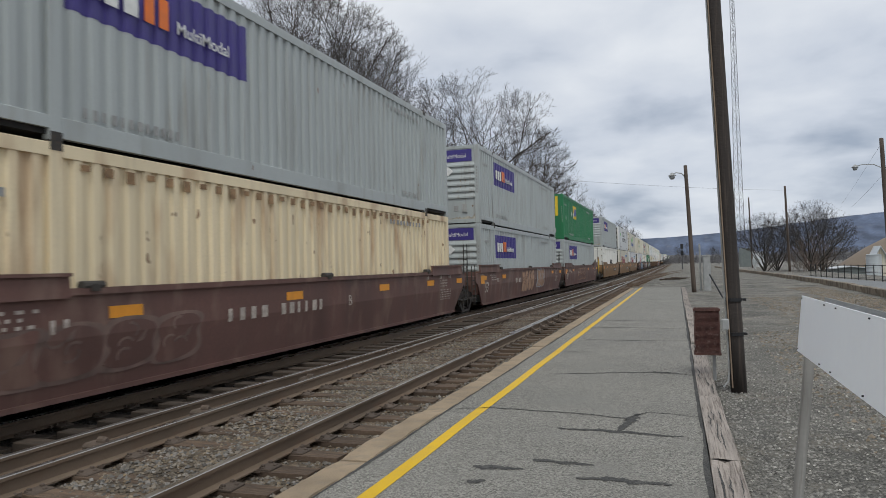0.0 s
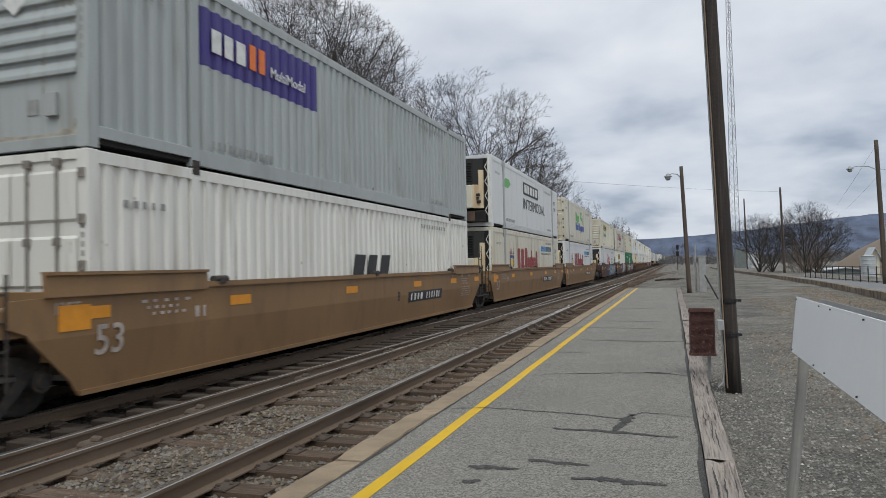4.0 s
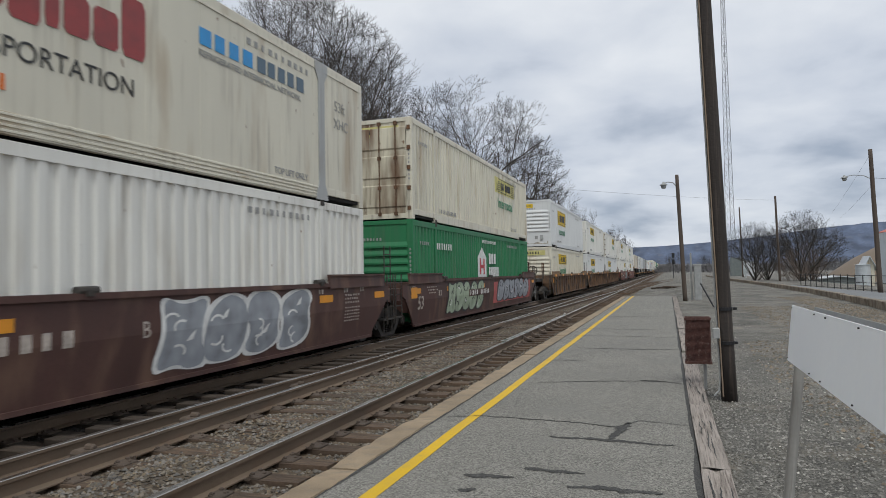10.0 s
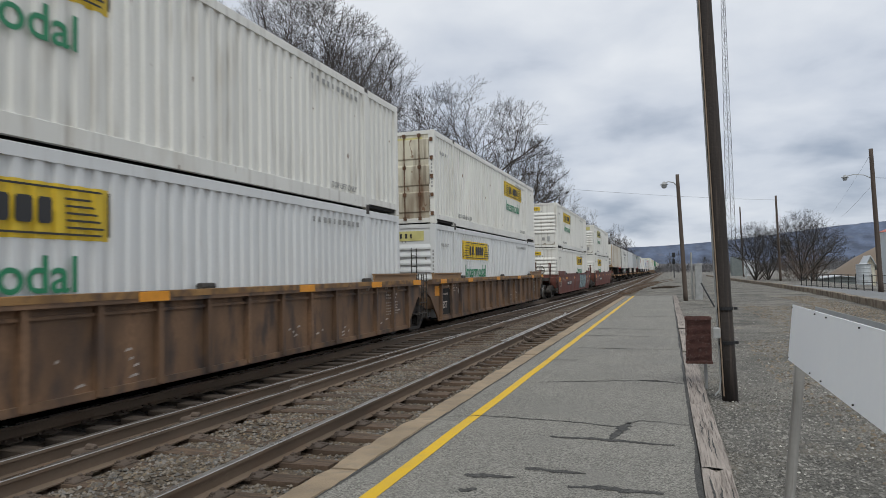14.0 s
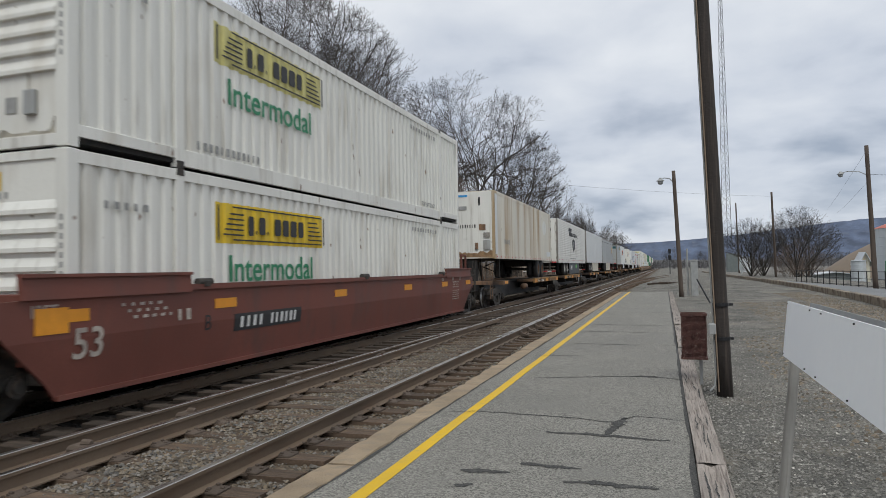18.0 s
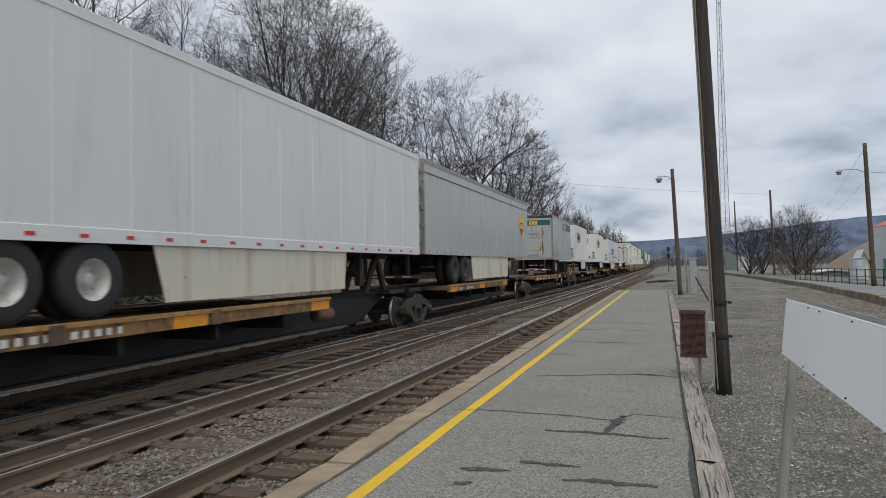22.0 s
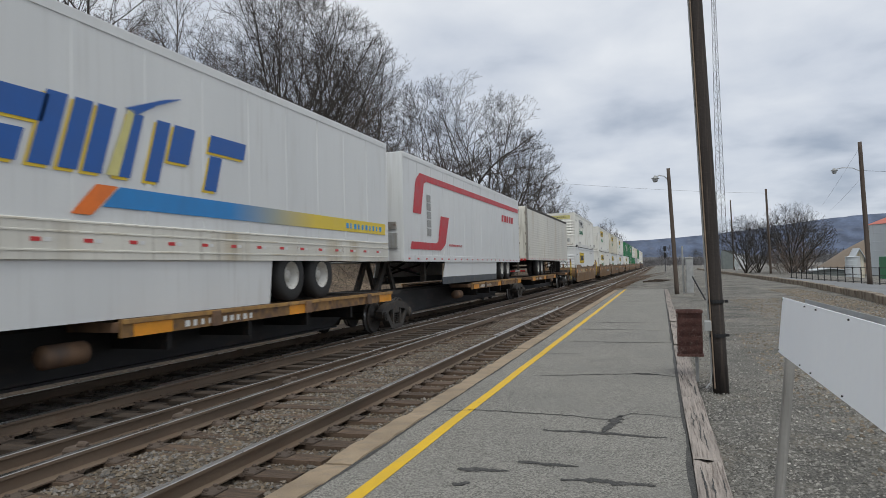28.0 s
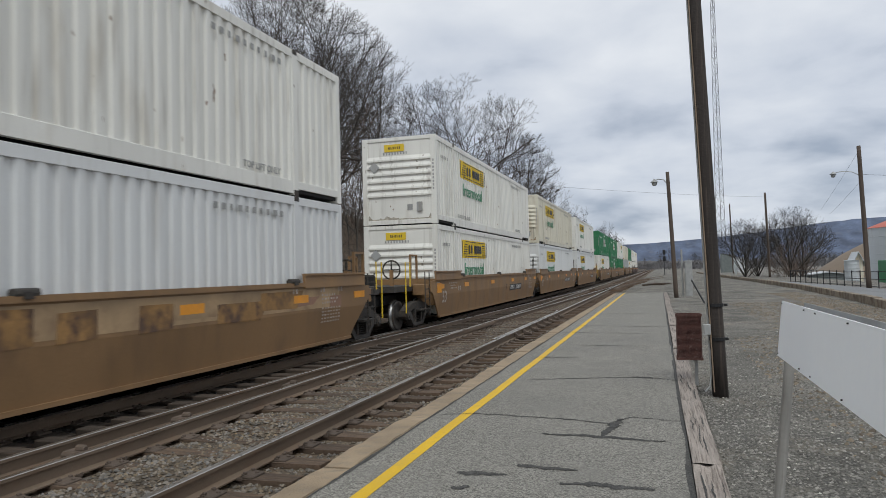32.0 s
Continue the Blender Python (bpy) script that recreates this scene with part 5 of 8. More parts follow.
def conifer(seed, h, r, material, label, drop=.25):
    q = random.Random(seed)
    t = thing("spruce_tree", label, "tree", group="evergreens on the bank")
    mb = MB()
    mb.tube((0, 0, -.3), (0, 0, h * .95), .09, .02, 7)
    part("trunk", mb, M["bark"], t)
    mb = MB()
    k = int(h * 11)
    for i in range(k):
        f = i / k
        z = h * (.06 + .92 * f)
        rr = r * (1 - f) ** .8 + .08
        for j in range(8):
            a = q.uniform(0, 6.283)
            L = rr * q.uniform(.55, 1.2)
            d = Vector((math.cos(a), math.sin(a), -drop + .25 * f))
            for s in range(5):
                b = Vector((0, 0, z)) + d * L * (.3 + .7 * s / 5)
                for c in (-1, 1):
                    e = b + (Vector((-d.y, d.x, 0)) * c * .7 + d * .6).normalized() * L * .34 * (1.1 - s / 6)
                    e.z += q.uniform(-.12, .05)
                    w = Vector((0, 0, .06 + .05 * q.random()))
                    mb.add([b - w, e, b + w, b + Vector((d.x, d.y, 0)) * .1], [(0, 1, 2), (0, 1, 3)])
    part("crown", mb.mesh("crown", M[material]), None, t)
    return t


sp = conifer(4, 5.6, 2.1, "spruce", "dark blue-green spruce at the foot of the bank")
plant(sp, -18.6, 17.6, 1.0, 0, True)
plant(sp, -19.2, 19.9, .92, 100)
cd = conifer(6, 6.0, 2.3, "cedar", "ragged yellow-green conifer on the bank", .1)
plant(cd, -17.9, 14.3, .62, 0, True)
plant(cd, -21.5, 17.2, .72, 40)
plant(cd, -19.0, 12.6, .78, 130)


# ---- fence, buildings and hills on the right ----
fence = thing("iron_fence", "black iron railing along the back of the farther platform", "fence", (12.05, 43, .0))
mb = MB()
mb.box(-.025, .025, -.025, .025, 0, 1.05)
fp = mb.mesh("post", M["iron"])
for i in range(-5, 15):
    ob = part("post", fp, None, fence)
    ob.location = (-.092 * i * 1.35, i * 1.35, 0)
for z in (.12, .55, 1.0):
    mb = MB()
    mb.add([(dx - .092 * y, y, z + dz) for y in (-7, 19.2) for dx, dz in ((-.02, -.018), (.02, -.018), (.02, .018), (-.02, .018))], [(0, 1, 2, 3), (4, 5, 6, 7), (0, 1, 5, 4), (1, 2, 6, 5), (2, 3, 7, 6), (3, 0, 4, 7)])
    part("rail", mb, M["iron"], fence)


def tank(x, y, r, h, roof, label, cap="tankred"):
    t = thing("storage_tank", label, "tank", (x, y, -1.6))
    mb = MB()
    mb.lathe([(0, r), (h, r)], (0, 0, 0), "z", 40)
    for i in range(1, 6):
        mb.lathe([(h * i / 6 - .05, r + .02), (h * i / 6, r + .06), (h * i / 6 + .05, r + .02)], (0, 0, 0), "z", 40)
    part("shell", mb, M["tank"], t, "", True, True)
    mb = MB()
    mb.lathe([(h, r + .15), (h + roof, .3), (h + roof, 0)], (0, 0, 0), "z", 40)
    part("roof", mb, M[cap], t)
    return t


tank(41.0, 128, 8.0, 8.6, 3.2, "pale grey cylindrical tank with a faded red cone roof")
tank(26.3, 110, .95, 3.4, .1, "small pale grey silo beyond the fence", "tank")


def shed(name, x, y, w, d, h, ridge, wall, roof, label, cat="building", rz=0):
    t = thing(name, label, cat, (x, y, -1.7), rz)
    mb = MB()
    mb.prism([(-w / 2, 0), (w / 2, 0), (w / 2, h), (0, h + ridge * .96), (-w / 2, h)], -d / 2, d / 2, "y")
    part("wall", mb, M[wall], t)
    mb = MB()
    o = .4
    for s in (-1, 1):
        mb.add([(0, -d / 2 - o, h + ridge), (0, d / 2 + o, h + ridge), (s * (w / 2 + o), d / 2 + o, h - o * ridge / w * 2), (s * (w / 2 + o), -d / 2 - o, h - o * ridge / w * 2),
                (0, -d / 2 - o, h + ridge + .15), (0, d / 2 + o, h + ridge + .15), (s * (w / 2 + o), d / 2 + o, h - o * ridge / w * 2 + .15), (s * (w / 2 + o), -d / 2 - o, h - o * ridge / w * 2 + .15)],
               [(0, 1, 2, 3), (4, 5, 6, 7), (2, 3, 7, 6), (0, 3, 7, 4), (1, 2, 6, 5)])
    part("roof", mb, M[roof], t)
    for i in range(max(1, int(d / 5))):
        mb = MB()
        yy = -d / 2 + (i + .5) * d / max(1, int(d / 5))
        mb.box(-w / 2 - .05, -w / 2 + .02, yy - .6, yy + .6, h * .45, h * .75)
        part("window", mb, M["iron"], t, "dark window")
    return t


mb = MB()
mb.lathe([(0, 21), (1.5, 19.5), (5, 14.5), (8, 9.0), (9.6, 5.0), (10.3, 2.0), (10.4, 0)], (0, 0, 0), "z", 48)
solid("storage_dome", mb, M["roofbrown"], "large rounded brown storage dome", "building", at=(51, 158, -1.7), smooth=True)
shed("house", 27.4, 112.5, 1.2, 3, 3.4, 1.2, "cream", "tank", "small pale shed with a pointed roof")
shed("warehouse", 19.1, 190, 3.6, 10, 4.6, .5, "boxwhite", "tank", "low white warehouse behind the bushes")
shed("warehouse", 27, 130, 5, 6, 1.3, .3, "greenbox", "tank", "low grey building beyond the fence")
mb = MB()
mb.bbox(-1.3, 1.3, -6, 6, 0, 2.9, .04)
solid("storage_container", mb, M["green"], "bright green steel storage container", "container", at=(29.0, 97, -1.2))
for i in range(3):
    mb = MB()
    mb.bbox(-1.0, 1.0, -.12, .12, 0, .16, .02)
    ob = solid("old_tie", mb, M["darktie"], "old railway tie dumped past the platform", "railway tie", at=(-.6 + i * .5, 62 + i * 1.3, -.06 + .02 * i))
    ob.matrix_basis = pose(-.6 + i * .5, 62 + i * 1.3, -.08, 0, 3 * i - 3, 25 * i - 30)
mb = MB()
mb.bbox(-1.1, 1.1, -1.1, 1.1, 0, 4.4, .05)
solid("equipment_house", mb, M["greenbox"], "grey-green equipment house beneath the mast", "cabinet", at=(13.2, 150, -.6))
for k, (x, y) in enumerate(((11.8, 118), (12.1, 122))):
    mb = MB()
    mb.tube((0, 0, 0), (0, 0, 2.6), .06, .06, 8)
    mb.bbox(-.3, .3, -.2, .2, 1.0, 2.0, .03)
    solid("meter_post", mb, M["cabinet"], "small grey meter box on a post", "meter", at=(x, y, -.4))


def ridge(name, y, x0, x1, top, material, seed, label):
    mb = MB()
    k = 160
    for i in range(k + 1):
        f = i / k
        x = x0 + (x1 - x0) * f
        h = top(f) * (1 + .06 * noise.noise((f * 9, seed, 0)) + (300 / y) * (.08 * noise.noise((f * 60, seed, 1)) + .12 * noise.noise((f * 190, seed, 1))))
        mb.v += [(x, y - h * 2.2, -8), (x, y - h * .8, h * .6), (x, y, h)]
        if i:
            o = 3 * i
            mb.f += [(o - 3, o, o + 1, o - 2), (o - 2, o + 1, o + 2, o - 1)]
            mb.m += [0, 0]
    ob = new(name, mb.mesh(name, M[material]))
    return tagged(ob, label, "hill", "", "structure")


ridge("backdrop_ridge", 2600, -1500, 2600, lambda f: 62 + 24 * smooth01(.2, .33, f) + 72 * smooth01(.33, .6, f), "hillfar", 2, "wooded ridge on the horizon, tinted blue for haze")
ridge("backdrop_hill", 700, -500, 420, lambda f: 9 + 3 * math.sin(f * 7), "hillmid", 5, "low brown wooded rise beyond the tracks")


def siding():
    """A siding that leaves the near track beyond the platform."""
    t = thing("track_siding", "rusty siding that curves off beyond the platform", "railway track", kind="structure")
    pts = [(-4.0 + 9.5 * smooth01(48, 175, y), y) for y in range(52, 260, 4)]
    for s in (-.75, .75):
        mb = MB()
        for (x0, y0), (x1, y1) in zip(pts, pts[1:]):
            mb.add([(x0 + s - .04, y0, .02), (x0 + s + .04, y0, .02), (x1 + s + .04, y1, .02), (x1 + s - .04, y1, .02), (x0 + s - .04, y0, -.15), (x0 + s + .04, y0, -.15), (x1 + s + .04, y1, -.15), (x1 + s - .04, y1, -.15)],
                   [(0, 1, 2, 3), (0, 4, 5, 1), (3, 2, 6, 7), (0, 3, 7, 4), (1, 5, 6, 2)])
        part("rail", mb, M["railside"], t)
    mb = MB()
    for (x0, y0) in pts:
        for k in range(6):
            y = y0 + k * .66
            mb.box(x0 - 1.25, x0 + 1.25, y - .11, y + .11, -.25, -.10)
    ob = part("tie_run", mb, M["tie"], t, "worn ties of the siding")
    ob["kind"] = "stuff"


siding()


def cable(pts, r, label="thin dark overhead wire", sag=.6):
    line = []
    for a, b in zip(pts, pts[1:]):
        a, b = Vector(a), Vector(b)
        for i in range(13):
            p = a.lerp(b, i / 12)
            p.z -= sag * 4 * (i / 12) * (1 - i / 12)
            line.append(p)
    mb = MB()
    mb.path(line, [r] * len(line), 4)
    return solid("overhead_wire", mb, M["iron"], label, "wire")


cable([(-20.8, 48, 9.6), (12.0, 85, 9.3)], .008, sag=.4)
cable([(11.15, 44, 8.0), (20.6, 100, 8.6)], .008, sag=.1)
cable([(11.15, 44, 6.2), (21.6, 100, 8.0)], .008, sag=.1)
cable([(11.15, 44, 6.6), (40, 60, 6.8)], .009, sag=.3)


# ---- the train ----
SPEED = 15.038                 # metres a second, towards the camera
moving = []                    # (thing, place along the train, height above the rail)
CL, CW, CH = 16.154, 1.295, 2.896
cache = {}


def shared(key, make):
    if key not in cache:
        cache[key] = make()
    return cache[key]


def wave(y):
    """Depth of the corrugated wall at y."""
    f = (y % 0.28) / 0.28
    if f < .38:
        return 0.0
    if f < .5:
        return -.046 * (f - .38) / .12
    if f < .88:
        return -.046
    return -.046 * (1 - (f - .88) / .12)


WAVE_AT = [.0, .38, .5, .88]


def wave_strip(y0, y1, z0, z1, off, sx=1):
    """A strip that follows the corrugated wall, off metres in front of it."""
    ys = [y0] + [v for v in ((k + a) * .28 for k in range(int(y0 / .28) - 1, int(y1 / .28) + 2) for a in WAVE_AT) if y0 < v < y1] + [y1]
    mb = MB()
    for i, y in enumerate(ys):
        x = sx * (CW - .012 + wave(y) + off)
        mb.v += [(x, y, z0), (x, y, z1)]
        if i:
            o = 2 * i
            mb.f.append((o - 2, o, o + 1, o - 1) if sx > 0 else (o - 2, o - 1, o + 1, o))
            mb.m.append(0)
    return mb


def box_mesh(name, dims, material, b=.006):
    def make():
        mb = MB()
        mb.bbox(*dims, b)
        return fix(mb.mesh(name, M[material]))
    return shared((name, dims, material), make)


def side_mesh(kind, material, sx):
    def make():
        if kind == "corr":
            return wave_strip(.17, CL - .17, .27, CH - .16, 0, sx).mesh("side_panel", M[material])
        mb = MB()
        ys = [(.15, 0)] + [v for i in range(1, 14) for v in ((i * CL / 14 - .025, 0), (i * CL / 14 - .022, .005), (i * CL / 14 + .022, .005), (i * CL / 14 + .025, 0))] + [(CL - .15, 0)]
        for i, (y, d) in enumerate(ys):
            x = sx * (CW - .004 + d)
            mb.v += [(x, y, .16), (x, y, CH - .1)]
            if i:
                mb.f.append((2 * i - 2, 2 * i, 2 * i + 1, 2 * i - 1) if sx > 0 else (2 * i - 2, 2 * i - 1, 2 * i + 1, 2 * i))
                mb.m.append(0)
        return mb.mesh("side_panel", M[material])
    return shared((kind, material, sx), make)


def end_mesh(kind, material, far):
    def make():
        s = 1 if far else -1
        y = CL - .03 if far else .03
        mb = MB()
        if kind == "ribs":
            zs = [(.12, 0)] + [v for i in range(6) for v in ((.92 + i * .235, 0), (.935 + i * .235, .048), (.99 + i * .235, .048), (1.10 + i * .235, 0))] + [(CH - .1, 0)]
            for i, (z, d) in enumerate(zs):
                mb.v += [(-1.13, y + s * d, z), (1.13, y + s * d, z)]
                if i:
                    mb.f.append((2 * i - 2, 2 * i - 1, 2 * i + 1, 2 * i))
                    mb.m.append(0)
        elif kind == "doors":
            mb.box(-1.13, 1.13, y - s * .03, y - s * .01, .12, CH - .1)
        else:
            mb.box(-1.13, 1.13, y - .012, y + .012, .12, CH - .1)
        return fix(mb.mesh("end_panel", M[material]))
    return shared(("end", kind, material, far), make)


def door_gear(parent, far=False, y=None, z0=.1, z1=CH - .1, material="steelrod"):
    yy = (CL + .02 if far else -.02) if y is None else y
    for x in (-.8, -.3, .3, .8):
        def make():
            mb = MB()
            mb.tube((0, 0, z0), (0, 0, z1), .019, .019, 8)
            for z in (z0 + .05, z0 + .8, (z0 + z1) / 2 + .3, z1 - .05):
                mb.box(-.05, .05, -.02, .035, z - .05, z + .05)
            return fix(mb.mesh("lock_rod", M[material]))
        ob = part("lock_rod", shared(("rod", z0, z1, material), make), None, parent)
        ob.location = (x, yy, 0)
    for x in (-1.2, 1.2):
        for k in range(5):
            ob = part("hinge", box_mesh("hinge", (-.05, .05, -.03, .03, -.06, .06), material), None, parent)
            ob.location = (x, yy + .02, z0 + .2 + k * (z1 - z0 - .4) / 4)


def decal(parent, y0, y1, z0, z1, material, wall="corr", name="panel_print", off=.004):
    if wall == "corr":
        mb = wave_strip(y0, y1, z0, z1, off)
    else:
        mb = MB()
        x = CW + off
        mb.box(x - .003, x + .003, y0, y1, z0, z1)
    return part(name, mb.mesh(name, M[material]), None, parent)


def bars(parent, y0, y1, z0, z1, material, n, seed=1, name="print", x=CW + .004, tall=0.0, slant=0.0, face="side", yend=0.0, into=None):
    """A line of writing as plain shapes of its size and colour: each large one a part, small ones one print."""
    r = random.Random(seed * 13 + n)
    w = (y1 - y0) / n
    h = z1 - z0
    mb = into or MB()
    single = into is None and h > .22 and n <= 10
    for i in range(n):
        a, b = y0 + i * w + w * .1, y0 + i * w + w * (.98 if n == 1 else r.uniform(.74, .90) if single else r.uniform(.38, .66))
        t = z1 + (tall if i == 0 else 0)
        o = [(a, z0), (b, z0), (b, t), (a, t)]
        o = [(p + slant * (q - z0) / h, q) for p, q in o]
        if face == "side":
            mb.prism(o, x - .003, x + .003, "x")
        else:
            mb.prism(o, yend - .003, yend + .003, "y")
        if single:
            part(name, mb, M[material], parent)
            mb = MB()
    if single or into:
        return parent
    ob = part(name, mb, M[material], parent)
    if n > 1:
        ob["kind"] = "stuff"
    return ob


def blob(parent, outline, material, x, name="emblem"):
    mb = MB()
    mb.prism(outline, x - .002, x + .002, "x")
    return part(name, mb, M[material], parent)


def rounded(o, times=2):
    """Cuts the corners of a closed outline."""
    for _ in range(times):
        o = [q for (a, b), (c, d) in zip(o, o[1:] + o[:1]) for q in ((a * .75 + c * .25, b * .75 + d * .25), (a * .25 + c * .75, b * .25 + d * .75))]
    return o


def blocks(parent, y, z, unit, sizes, material, x, slant=0.0, gap=.06, face="side", name="logo_mark"):
    """A mark as a row of plain soft-cornered blocks: (width, low, high) of each, times unit. Gives where the row ends."""
    for w, lo, hi in sizes:
        if hi > lo:
            o = [(y, lo), (y + w * unit * .5, lo), (y + w * unit, lo), (y + w * unit, (lo + hi) / 2), (y + w * unit, hi), (y + w * unit * .5, hi), (y, hi), (y, (lo + hi) / 2)]
            o = [(p + slant * q * unit, z + q * unit) for p, q in o]
            mb = MB()
            mb.prism(rounded(o, 1), x - .003, x + .003, "x") if face == "side" else mb.prism(rounded(o, 1), x - .003, x + .003, "y")
            part(name, mb, M[material], parent)
        y += (w + gap) * unit
    return y


SERIF = [(.55, 0, .9), (.1, 0, .12), (.6, 0, .9), (.1, 0, .12), (.6, 0, .95), (.4, 0, .5), (.4, -.06, .52), (.2, 0, .85), (.38, 0, .5), (.4, 0, .5), (.42, 0, .82)]
PANEL_MARK = [(.5, -.1, 1), (.1, 0, .2), (.62, 0, 1), (.1, 0, .2), (.25, 0, 0), (.68, 0, 1), (.68, 0, 1), (.72, 0, 1), (.6, 0, 1)]


def freight_panel(c, z, y=2.8, w=3.6, h=.66, m="yellow", wall="corr", word=True, ink="greenink"):
    """Yellow haulier's panel with the word Intermodal below it."""
    decal(c, y, y + w, z, z + h, m, wall, "logo_panel")
    off = CW + .012
    for za in (z + .05, z + h - .07):
        bars(c, y + .1, y + w - .1, za, za + .025, "black", 1, 3, "logo_border", off)
    for ya in (y + .04, y + w - .075):
        bars(c, ya, ya + .035, z + .05, z + h - .045, "black", 1, 3, "logo_border", off)
    wing = MB()
    for k in range(5):
        bars(c, y + .12 + k * .05, y + .75, z + h * (.2 + .13 * k), z + h * (.24 + .13 * k), "black", 1, 3, "logo_wing", off, into=wing)
        bars(c, y + w - .75, y + w - .12 - k * .05, z + h * (.2 + .13 * k), z + h * (.24 + .13 * k), "black", 1, 3, "logo_wing", off, into=wing)
    part("logo_wing", wing, M["black"], c)["kind"] = "stuff"
    blocks(c, y + .88, z + h * .27, h * .46, PANEL_MARK, "black", off, 0, (w - 1.7 - 4.25 * h * .46) / (9 * h * .46))
    if word:
        words("lettering", "Intermodal", .62, M[ink], c, (CW + .006, y + .3, z - .62), "side", 1.02, .006)


def container(s, level, color, wall="corr", near="ribs", label="", deco=None, far="ribs", trim=None, group="containers on the train", door=None):
    c = thing("container", label, "container", group=group)
    trim = trim or color
    for sx in (1, -1):
        part("side_panel", side_mesh(wall, color, sx), None, c)
        part("top_rail", box_mesh("top_rail", (min(sx * (CW - .09), sx * CW), max(sx * (CW - .09), sx * CW), .17, CL - .17, CH - .17, CH - .01), trim), None, c)
        part("bottom_rail", box_mesh("bottom_rail", (min(sx * (CW - .09), sx * CW), max(sx * (CW - .09), sx * CW), 2.07, CL - 2.07, .03, .28), trim), None, c)
        for y0, y1 in ((.17, 1.9), (CL - 1.9, CL - .17)):
            part("end_rail", box_mesh("end_rail", (min(sx * (CW - .09), sx * CW), max(sx * (CW - .09), sx * CW), y0, y1, .13, .28), trim), None, c)
        for y0, y1 in ((0, .18), (CL - .18, CL)):
            part("corner_post", box_mesh("corner_post", (min(sx * 1.1, sx * CW), max(sx * 1.1, sx * CW), y0, y1, 0, CH), trim, .012), None, c)
        for yc in (1.98, CL - 1.98):
            part("lift_post", box_mesh("lift_post", (min(sx * 1.2, sx * (CW + .006)), max(sx * 1.2, sx * (CW + .006)), yc - .09, yc + .09, .0, CH), trim), None, c)
            for z in (-.012, CH - .1):
                part("casting", box_mesh("casting", (min(sx * 1.18, sx * (CW + .012)), max(sx * 1.18, sx * (CW + .012)), yc - .085, yc + .085, z, z + .11), "truckm"), None, c)
    if wall == "flat":
        for sx in (1, -1):
            for k in range(4):
                part("rail_rib", box_mesh("rail_rib", (*sorted((sx * CW, sx * (CW + .014))), 2.09, CL - 2.09, .05 + k * .062, .078 + k * .062), trim, .004), None, c)
            part("top_lip", box_mesh("top_lip", (*sorted((sx * CW, sx * (CW + .012))), .17, CL - .17, CH - .20, CH - .165), trim, .004), None, c)
            for yc in (1.98, CL - 1.98):
                def flare(yc=yc, sx=sx):
                    m = MB()
                    m.prism([(yc - .24, .0), (yc + .24, .0), (yc + .22, .16), (yc + .125, .34), (yc + .125, CH - .42), (yc + .26, CH - .2), (yc + .26, CH - .02), (yc - .26, CH - .02), (yc - .26, CH - .2), (yc - .125, CH - .42), (yc - .125, .34), (yc - .22, .16)],
                            *sorted((sx * (CW - .02), sx * (CW + .018))), "x")
                    return fix(m.mesh("lift_plate", M["steelgrey"]))
                part("lift_plate", shared(("flare", yc, sx), flare), None, c, "dull grey flared lifting post")
    part("roof", box_mesh("roof", (-CW + .05, CW - .05, .1, CL - .1, CH - .06, CH - .015), trim), None, c)
    part("floor", box_mesh("floor", (-CW + .05, CW - .05, .1, CL - .1, .06, .16), "under"), None, c)
    for far_end, kind in ((False, near), (True, far)):
        part("end_panel", end_mesh(kind, trim, far_end), None, c)
        part("header", box_mesh("header", (-1.13, 1.13, *((CL - .1, CL - .005) if far_end else (.005, .1)), CH - .12, CH - .005), trim), None, c)
        part("sill", box_mesh("sill", (-1.13, 1.13, *((CL - .1, CL - .005) if far_end else (.005, .1)), .02, .16), trim), None, c)
        if kind == "doors":
            for x0, x1 in ((-1.13, -.01), (.01, 1.13)):
                def leaf(x0=x0, x1=x1, far_end=far_end):
                    y, s = (CL - .03, 1) if far_end else (.03, -1)
                    m = MB()
                    zs = [(.14, 0)] + [v for i in range(3) for v in ((.33 + i * .83, 0), (.37 + i * .83, .03), (.95 + i * .83, .03), (.99 + i * .83, 0))] + [(CH - .12, 0)]
                    for i, (z, d) in enumerate(zs):
                        m.v += [(x0, y + s * d, z), (x1, y + s * d, z)]
                        if i:
                            m.f.append((2 * i - 2, 2 * i - 1, 2 * i + 1, 2 * i))
                            m.m.append(0)
                    return m.mesh("door", M[door or trim])
                part("door", shared(("leaf", x0, far_end, door or trim), leaf), None, c)
            door_gear(c, far_end, material="rustrod" if door else "steelrod")
    if near == "reefer":
        reefer_unit(c)
    # small data print, worn
    bars(c, 2.35, 4.1, .33, .46, "greyink", 12, int(s), "data_print", CW + .006)
    bars(c, .55, 1.4, 2.2, 2.3, "greyink", 5, int(s) + 2, "number_print", CW - .002)
    words("lettering", "TOP LIFT ONLY", .17, M["greyink"], c, (CW + .006, CL - 3.75, .33), "side", 1.0, .003)
    if color == "tan":
        for k in range(34):
            y = 2.3 + k * .36
            bars(c, y, y + .16, 2.60 - .04 * ((k * 7) % 3), 2.68, "ruststain", 1, 1, "rust_spot", CW + .004)
    bars(c, CL - 4.6, CL - 2.4, 2.45, 2.56, "greyink", 10, int(s) + 4, "number_print", CW + .006)
    if near in ("ribs", "plain"):
        bars(c, -.55, .35, 2.32, 2.4, "greyink", 9, int(s) + 5, "number_print", face="end", yend=.024)
        for x in () if color == "grey" else (-.86,):
            mb = MB()
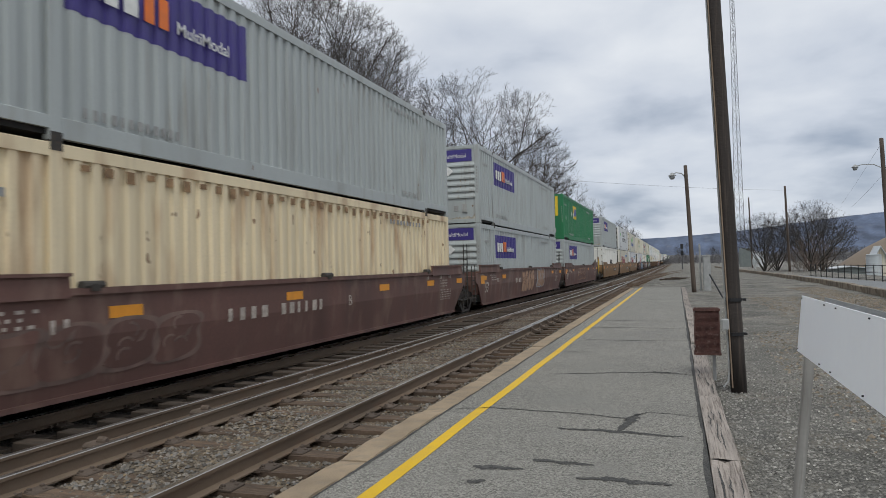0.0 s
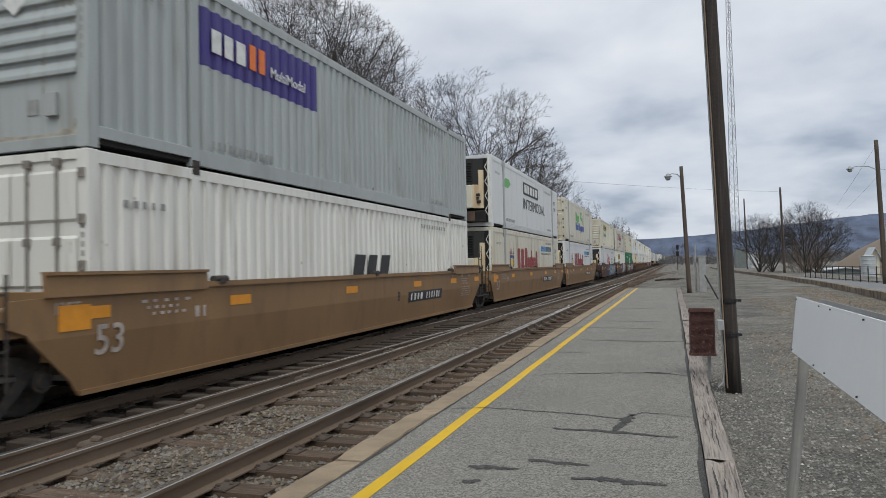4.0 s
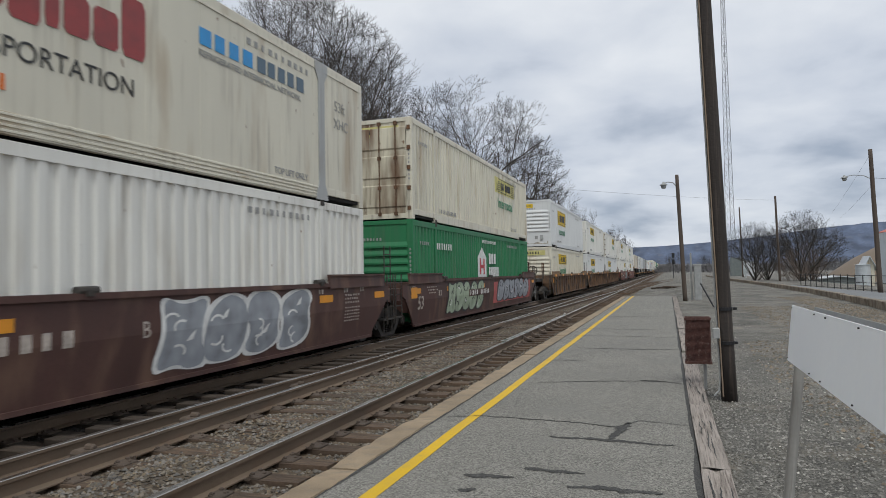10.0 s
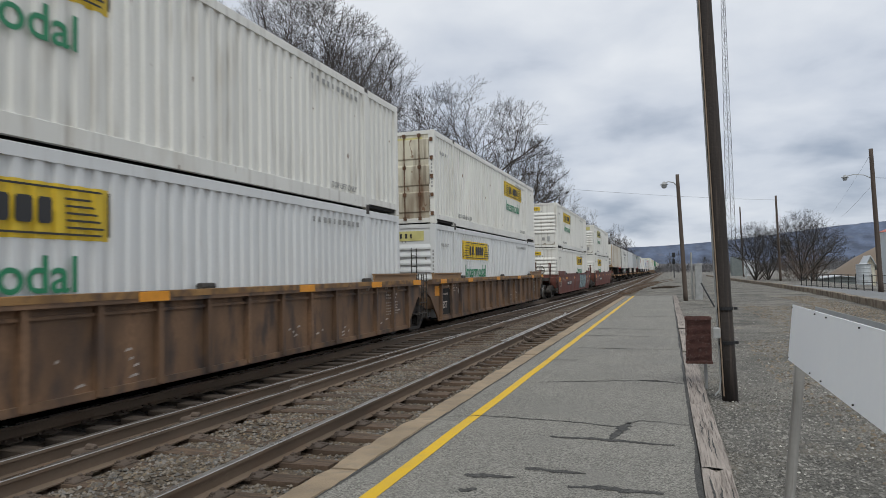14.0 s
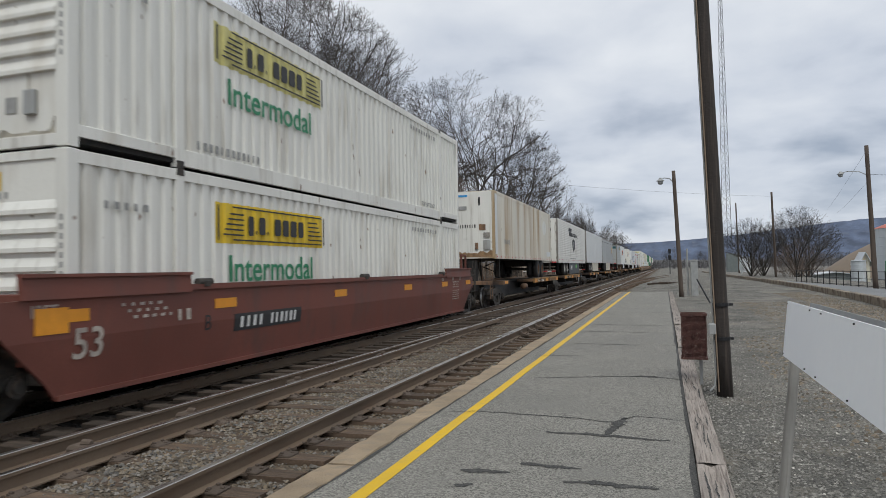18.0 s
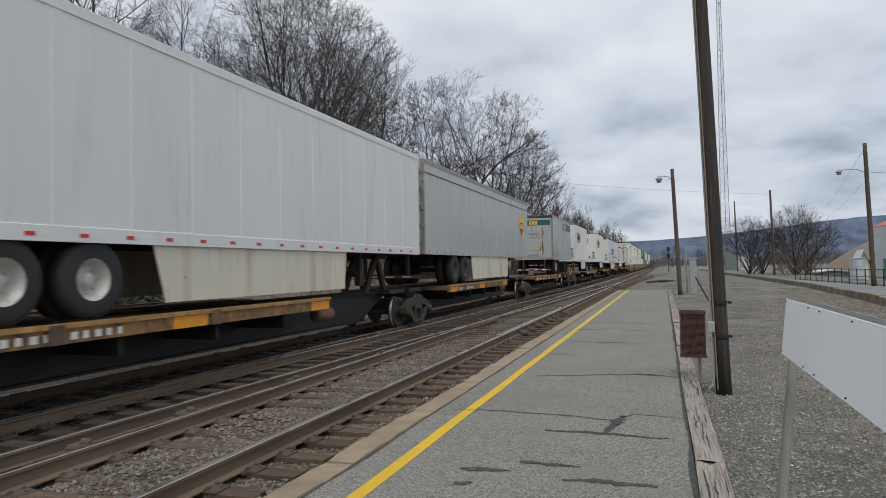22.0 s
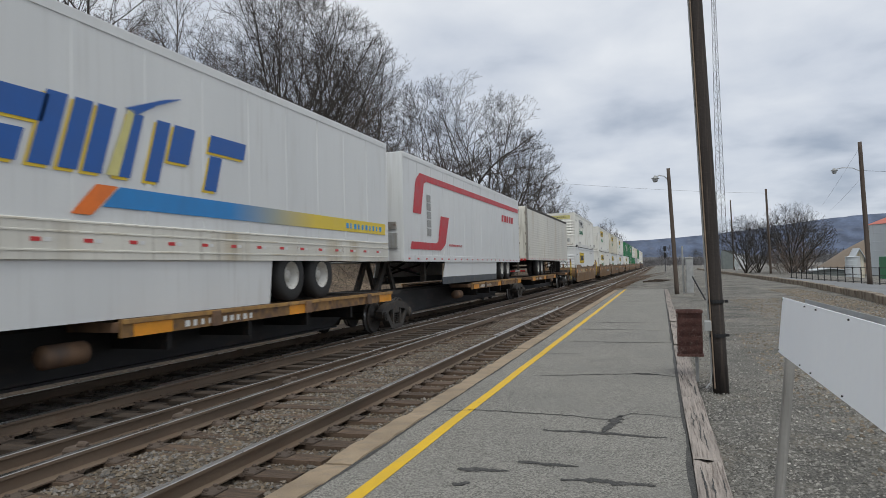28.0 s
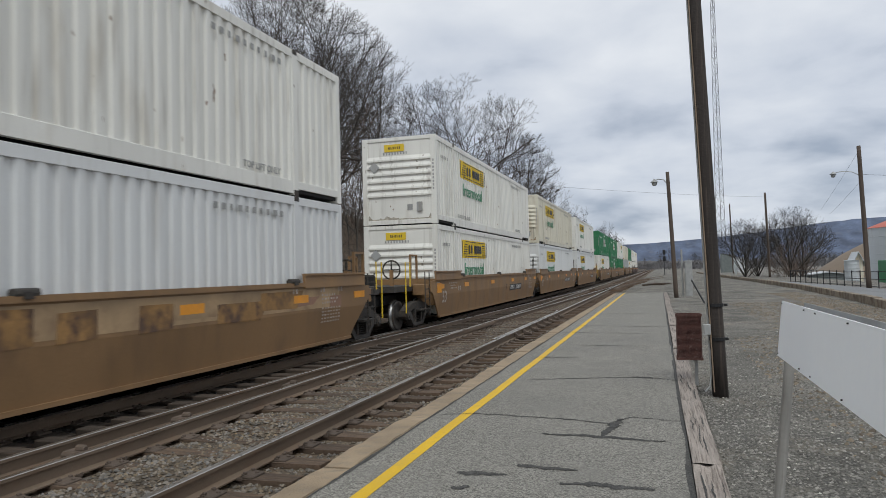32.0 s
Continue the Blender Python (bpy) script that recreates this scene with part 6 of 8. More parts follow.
            mb.prism([(x, 1.72), (x + .19, 1.92), (x, 2.12), (x - .19, 1.92)], -.03, -.019, "y")
            part("placard_holder", mb, M["steelgrey"], c, "dull grey diamond placard holder")
        part("document_box", box_mesh("document_box", (.62, .80, -.03, .03, .42, .72), "steelgrey", .008), None, c, "grey document box")
        part("data_plate", box_mesh("data_plate", (.28, .46, .018, .026, .46, .66), "greyink", .001), None, c)
        r = random.Random(int(s) * 3 + level)
        if color != "green":
            edge = [(-1.12 + .056 * k, .20 + max(0, r.uniform(-.03, .04) + .16 * noise.noise((k * .23, s, level))) + (.12 if k in (0, 1, 39, 40) else 0)) for k in range(41)]
            mb = MB()
            mb.prism([(1.12, .13), (-1.12, .13)] + edge, .022, .027, "y")
            part("rust_stain", mb, M["ruststain" if color == "cream" else "grime"], c, "uneven stain along the lower edge")
            mb = MB()
            for k in range(4):
                x, z, h = r.uniform(-1.0, 1.0), r.uniform(1.0, 2.2), r.uniform(.2, .6)
                mb.prism([(x, z), (x + .04, z - .03), (x + .035, z - h * .6), (x + .012, z - h), (x - .005, z - h * .5)], .020, .026, "y")
            part("grime_streak", mb, M["grime"], c)["kind"] = "stuff"
    # column of small figures up the corner post
    mb = MB()
    for k in range(9):
        mb.box(CW - .115, CW - .07, -.003, .0, 1.1 + k * .115, 1.17 + k * .115)
    part("number_print", mb, M["greyink"], c)["kind"] = "stuff"
    if deco:
        deco(c)
    z = .32 + level * (CH + .022)
    moving.append((c, s, z))
    return c


def reefer_unit(c):
    """Refrigeration unit set into the near end: black hood, cream casing with doors, fuel tank and guard frame."""
    part("recess", box_mesh("recess", (-1.12, 1.12, -.012, -.002, .16, 2.74), "under"), None, c)

    def hood():
        mb = MB()
        mb.prism([(-1.0, -.10), (-.9, -.36), (.62, -.36), (.95, -.12), (.95, -.01), (-1.0, -.01)], 1.66, 2.70, "z")
        return fix(mb.mesh("hood", M["dark"]))
    h = part("hood", shared("reefer_hood", hood), None, c, "black cooling hood")
    for i in range(8):
        ob = part("louvre", shared("reefer_louvre", lambda: fix((lambda m: (m.prism([(-.36, .0), (-.40, .03), (-.40, .045), (-.36, .05)], -.82, .55, "x"), m)[-1])(MB()).mesh("louvre", M["iron"]))), None, h)
        ob.location = (0, 0, 1.78 + i * .1)

    def side_casing():
        mb = MB()
        mb.prism([(.58, -.37), (.62, -.37), (.96, -.12), (.96, -.01), (.58, -.01)], .72, 1.655, "z")
        mb.prism([(.80, -.235), (.965, -.115), (.965, -.01), (.80, -.01)], 1.655, 2.25, "z")
        return fix(mb.mesh("side_casing", M["tan"]))
    part("side_casing", shared("reefer_side", side_casing), None, c, "rust-stained angled casing")
    for x0, x1 in ((-.97, -.2), (-.185, .575)):
        part("casing_door", box_mesh("casing_door", (x0, x1, -.385, -.01, .74, 1.65), "cream", .03), None, c, "cream casing door")
    for x, z, w in ((-.02, .98, .12), (.72, 1.2, .13), (.74, .92, .15), (.72, 1.06, .1)):
        part("vent", box_mesh("vent", (x, x + w, -.40 if x < .5 else -.31, -.2, z, z + .1), "dark", .004), None, c)
    mb = MB()
    mb.prism([(-.62, 1.0), (-.45, 1.2), (-.62, 1.4), (-.79, 1.2)], -.392, -.387, "y")
    part("placard", mb, M["slate"], c)
    part("fuel_tank", box_mesh("fuel_tank", (-1.05, 1.05, -.3, -.01, .18, .62), "under", .04), None, c, "black fuel tank")
    for x in (-.75, .15):
        part("tank_bracket", box_mesh("tank_bracket", (x, x + .5, -.315, -.3, .22, .6), "rustwell"), None, c, "brown tank bracket")
    for x in (-1.18, 1.18):
        part("guard_post", box_mesh("guard_post", (x - .035, x + .035, -.10, -.003, .16, 2.76), "white", .01), None, c, "white steel guard post")

    def brace():
        mb = MB()
        for k in range(4):
            mb.tube((1.18, -.05, .35 + k * .58), (1.02, -.05, .64 + k * .58), .016, None, 6)
            mb.tube((1.02, -.05, .64 + k * .58), (1.18, -.05, .93 + k * .58), .016, None, 6)
        return fix(mb.mesh("guard_brace", M["white"]))
    part("guard_brace", shared("reefer_brace", brace), None, c, "white zigzag guard")


# --- prints for single containers ---
def d_violet(z=1.62, y=2.15, w=3.55, h=.92):
    def f(c):
        decal(c, y, y + w, z, z + h, "purple", "corr", "logo_panel")
        bars(c, y + .2, y + 1.15, z + .25, z + .62, "whiteink", 3, 2, "logo_mark", CW + .01)
        bars(c, y + 1.2, y + 1.75, z + .25, z + .68, "orangeink", 2, 2, "logo_mark", CW + .01)
        words("lettering", "MultiModal", .27, M["whiteink"], c, (CW + .01, y + 1.85, z + .27), "side", 1.0, .002)
        mb = MB()
        mb.box(-1.02, 1.02, .014, .024, 2.30, 2.74)
        e = part("end_logo_panel", mb, M["purple"], c)
        words("lettering", "MultiModal", .2, M["whiteink"], e, (-.1, .010, 2.44), "end")
        for x0, x1, m in ((-.85, -.45, "whiteink"), (-.43, -.2, "orangeink")):
            bars(e, x0, x1, 2.4, 2.58, m, 4, 3, "logo_mark", face="end", yend=.011)
        for x in (-.5, .1):
            mb = MB()
            mb.prism([(x - .2, 1.95), (x, 2.13), (x + .2, 1.95), (x, 1.77)], -.02, -.012, "y")
            part("placard", mb, M["whiteink"], c)
    return f


def d_hunt(z=1.83, y=2.8, m="yellow", end="yellow", word=True, wall="corr", ink="greenink", h=.66):
    def f(c):
        freight_panel(c, z, y, 3.6, h, m, wall, word, ink)
        if end:
            mb = MB()
            mb.box(-.5, .2, .014, .024, 2.42, 2.66) if end == "yellow" else mb.box(-.9, .9, .014, .024, 2.38, 2.68)
            e = part("end_logo_panel", mb, M["paleyel" if end == "wide" else "yellow"], c)
            bars(e, -.35, .1, 2.5, 2.58, "black", 6, 8, "logo_mark", face="end", yend=.011) if end == "yellow" else bars(e, -.6, .6, 2.46, 2.6, "black", 7, 8, "logo_mark", face="end", yend=.011)
    return f


def d_emp(c):
    decal(c, 4.45, 5.9, 1.55, 2.45, "yellow", "corr", "logo_panel")
    bars(c, 4.65, 5.7, 1.75, 2.25, "blueink", 3, 2, "logo_mark", CW + .012)
    for y in (2.4, 3.3):
        mb = MB()
        mb.prism([(y + 1.2, 1.6), (y + 1.4, 1.8), (y + 1.2, 2.0), (y + 1.0, 1.8)], CW, CW + .006, "x")
        part("placard", mb, M["whiteink"], c)
    mb = MB()
    mb.box(-.85, -.15, -.014, -.002, 2.1, 2.6)
    e = part("end_logo_panel", mb, M["yellow"], c)
    bars(e, -.75, -.25, 2.2, 2.5, "blueink", 3, 8, "logo_mark", face="end", yend=-.018)
    mb = MB()
    mb.box(.78, .95, -.014, -.002, 1.5, 2.75)
    part("warning_strip", mb, M["yellow"], c)
    words("size_number", "53'", .3, M["whiteink"], c, (-.65, -.018, 1.15), "end")
    for k in range(10):
        bars(c, .40, .54, 2.42 - k * .165, 2.54 - k * .165, "whiteink", 1, 1, "number_print", face="end", yend=-.006)
    words("size_number", "53", .3, M["whiteink"], c, (CW + .006, .9, 1.3), "side")
    mb = MB()
    mb.box(-.7, -.1, -.014, -.002, .45, .72)
    part("data_plate", mb, M["whiteink"], c)


def d_abf(c):
    bars(c, 7.0, 9.2, .9, 1.65, "black", 3, 3, "logo_mark", CW + .008, 0, .25)


def crest(c, y, z):
    blob(c, [(y, z + .62), (y, z + .2), (y + .4, z - .12), (y + .8, z + .2), (y + .8, z + .62)], "blueink", CW + .004)
    blob(c, [(y + .15, z + .5), (y + .15, z + .22), (y + .4, z + .05), (y + .65, z + .22), (y + .65, z + .5)], "yellow", CW + .009)
    for k in (0, .3, .6):
        blob(c, [(y + k, z + .66), (y + k + .2, z + .66), (y + k + .1, z + .95)], "maroon", CW + .004)


def d_england(z=1.05, temp=True):
    def f(c):
        crest(c, 2.85, z + .1)
        blocks(c, 4.45, z + .15, 1.0, SERIF, "maroon", CW + .006)
        if temp:
            bars(c, 10.3, 11.8, 2.05, 2.32, "sky", 4, 5, "logo_mark", CW + .006)
            bars(c, 11.85, 13.5, 2.05, 2.32, "slate", 5, 5, "logo_mark", CW + .006)
            words("lettering", "REFRIGERATED INTERMODAL NETWORK", .145, M["greyink"], c, (CW + .006, 10.32, 1.87), "side", 1.12, .003)
        words("lettering", "53ft", .32, M["greyink"], c, (CW + .006, 14.75, 2.0), "side")
        words("lettering", "XHC", .32, M["greyink"], c, (CW + .006, 14.72, 1.62), "side")
    return f


def d_england2(c):
    d_england(1.25)(c)
    words("lettering", "GLOBAL TRANSPORTATION", .34, M["black"], c, (CW + .006, 4.65, .88), "side", 1.0)
    bars(c, 5.2, 7.2, .5, .68, "orangeink", 14, 5, "worn_print", CW + .006)


def d_prime(c):
    words("lettering", "53FT", .3, M["black"], c, (CW + .006, 14.72, 2.0), "side")
    words("lettering", "XHC", .3, M["black"], c, (CW + .006, 14.76, 1.62), "side")
    decal(c, 6.0, 9.8, 1.85, 2.45, "black", "flat", "logo_panel")
    bars(c, 6.2, 9.6, 1.95, 2.35, "whiteink", 5, 5, "logo_mark", CW + .012)
    words("lettering", "INTERMODAL", .72, M["black"], c, (CW + .006, 5.9, 1.15), "side", 1.28)
    blob(c, [(1.9, 2.0), (2.3, 2.2), (3.0, 2.2), (3.3, 2.0), (2.8, 1.8), (2.2, 1.8)], "lime", CW + .006)


def d_tiger(c):
    blocks(c, 5.5, 1.62, 1.0, [(.42, 0, .66), (.15, 0, .62), (.42, -.18, .46), (.42, 0, .46), (.3, 0, .46)], "lime", CW + .006)
    blob(c, [(8.0, 2.35), (8.9, 2.55), (9.5, 2.2), (9.6, 1.75), (9.2, 1.3), (9.1, 1.7), (8.6, 1.9), (8.2, 1.8)], "lime", CW + .006)
    blob(c, [(8.3, 2.2), (8.9, 2.35), (9.2, 2.1), (8.8, 2.0)], "cream", CW + .01)
    end = blocks(c, 5.45, .95, 1.0, [(.5, 0, .58), (.4, 0, .42), (.4, 0, .42), (.15, 0, .6)], "blueink", CW + .006)
    blocks(c, end + .2, .95, 1.0, [(.4, 0, .58), (.38, 0, .42), (.4, -.18, .42), (.28, 0, .42), (.38, 0, .42), (.34, 0, .42), (.34, 0, .42)], "blueink", CW + .006)


def house(c, y, z, m, ink):
    blob(c, [(y, z), (y, z + .75), (y + .62, z + 1.12), (y + 1.25, z + .75), (y + 1.25, z)], m, CW + .004)
    for a, b, p, q in ((.28, .45, .1, .7), (.8, .97, .1, .7), (.45, .8, .33, .46)):
        blob(c, [(y + a, z + p), (y + b, z + p), (y + b, z + q), (y + a, z + q)], ink, CW + .008)


def d_hub(c):
    house(c, 6.65, 1.2, "clean", "redink")
    for a in ((6.6, 6.68), (7.85, 7.93)):
        blob(c, [(a[0], 1.2), (a[1], 1.2), (a[1], 1.98), (a[0], 1.98)], "redink", CW + .01)
    blob(c, [(6.58, 1.92), (7.27, 2.35), (7.95, 1.92), (7.95, 2.02), (7.27, 2.45), (6.58, 2.02)], "redink", CW + .01)
    bars(c, 8.2, 9.3, 1.65, 2.03, "redink", 3, 41, "logo_mark", CW + .008)
    bars(c, 8.2, 9.75, 1.2, 1.55, "redink", 5, 42, "logo_mark", CW + .008)
    words("lettering", "TEMPERATURE", .36, M["greyink"], c, (CW + .006, 11.65, 1.62), "side", .62)
    words("lettering", "CONTROLLED", .36, M["lime"], c, (CW + .006, 11.65, 1.25), "side", .68)


def d_hubgreen(c):
    house(c, 6.7, 1.2, "whiteink", "redink")
    bars(c, 8.3, 9.5, 1.7, 2.12, "whiteink", 3, 43, "logo_mark", CW + .006)
    bars(c, 8.3, 10.0, 1.2, 1.58, "whiteink", 5, 44, "logo_mark", CW + .006)
    bars(c, 7.4, 9.6, 2.5, 2.62, "whiteink", 14, 3, "number_print", CW + .006)
    bars(c, 2.0, 3.6, 2.1, 2.3, "whiteink", 7, 3, "number_print", CW + .006)


def d_plain(c):
    pass


# --- railway trucks, wells and spines ---
def side_frame():
    def make():
        mb = MB()
        w = .1
        for s in (-1, 1):
            mb.prism([(s * .1, .80), (s * .62, .74), (s * 1.06, .56), (s * 1.06, .40), (s * .78, .42), (s * .55, .56), (s * .1, .62)], -w, w, "x")
            mb.prism([(s * .78, .45), (s * .66, .56), (s * .30, .14), (s * .42, .10)], -w, w, "x")
            mb.prism([(s * .30, .14), (s * .30, .62), (s * .22, .62), (s * .22, .14)], -w, w, "x")
            mb.lathe([(-.14, 0), (-.14, .13), (.16, .13), (.16, .09), (.19, .08), (.19, 0)], (0, s * .89, .43), "x", 16)
        mb.prism([(-.44, .09), (.44, .09), (.40, .17), (-.40, .17)], -w, w, "x")
        mb.prism([(-.12, .80), (.12, .80), (.12, .60), (-.12, .60)], -w, w, "x")
        return fix(mb.mesh("side_frame", M["truckm"]))
    return shared("side_frame", make)


def springs():
    def make():
        mb = MB()
        for k in (-.15, 0, .15):
            for i in range(6):
                mb.lathe([(-.012, .055), (0, .07), (.012, .055)], (0, k, .21 + i * .05), "z", 10)
        mb.box(-.09, .09, -.2, .2, .48, .60)
        return fix(mb.mesh("spring_nest", M["truckm"]))
    return shared("spring_nest", make)


def wheelset():
    def make():
        mb = MB()
        for s in (-1, 1):
            x = s * .7175
            mb.lathe([(x - s * .03, .12), (x - s * .02, .30), (x - s * .035, .40), (x - s * .06, .455), (x - s * .03, .455)], (0, 0, .43), "x", 28, 0)
            mb.lathe([(x - s * .03, .455), (x - s * .018, .432)], (0, 0, .43), "x", 28, 0)
            mb.lathe([(x - s * .018, .432), (x + s * .045, .424)], (0, 0, .43), "x", 28, 1)
            mb.lathe([(x + s * .045, .424), (x + s * .09, .42)], (0, 0, .43), "x", 28, 0)
            mb.lathe([(x + s * .09, .42), (x + s * .085, .36), (x + s * .04, .30), (x + s * .04, .16), (x + s * .07, .12), (x + s * .12, .1), (x + s * .12, 0)], (0, 0, .43), "x", 28, 0)
        mb.tube((-.72, 0, .43), (.72, 0, .43), .085, .085, 10)
        me = mb.mesh("wheelset", [M["truckm"], M["tread"]])
        b = bmesh.new()
        b.from_mesh(me)
        bmesh.ops.remove_doubles(b, verts=b.verts, dist=.0005)
        b.to_mesh(me)
        b.free()
        fix(me, True)
        return me
    return shared("wheelset", make)


def truck(parent, y):
    for sx in (-1, 1):
        ob = part("side_frame", side_frame(), None, parent)
        ob.location = (sx * 1.0, y, 0)
        part("spring_nest", springs(), None, ob)
    for dy in (-.89, .89):
        ob = part("wheelset", wheelset(), None, parent)
        ob.location = (0, y + dy, 0)
    ob = part("bolster", box_mesh("bolster", (-1.0, 1.0, -.2, .2, .5, .78), "truckm"), None, parent)
    ob.location = (0, y, 0)


def ladder_mesh(h, m):
    def make():
        mb = MB()
        for x in (-.2, .2):
            mb.box(-.012, .012, x - .014, x + .014, 0, h)
        for i in range(int(h / .3)):
            mb.box(-.01, .01, -.2, .2, .12 + i * .3, .145 + i * .3)
        return fix(mb.mesh("ladder", M[m]))
    return shared(("ladder", h, m), make)


WX = 1.45
ZB, TILT = .93, .12            # below this height the plain well sides lean inwards


def bend(me):
    """Lays a print onto the leaning lower half of a well side."""
    b = bmesh.new()
    b.from_mesh(me)
    bmesh.ops.bisect_plane(b, geom=b.verts[:] + b.edges[:] + b.faces[:], plane_co=(0, 0, ZB), plane_no=(0, 0, 1))
    for v in b.verts:
        if v.co.z < ZB:
            v.co.x -= TILT * (ZB - v.co.z)
    b.to_mesh(me)
    b.free()


def well_car(s, color, near_end, far_end, label, style="plain", deco=None, seed=1, numbered=True):
    """One well of a double-stack car. near_end, far_end: True where it is coupled, False where it shares a truck."""
    t = thing("well_car", label, "railway car", group="well cars of the train")
    L = CL
    a, b = -.2, L + .2
    top = 1.50
    prof = [(a, .22), (b, .22), (b + .15, .42), (b + .75, 1.0), (b + .95, 1.08), (b + .95, top - .12), (b - 2.0, top), (a + 2.0, top), (a - .95, top - .12), (a - .95, 1.08), (a - .75, 1.0), (a - .15, .42)]

    def side(sx):
        def make():
            mb = MB()
            if style == "ribbed":
                mb.prism(prof, sx * (WX - .03), sx * (WX - .075), "x")
            else:
                low = [(a, .22), (b, .22), (b + .15, .42), (b + .70, ZB), (a - .70, ZB), (a - .15, .42)]
                high = [(a - .70, ZB), (b + .70, ZB), (b + .75, 1.0), (b + .95, 1.08), (b + .95, top - .12), (b - 2.0, top), (a + 2.0, top), (a - .95, top - .12), (a - .95, 1.08), (a - .75, 1.0)]
                mb.prism(high, sx * (WX - .03), sx * (WX - .075), "x")
                k = len(low)
                mb.add([(sx * (WX - .03 - TILT * (ZB - z)), y, z) for y, z in low] + [(sx * (WX - .075 - TILT * (ZB - z)), y, z) for y, z in low],
                       [tuple(range(k)), tuple(range(2 * k - 1, k - 1, -1))] + [(q, (q + 1) % k, k + (q + 1) % k, k + q) for q in range(k)])
            if style == "ribbed":
                for i in range(17):
                    y = -.1 + i * (L + .2) / 16
                    mb.box(min(sx * (WX - .03), sx * (WX + .06)), max(sx * (WX - .03), sx * (WX + .06)), y - .045, y + .045, .26, top - .1)
                mb.box(min(sx * (WX - .03), sx * (WX + .098)), max(sx * (WX - .03), sx * (WX + .098)), a - .9, b + .9, top - .14, top + .0)
                mb.box(min(sx * (WX - .03), sx * (WX + .022)), max(sx * (WX - .03), sx * (WX + .022)), a, b, .24, .33)
                mb.box(min(sx * (WX - .03), sx * (WX + .012)), max(sx * (WX - .03), sx * (WX + .012)), a, b, top - .27, top - .23)
            else:
                mb.box(min(sx * (WX - .03), sx * (WX + .02)), max(sx * (WX - .03), sx * (WX + .02)), a + 1.8, b - 1.8, top - .07, top + .012)
                x0, x1 = sorted((sx * (WX - .03 - TILT * (ZB - .22)), sx * (WX + .015 - TILT * (ZB - .22))))
                mb.box(x0, x1, a, b, .215, .275)
            return fix(mb.mesh("side_sill", M[color]))
        return shared(("well_side", style, color, sx), make)
    for sx in (-1, 1):
        part("side_sill", side(sx), None, t)
        if style == "ribbed":
            part("top_flange", box_mesh("top_flange", (*sorted((sx * (WX - .035), sx * (WX + .105))), a - .6, b + .6, top - .085, top + .008), "deckmix"), None, t, "worn ochre top flange")
        for y0, y1 in ((-.75, 2.0), (L - 2.0, L + .75)):
            def guide(y0=y0, y1=y1, sx=sx):
                mb = MB()
                mb.prism([(sx * (WX - .02), top - .1), (sx * (WX + .03), top - .1), (sx * (WX + .015), top + .15), (sx * (WX + .055), top + .15), (sx * (WX + .055), top + .19), (sx * (WX - .06), top + .19), (sx * (WX - .04), top + .15)], y0, y1, "y")
                return fix(mb.mesh("guide", M[color if style != "ribbed" else "ochre"]))
            part("guide", shared(("guide", y0, sx, color, style), guide), None, t)
    for y in (2.35, 8.1, L - 2.35):
        def knob():
            mb = MB()
            mb.lathe([(-.16, 0), (-.16, .06), (.16, .06), (.16, 0)], (WX - .03, 0, top + .035), "y", 10)
            mb.box(WX - .08, WX + .05, -.06, .06, top - .03, top + .05)
            return fix(mb.mesh("guide_roller", M["truckm"]))
        ob = part("guide_roller", shared("guide_roller", knob), None, t)
        ob.location = (0, y, 0)
    part("floor", box_mesh("well_floor", (-WX + .2, WX - .2, .05, L - .05, .27, .33), "under"), None, t)
    for i in range(3):
        ob = part("crossbearer", box_mesh("crossbearer", (-WX + .24, WX - .24, -.2, .2, .26, .30), "under"), None, t)
        ob.location = (0, 3 + i * 5, .0)
    for end, (y0, y1) in ((0, (-2.9 if near_end else -1.55, -.25)), (1, (L + .25, L + (2.9 if far_end else 1.55)))):
        part("end_platform", box_mesh("end_platform", (-.92, .92, y0, y1, 1.10, 1.27), "truckm"), None, t, "grimy walkway over the truck")
        for sx in (1, -1):
            ye = -.25 if end == 0 else L + .25
            so = -1 if end == 0 else 1
            part("corner_bracket", box_mesh("corner_bracket", (*sorted((sx * .92, sx * 1.36)), *sorted((ye + so * .55, ye + so * 1.15)), .98, 1.30), color, .02), None, t)
            part("side_step", box_mesh("side_step", (*sorted((sx * 1.05, sx * 1.34)), *sorted((ye + so * .75, ye + so * 1.35)), .52, .56), "truckm", .004), None, t)
        part("end_bulkhead", box_mesh("end_bulkhead", (-WX + .08, WX - .08, *((-.25, -.1) if end == 0 else (L + .1, L + .25)), .6, 1.45), color), None, t)
        part("centre_sill", box_mesh("centre_sill", (-.3, .3, y0, y1, .72, 1.0), "under"), None, t)
        cpl = near_end if end == 0 else far_end
        if cpl:
            ye = -3.1 if end == 0 else L + 3.1
            part("coupler", box_mesh("coupler", (-.14, .14, min(ye, ye + (.9 if end == 0 else -.9)) - .25, max(ye, ye + (.9 if end == 0 else -.9)) + .25, .66, .95), "truckm"), None, t)
            ob = part("brake_wheel", shared("brake_wheel", lambda: fix((lambda m: (m.lathe([(-.02, .27), (0, .3), (.02, .27), (0, .25), (-.02, .27)], (0, 0, 0), "y", 18), m.box(-.02, .02, -.01, .01, -.27, .27), m.box(-.27, .27, -.01, .01, -.02, .02), m)[-1])(MB()).mesh("brake_wheel", M["truckm"]))), None, t)
            ob.location = (.45, -1.9 if end == 0 else L + 1.9, 1.75)
            sg = -1 if end == 0 else 1
            yb = 0 if end == 0 else L
            mb = MB()
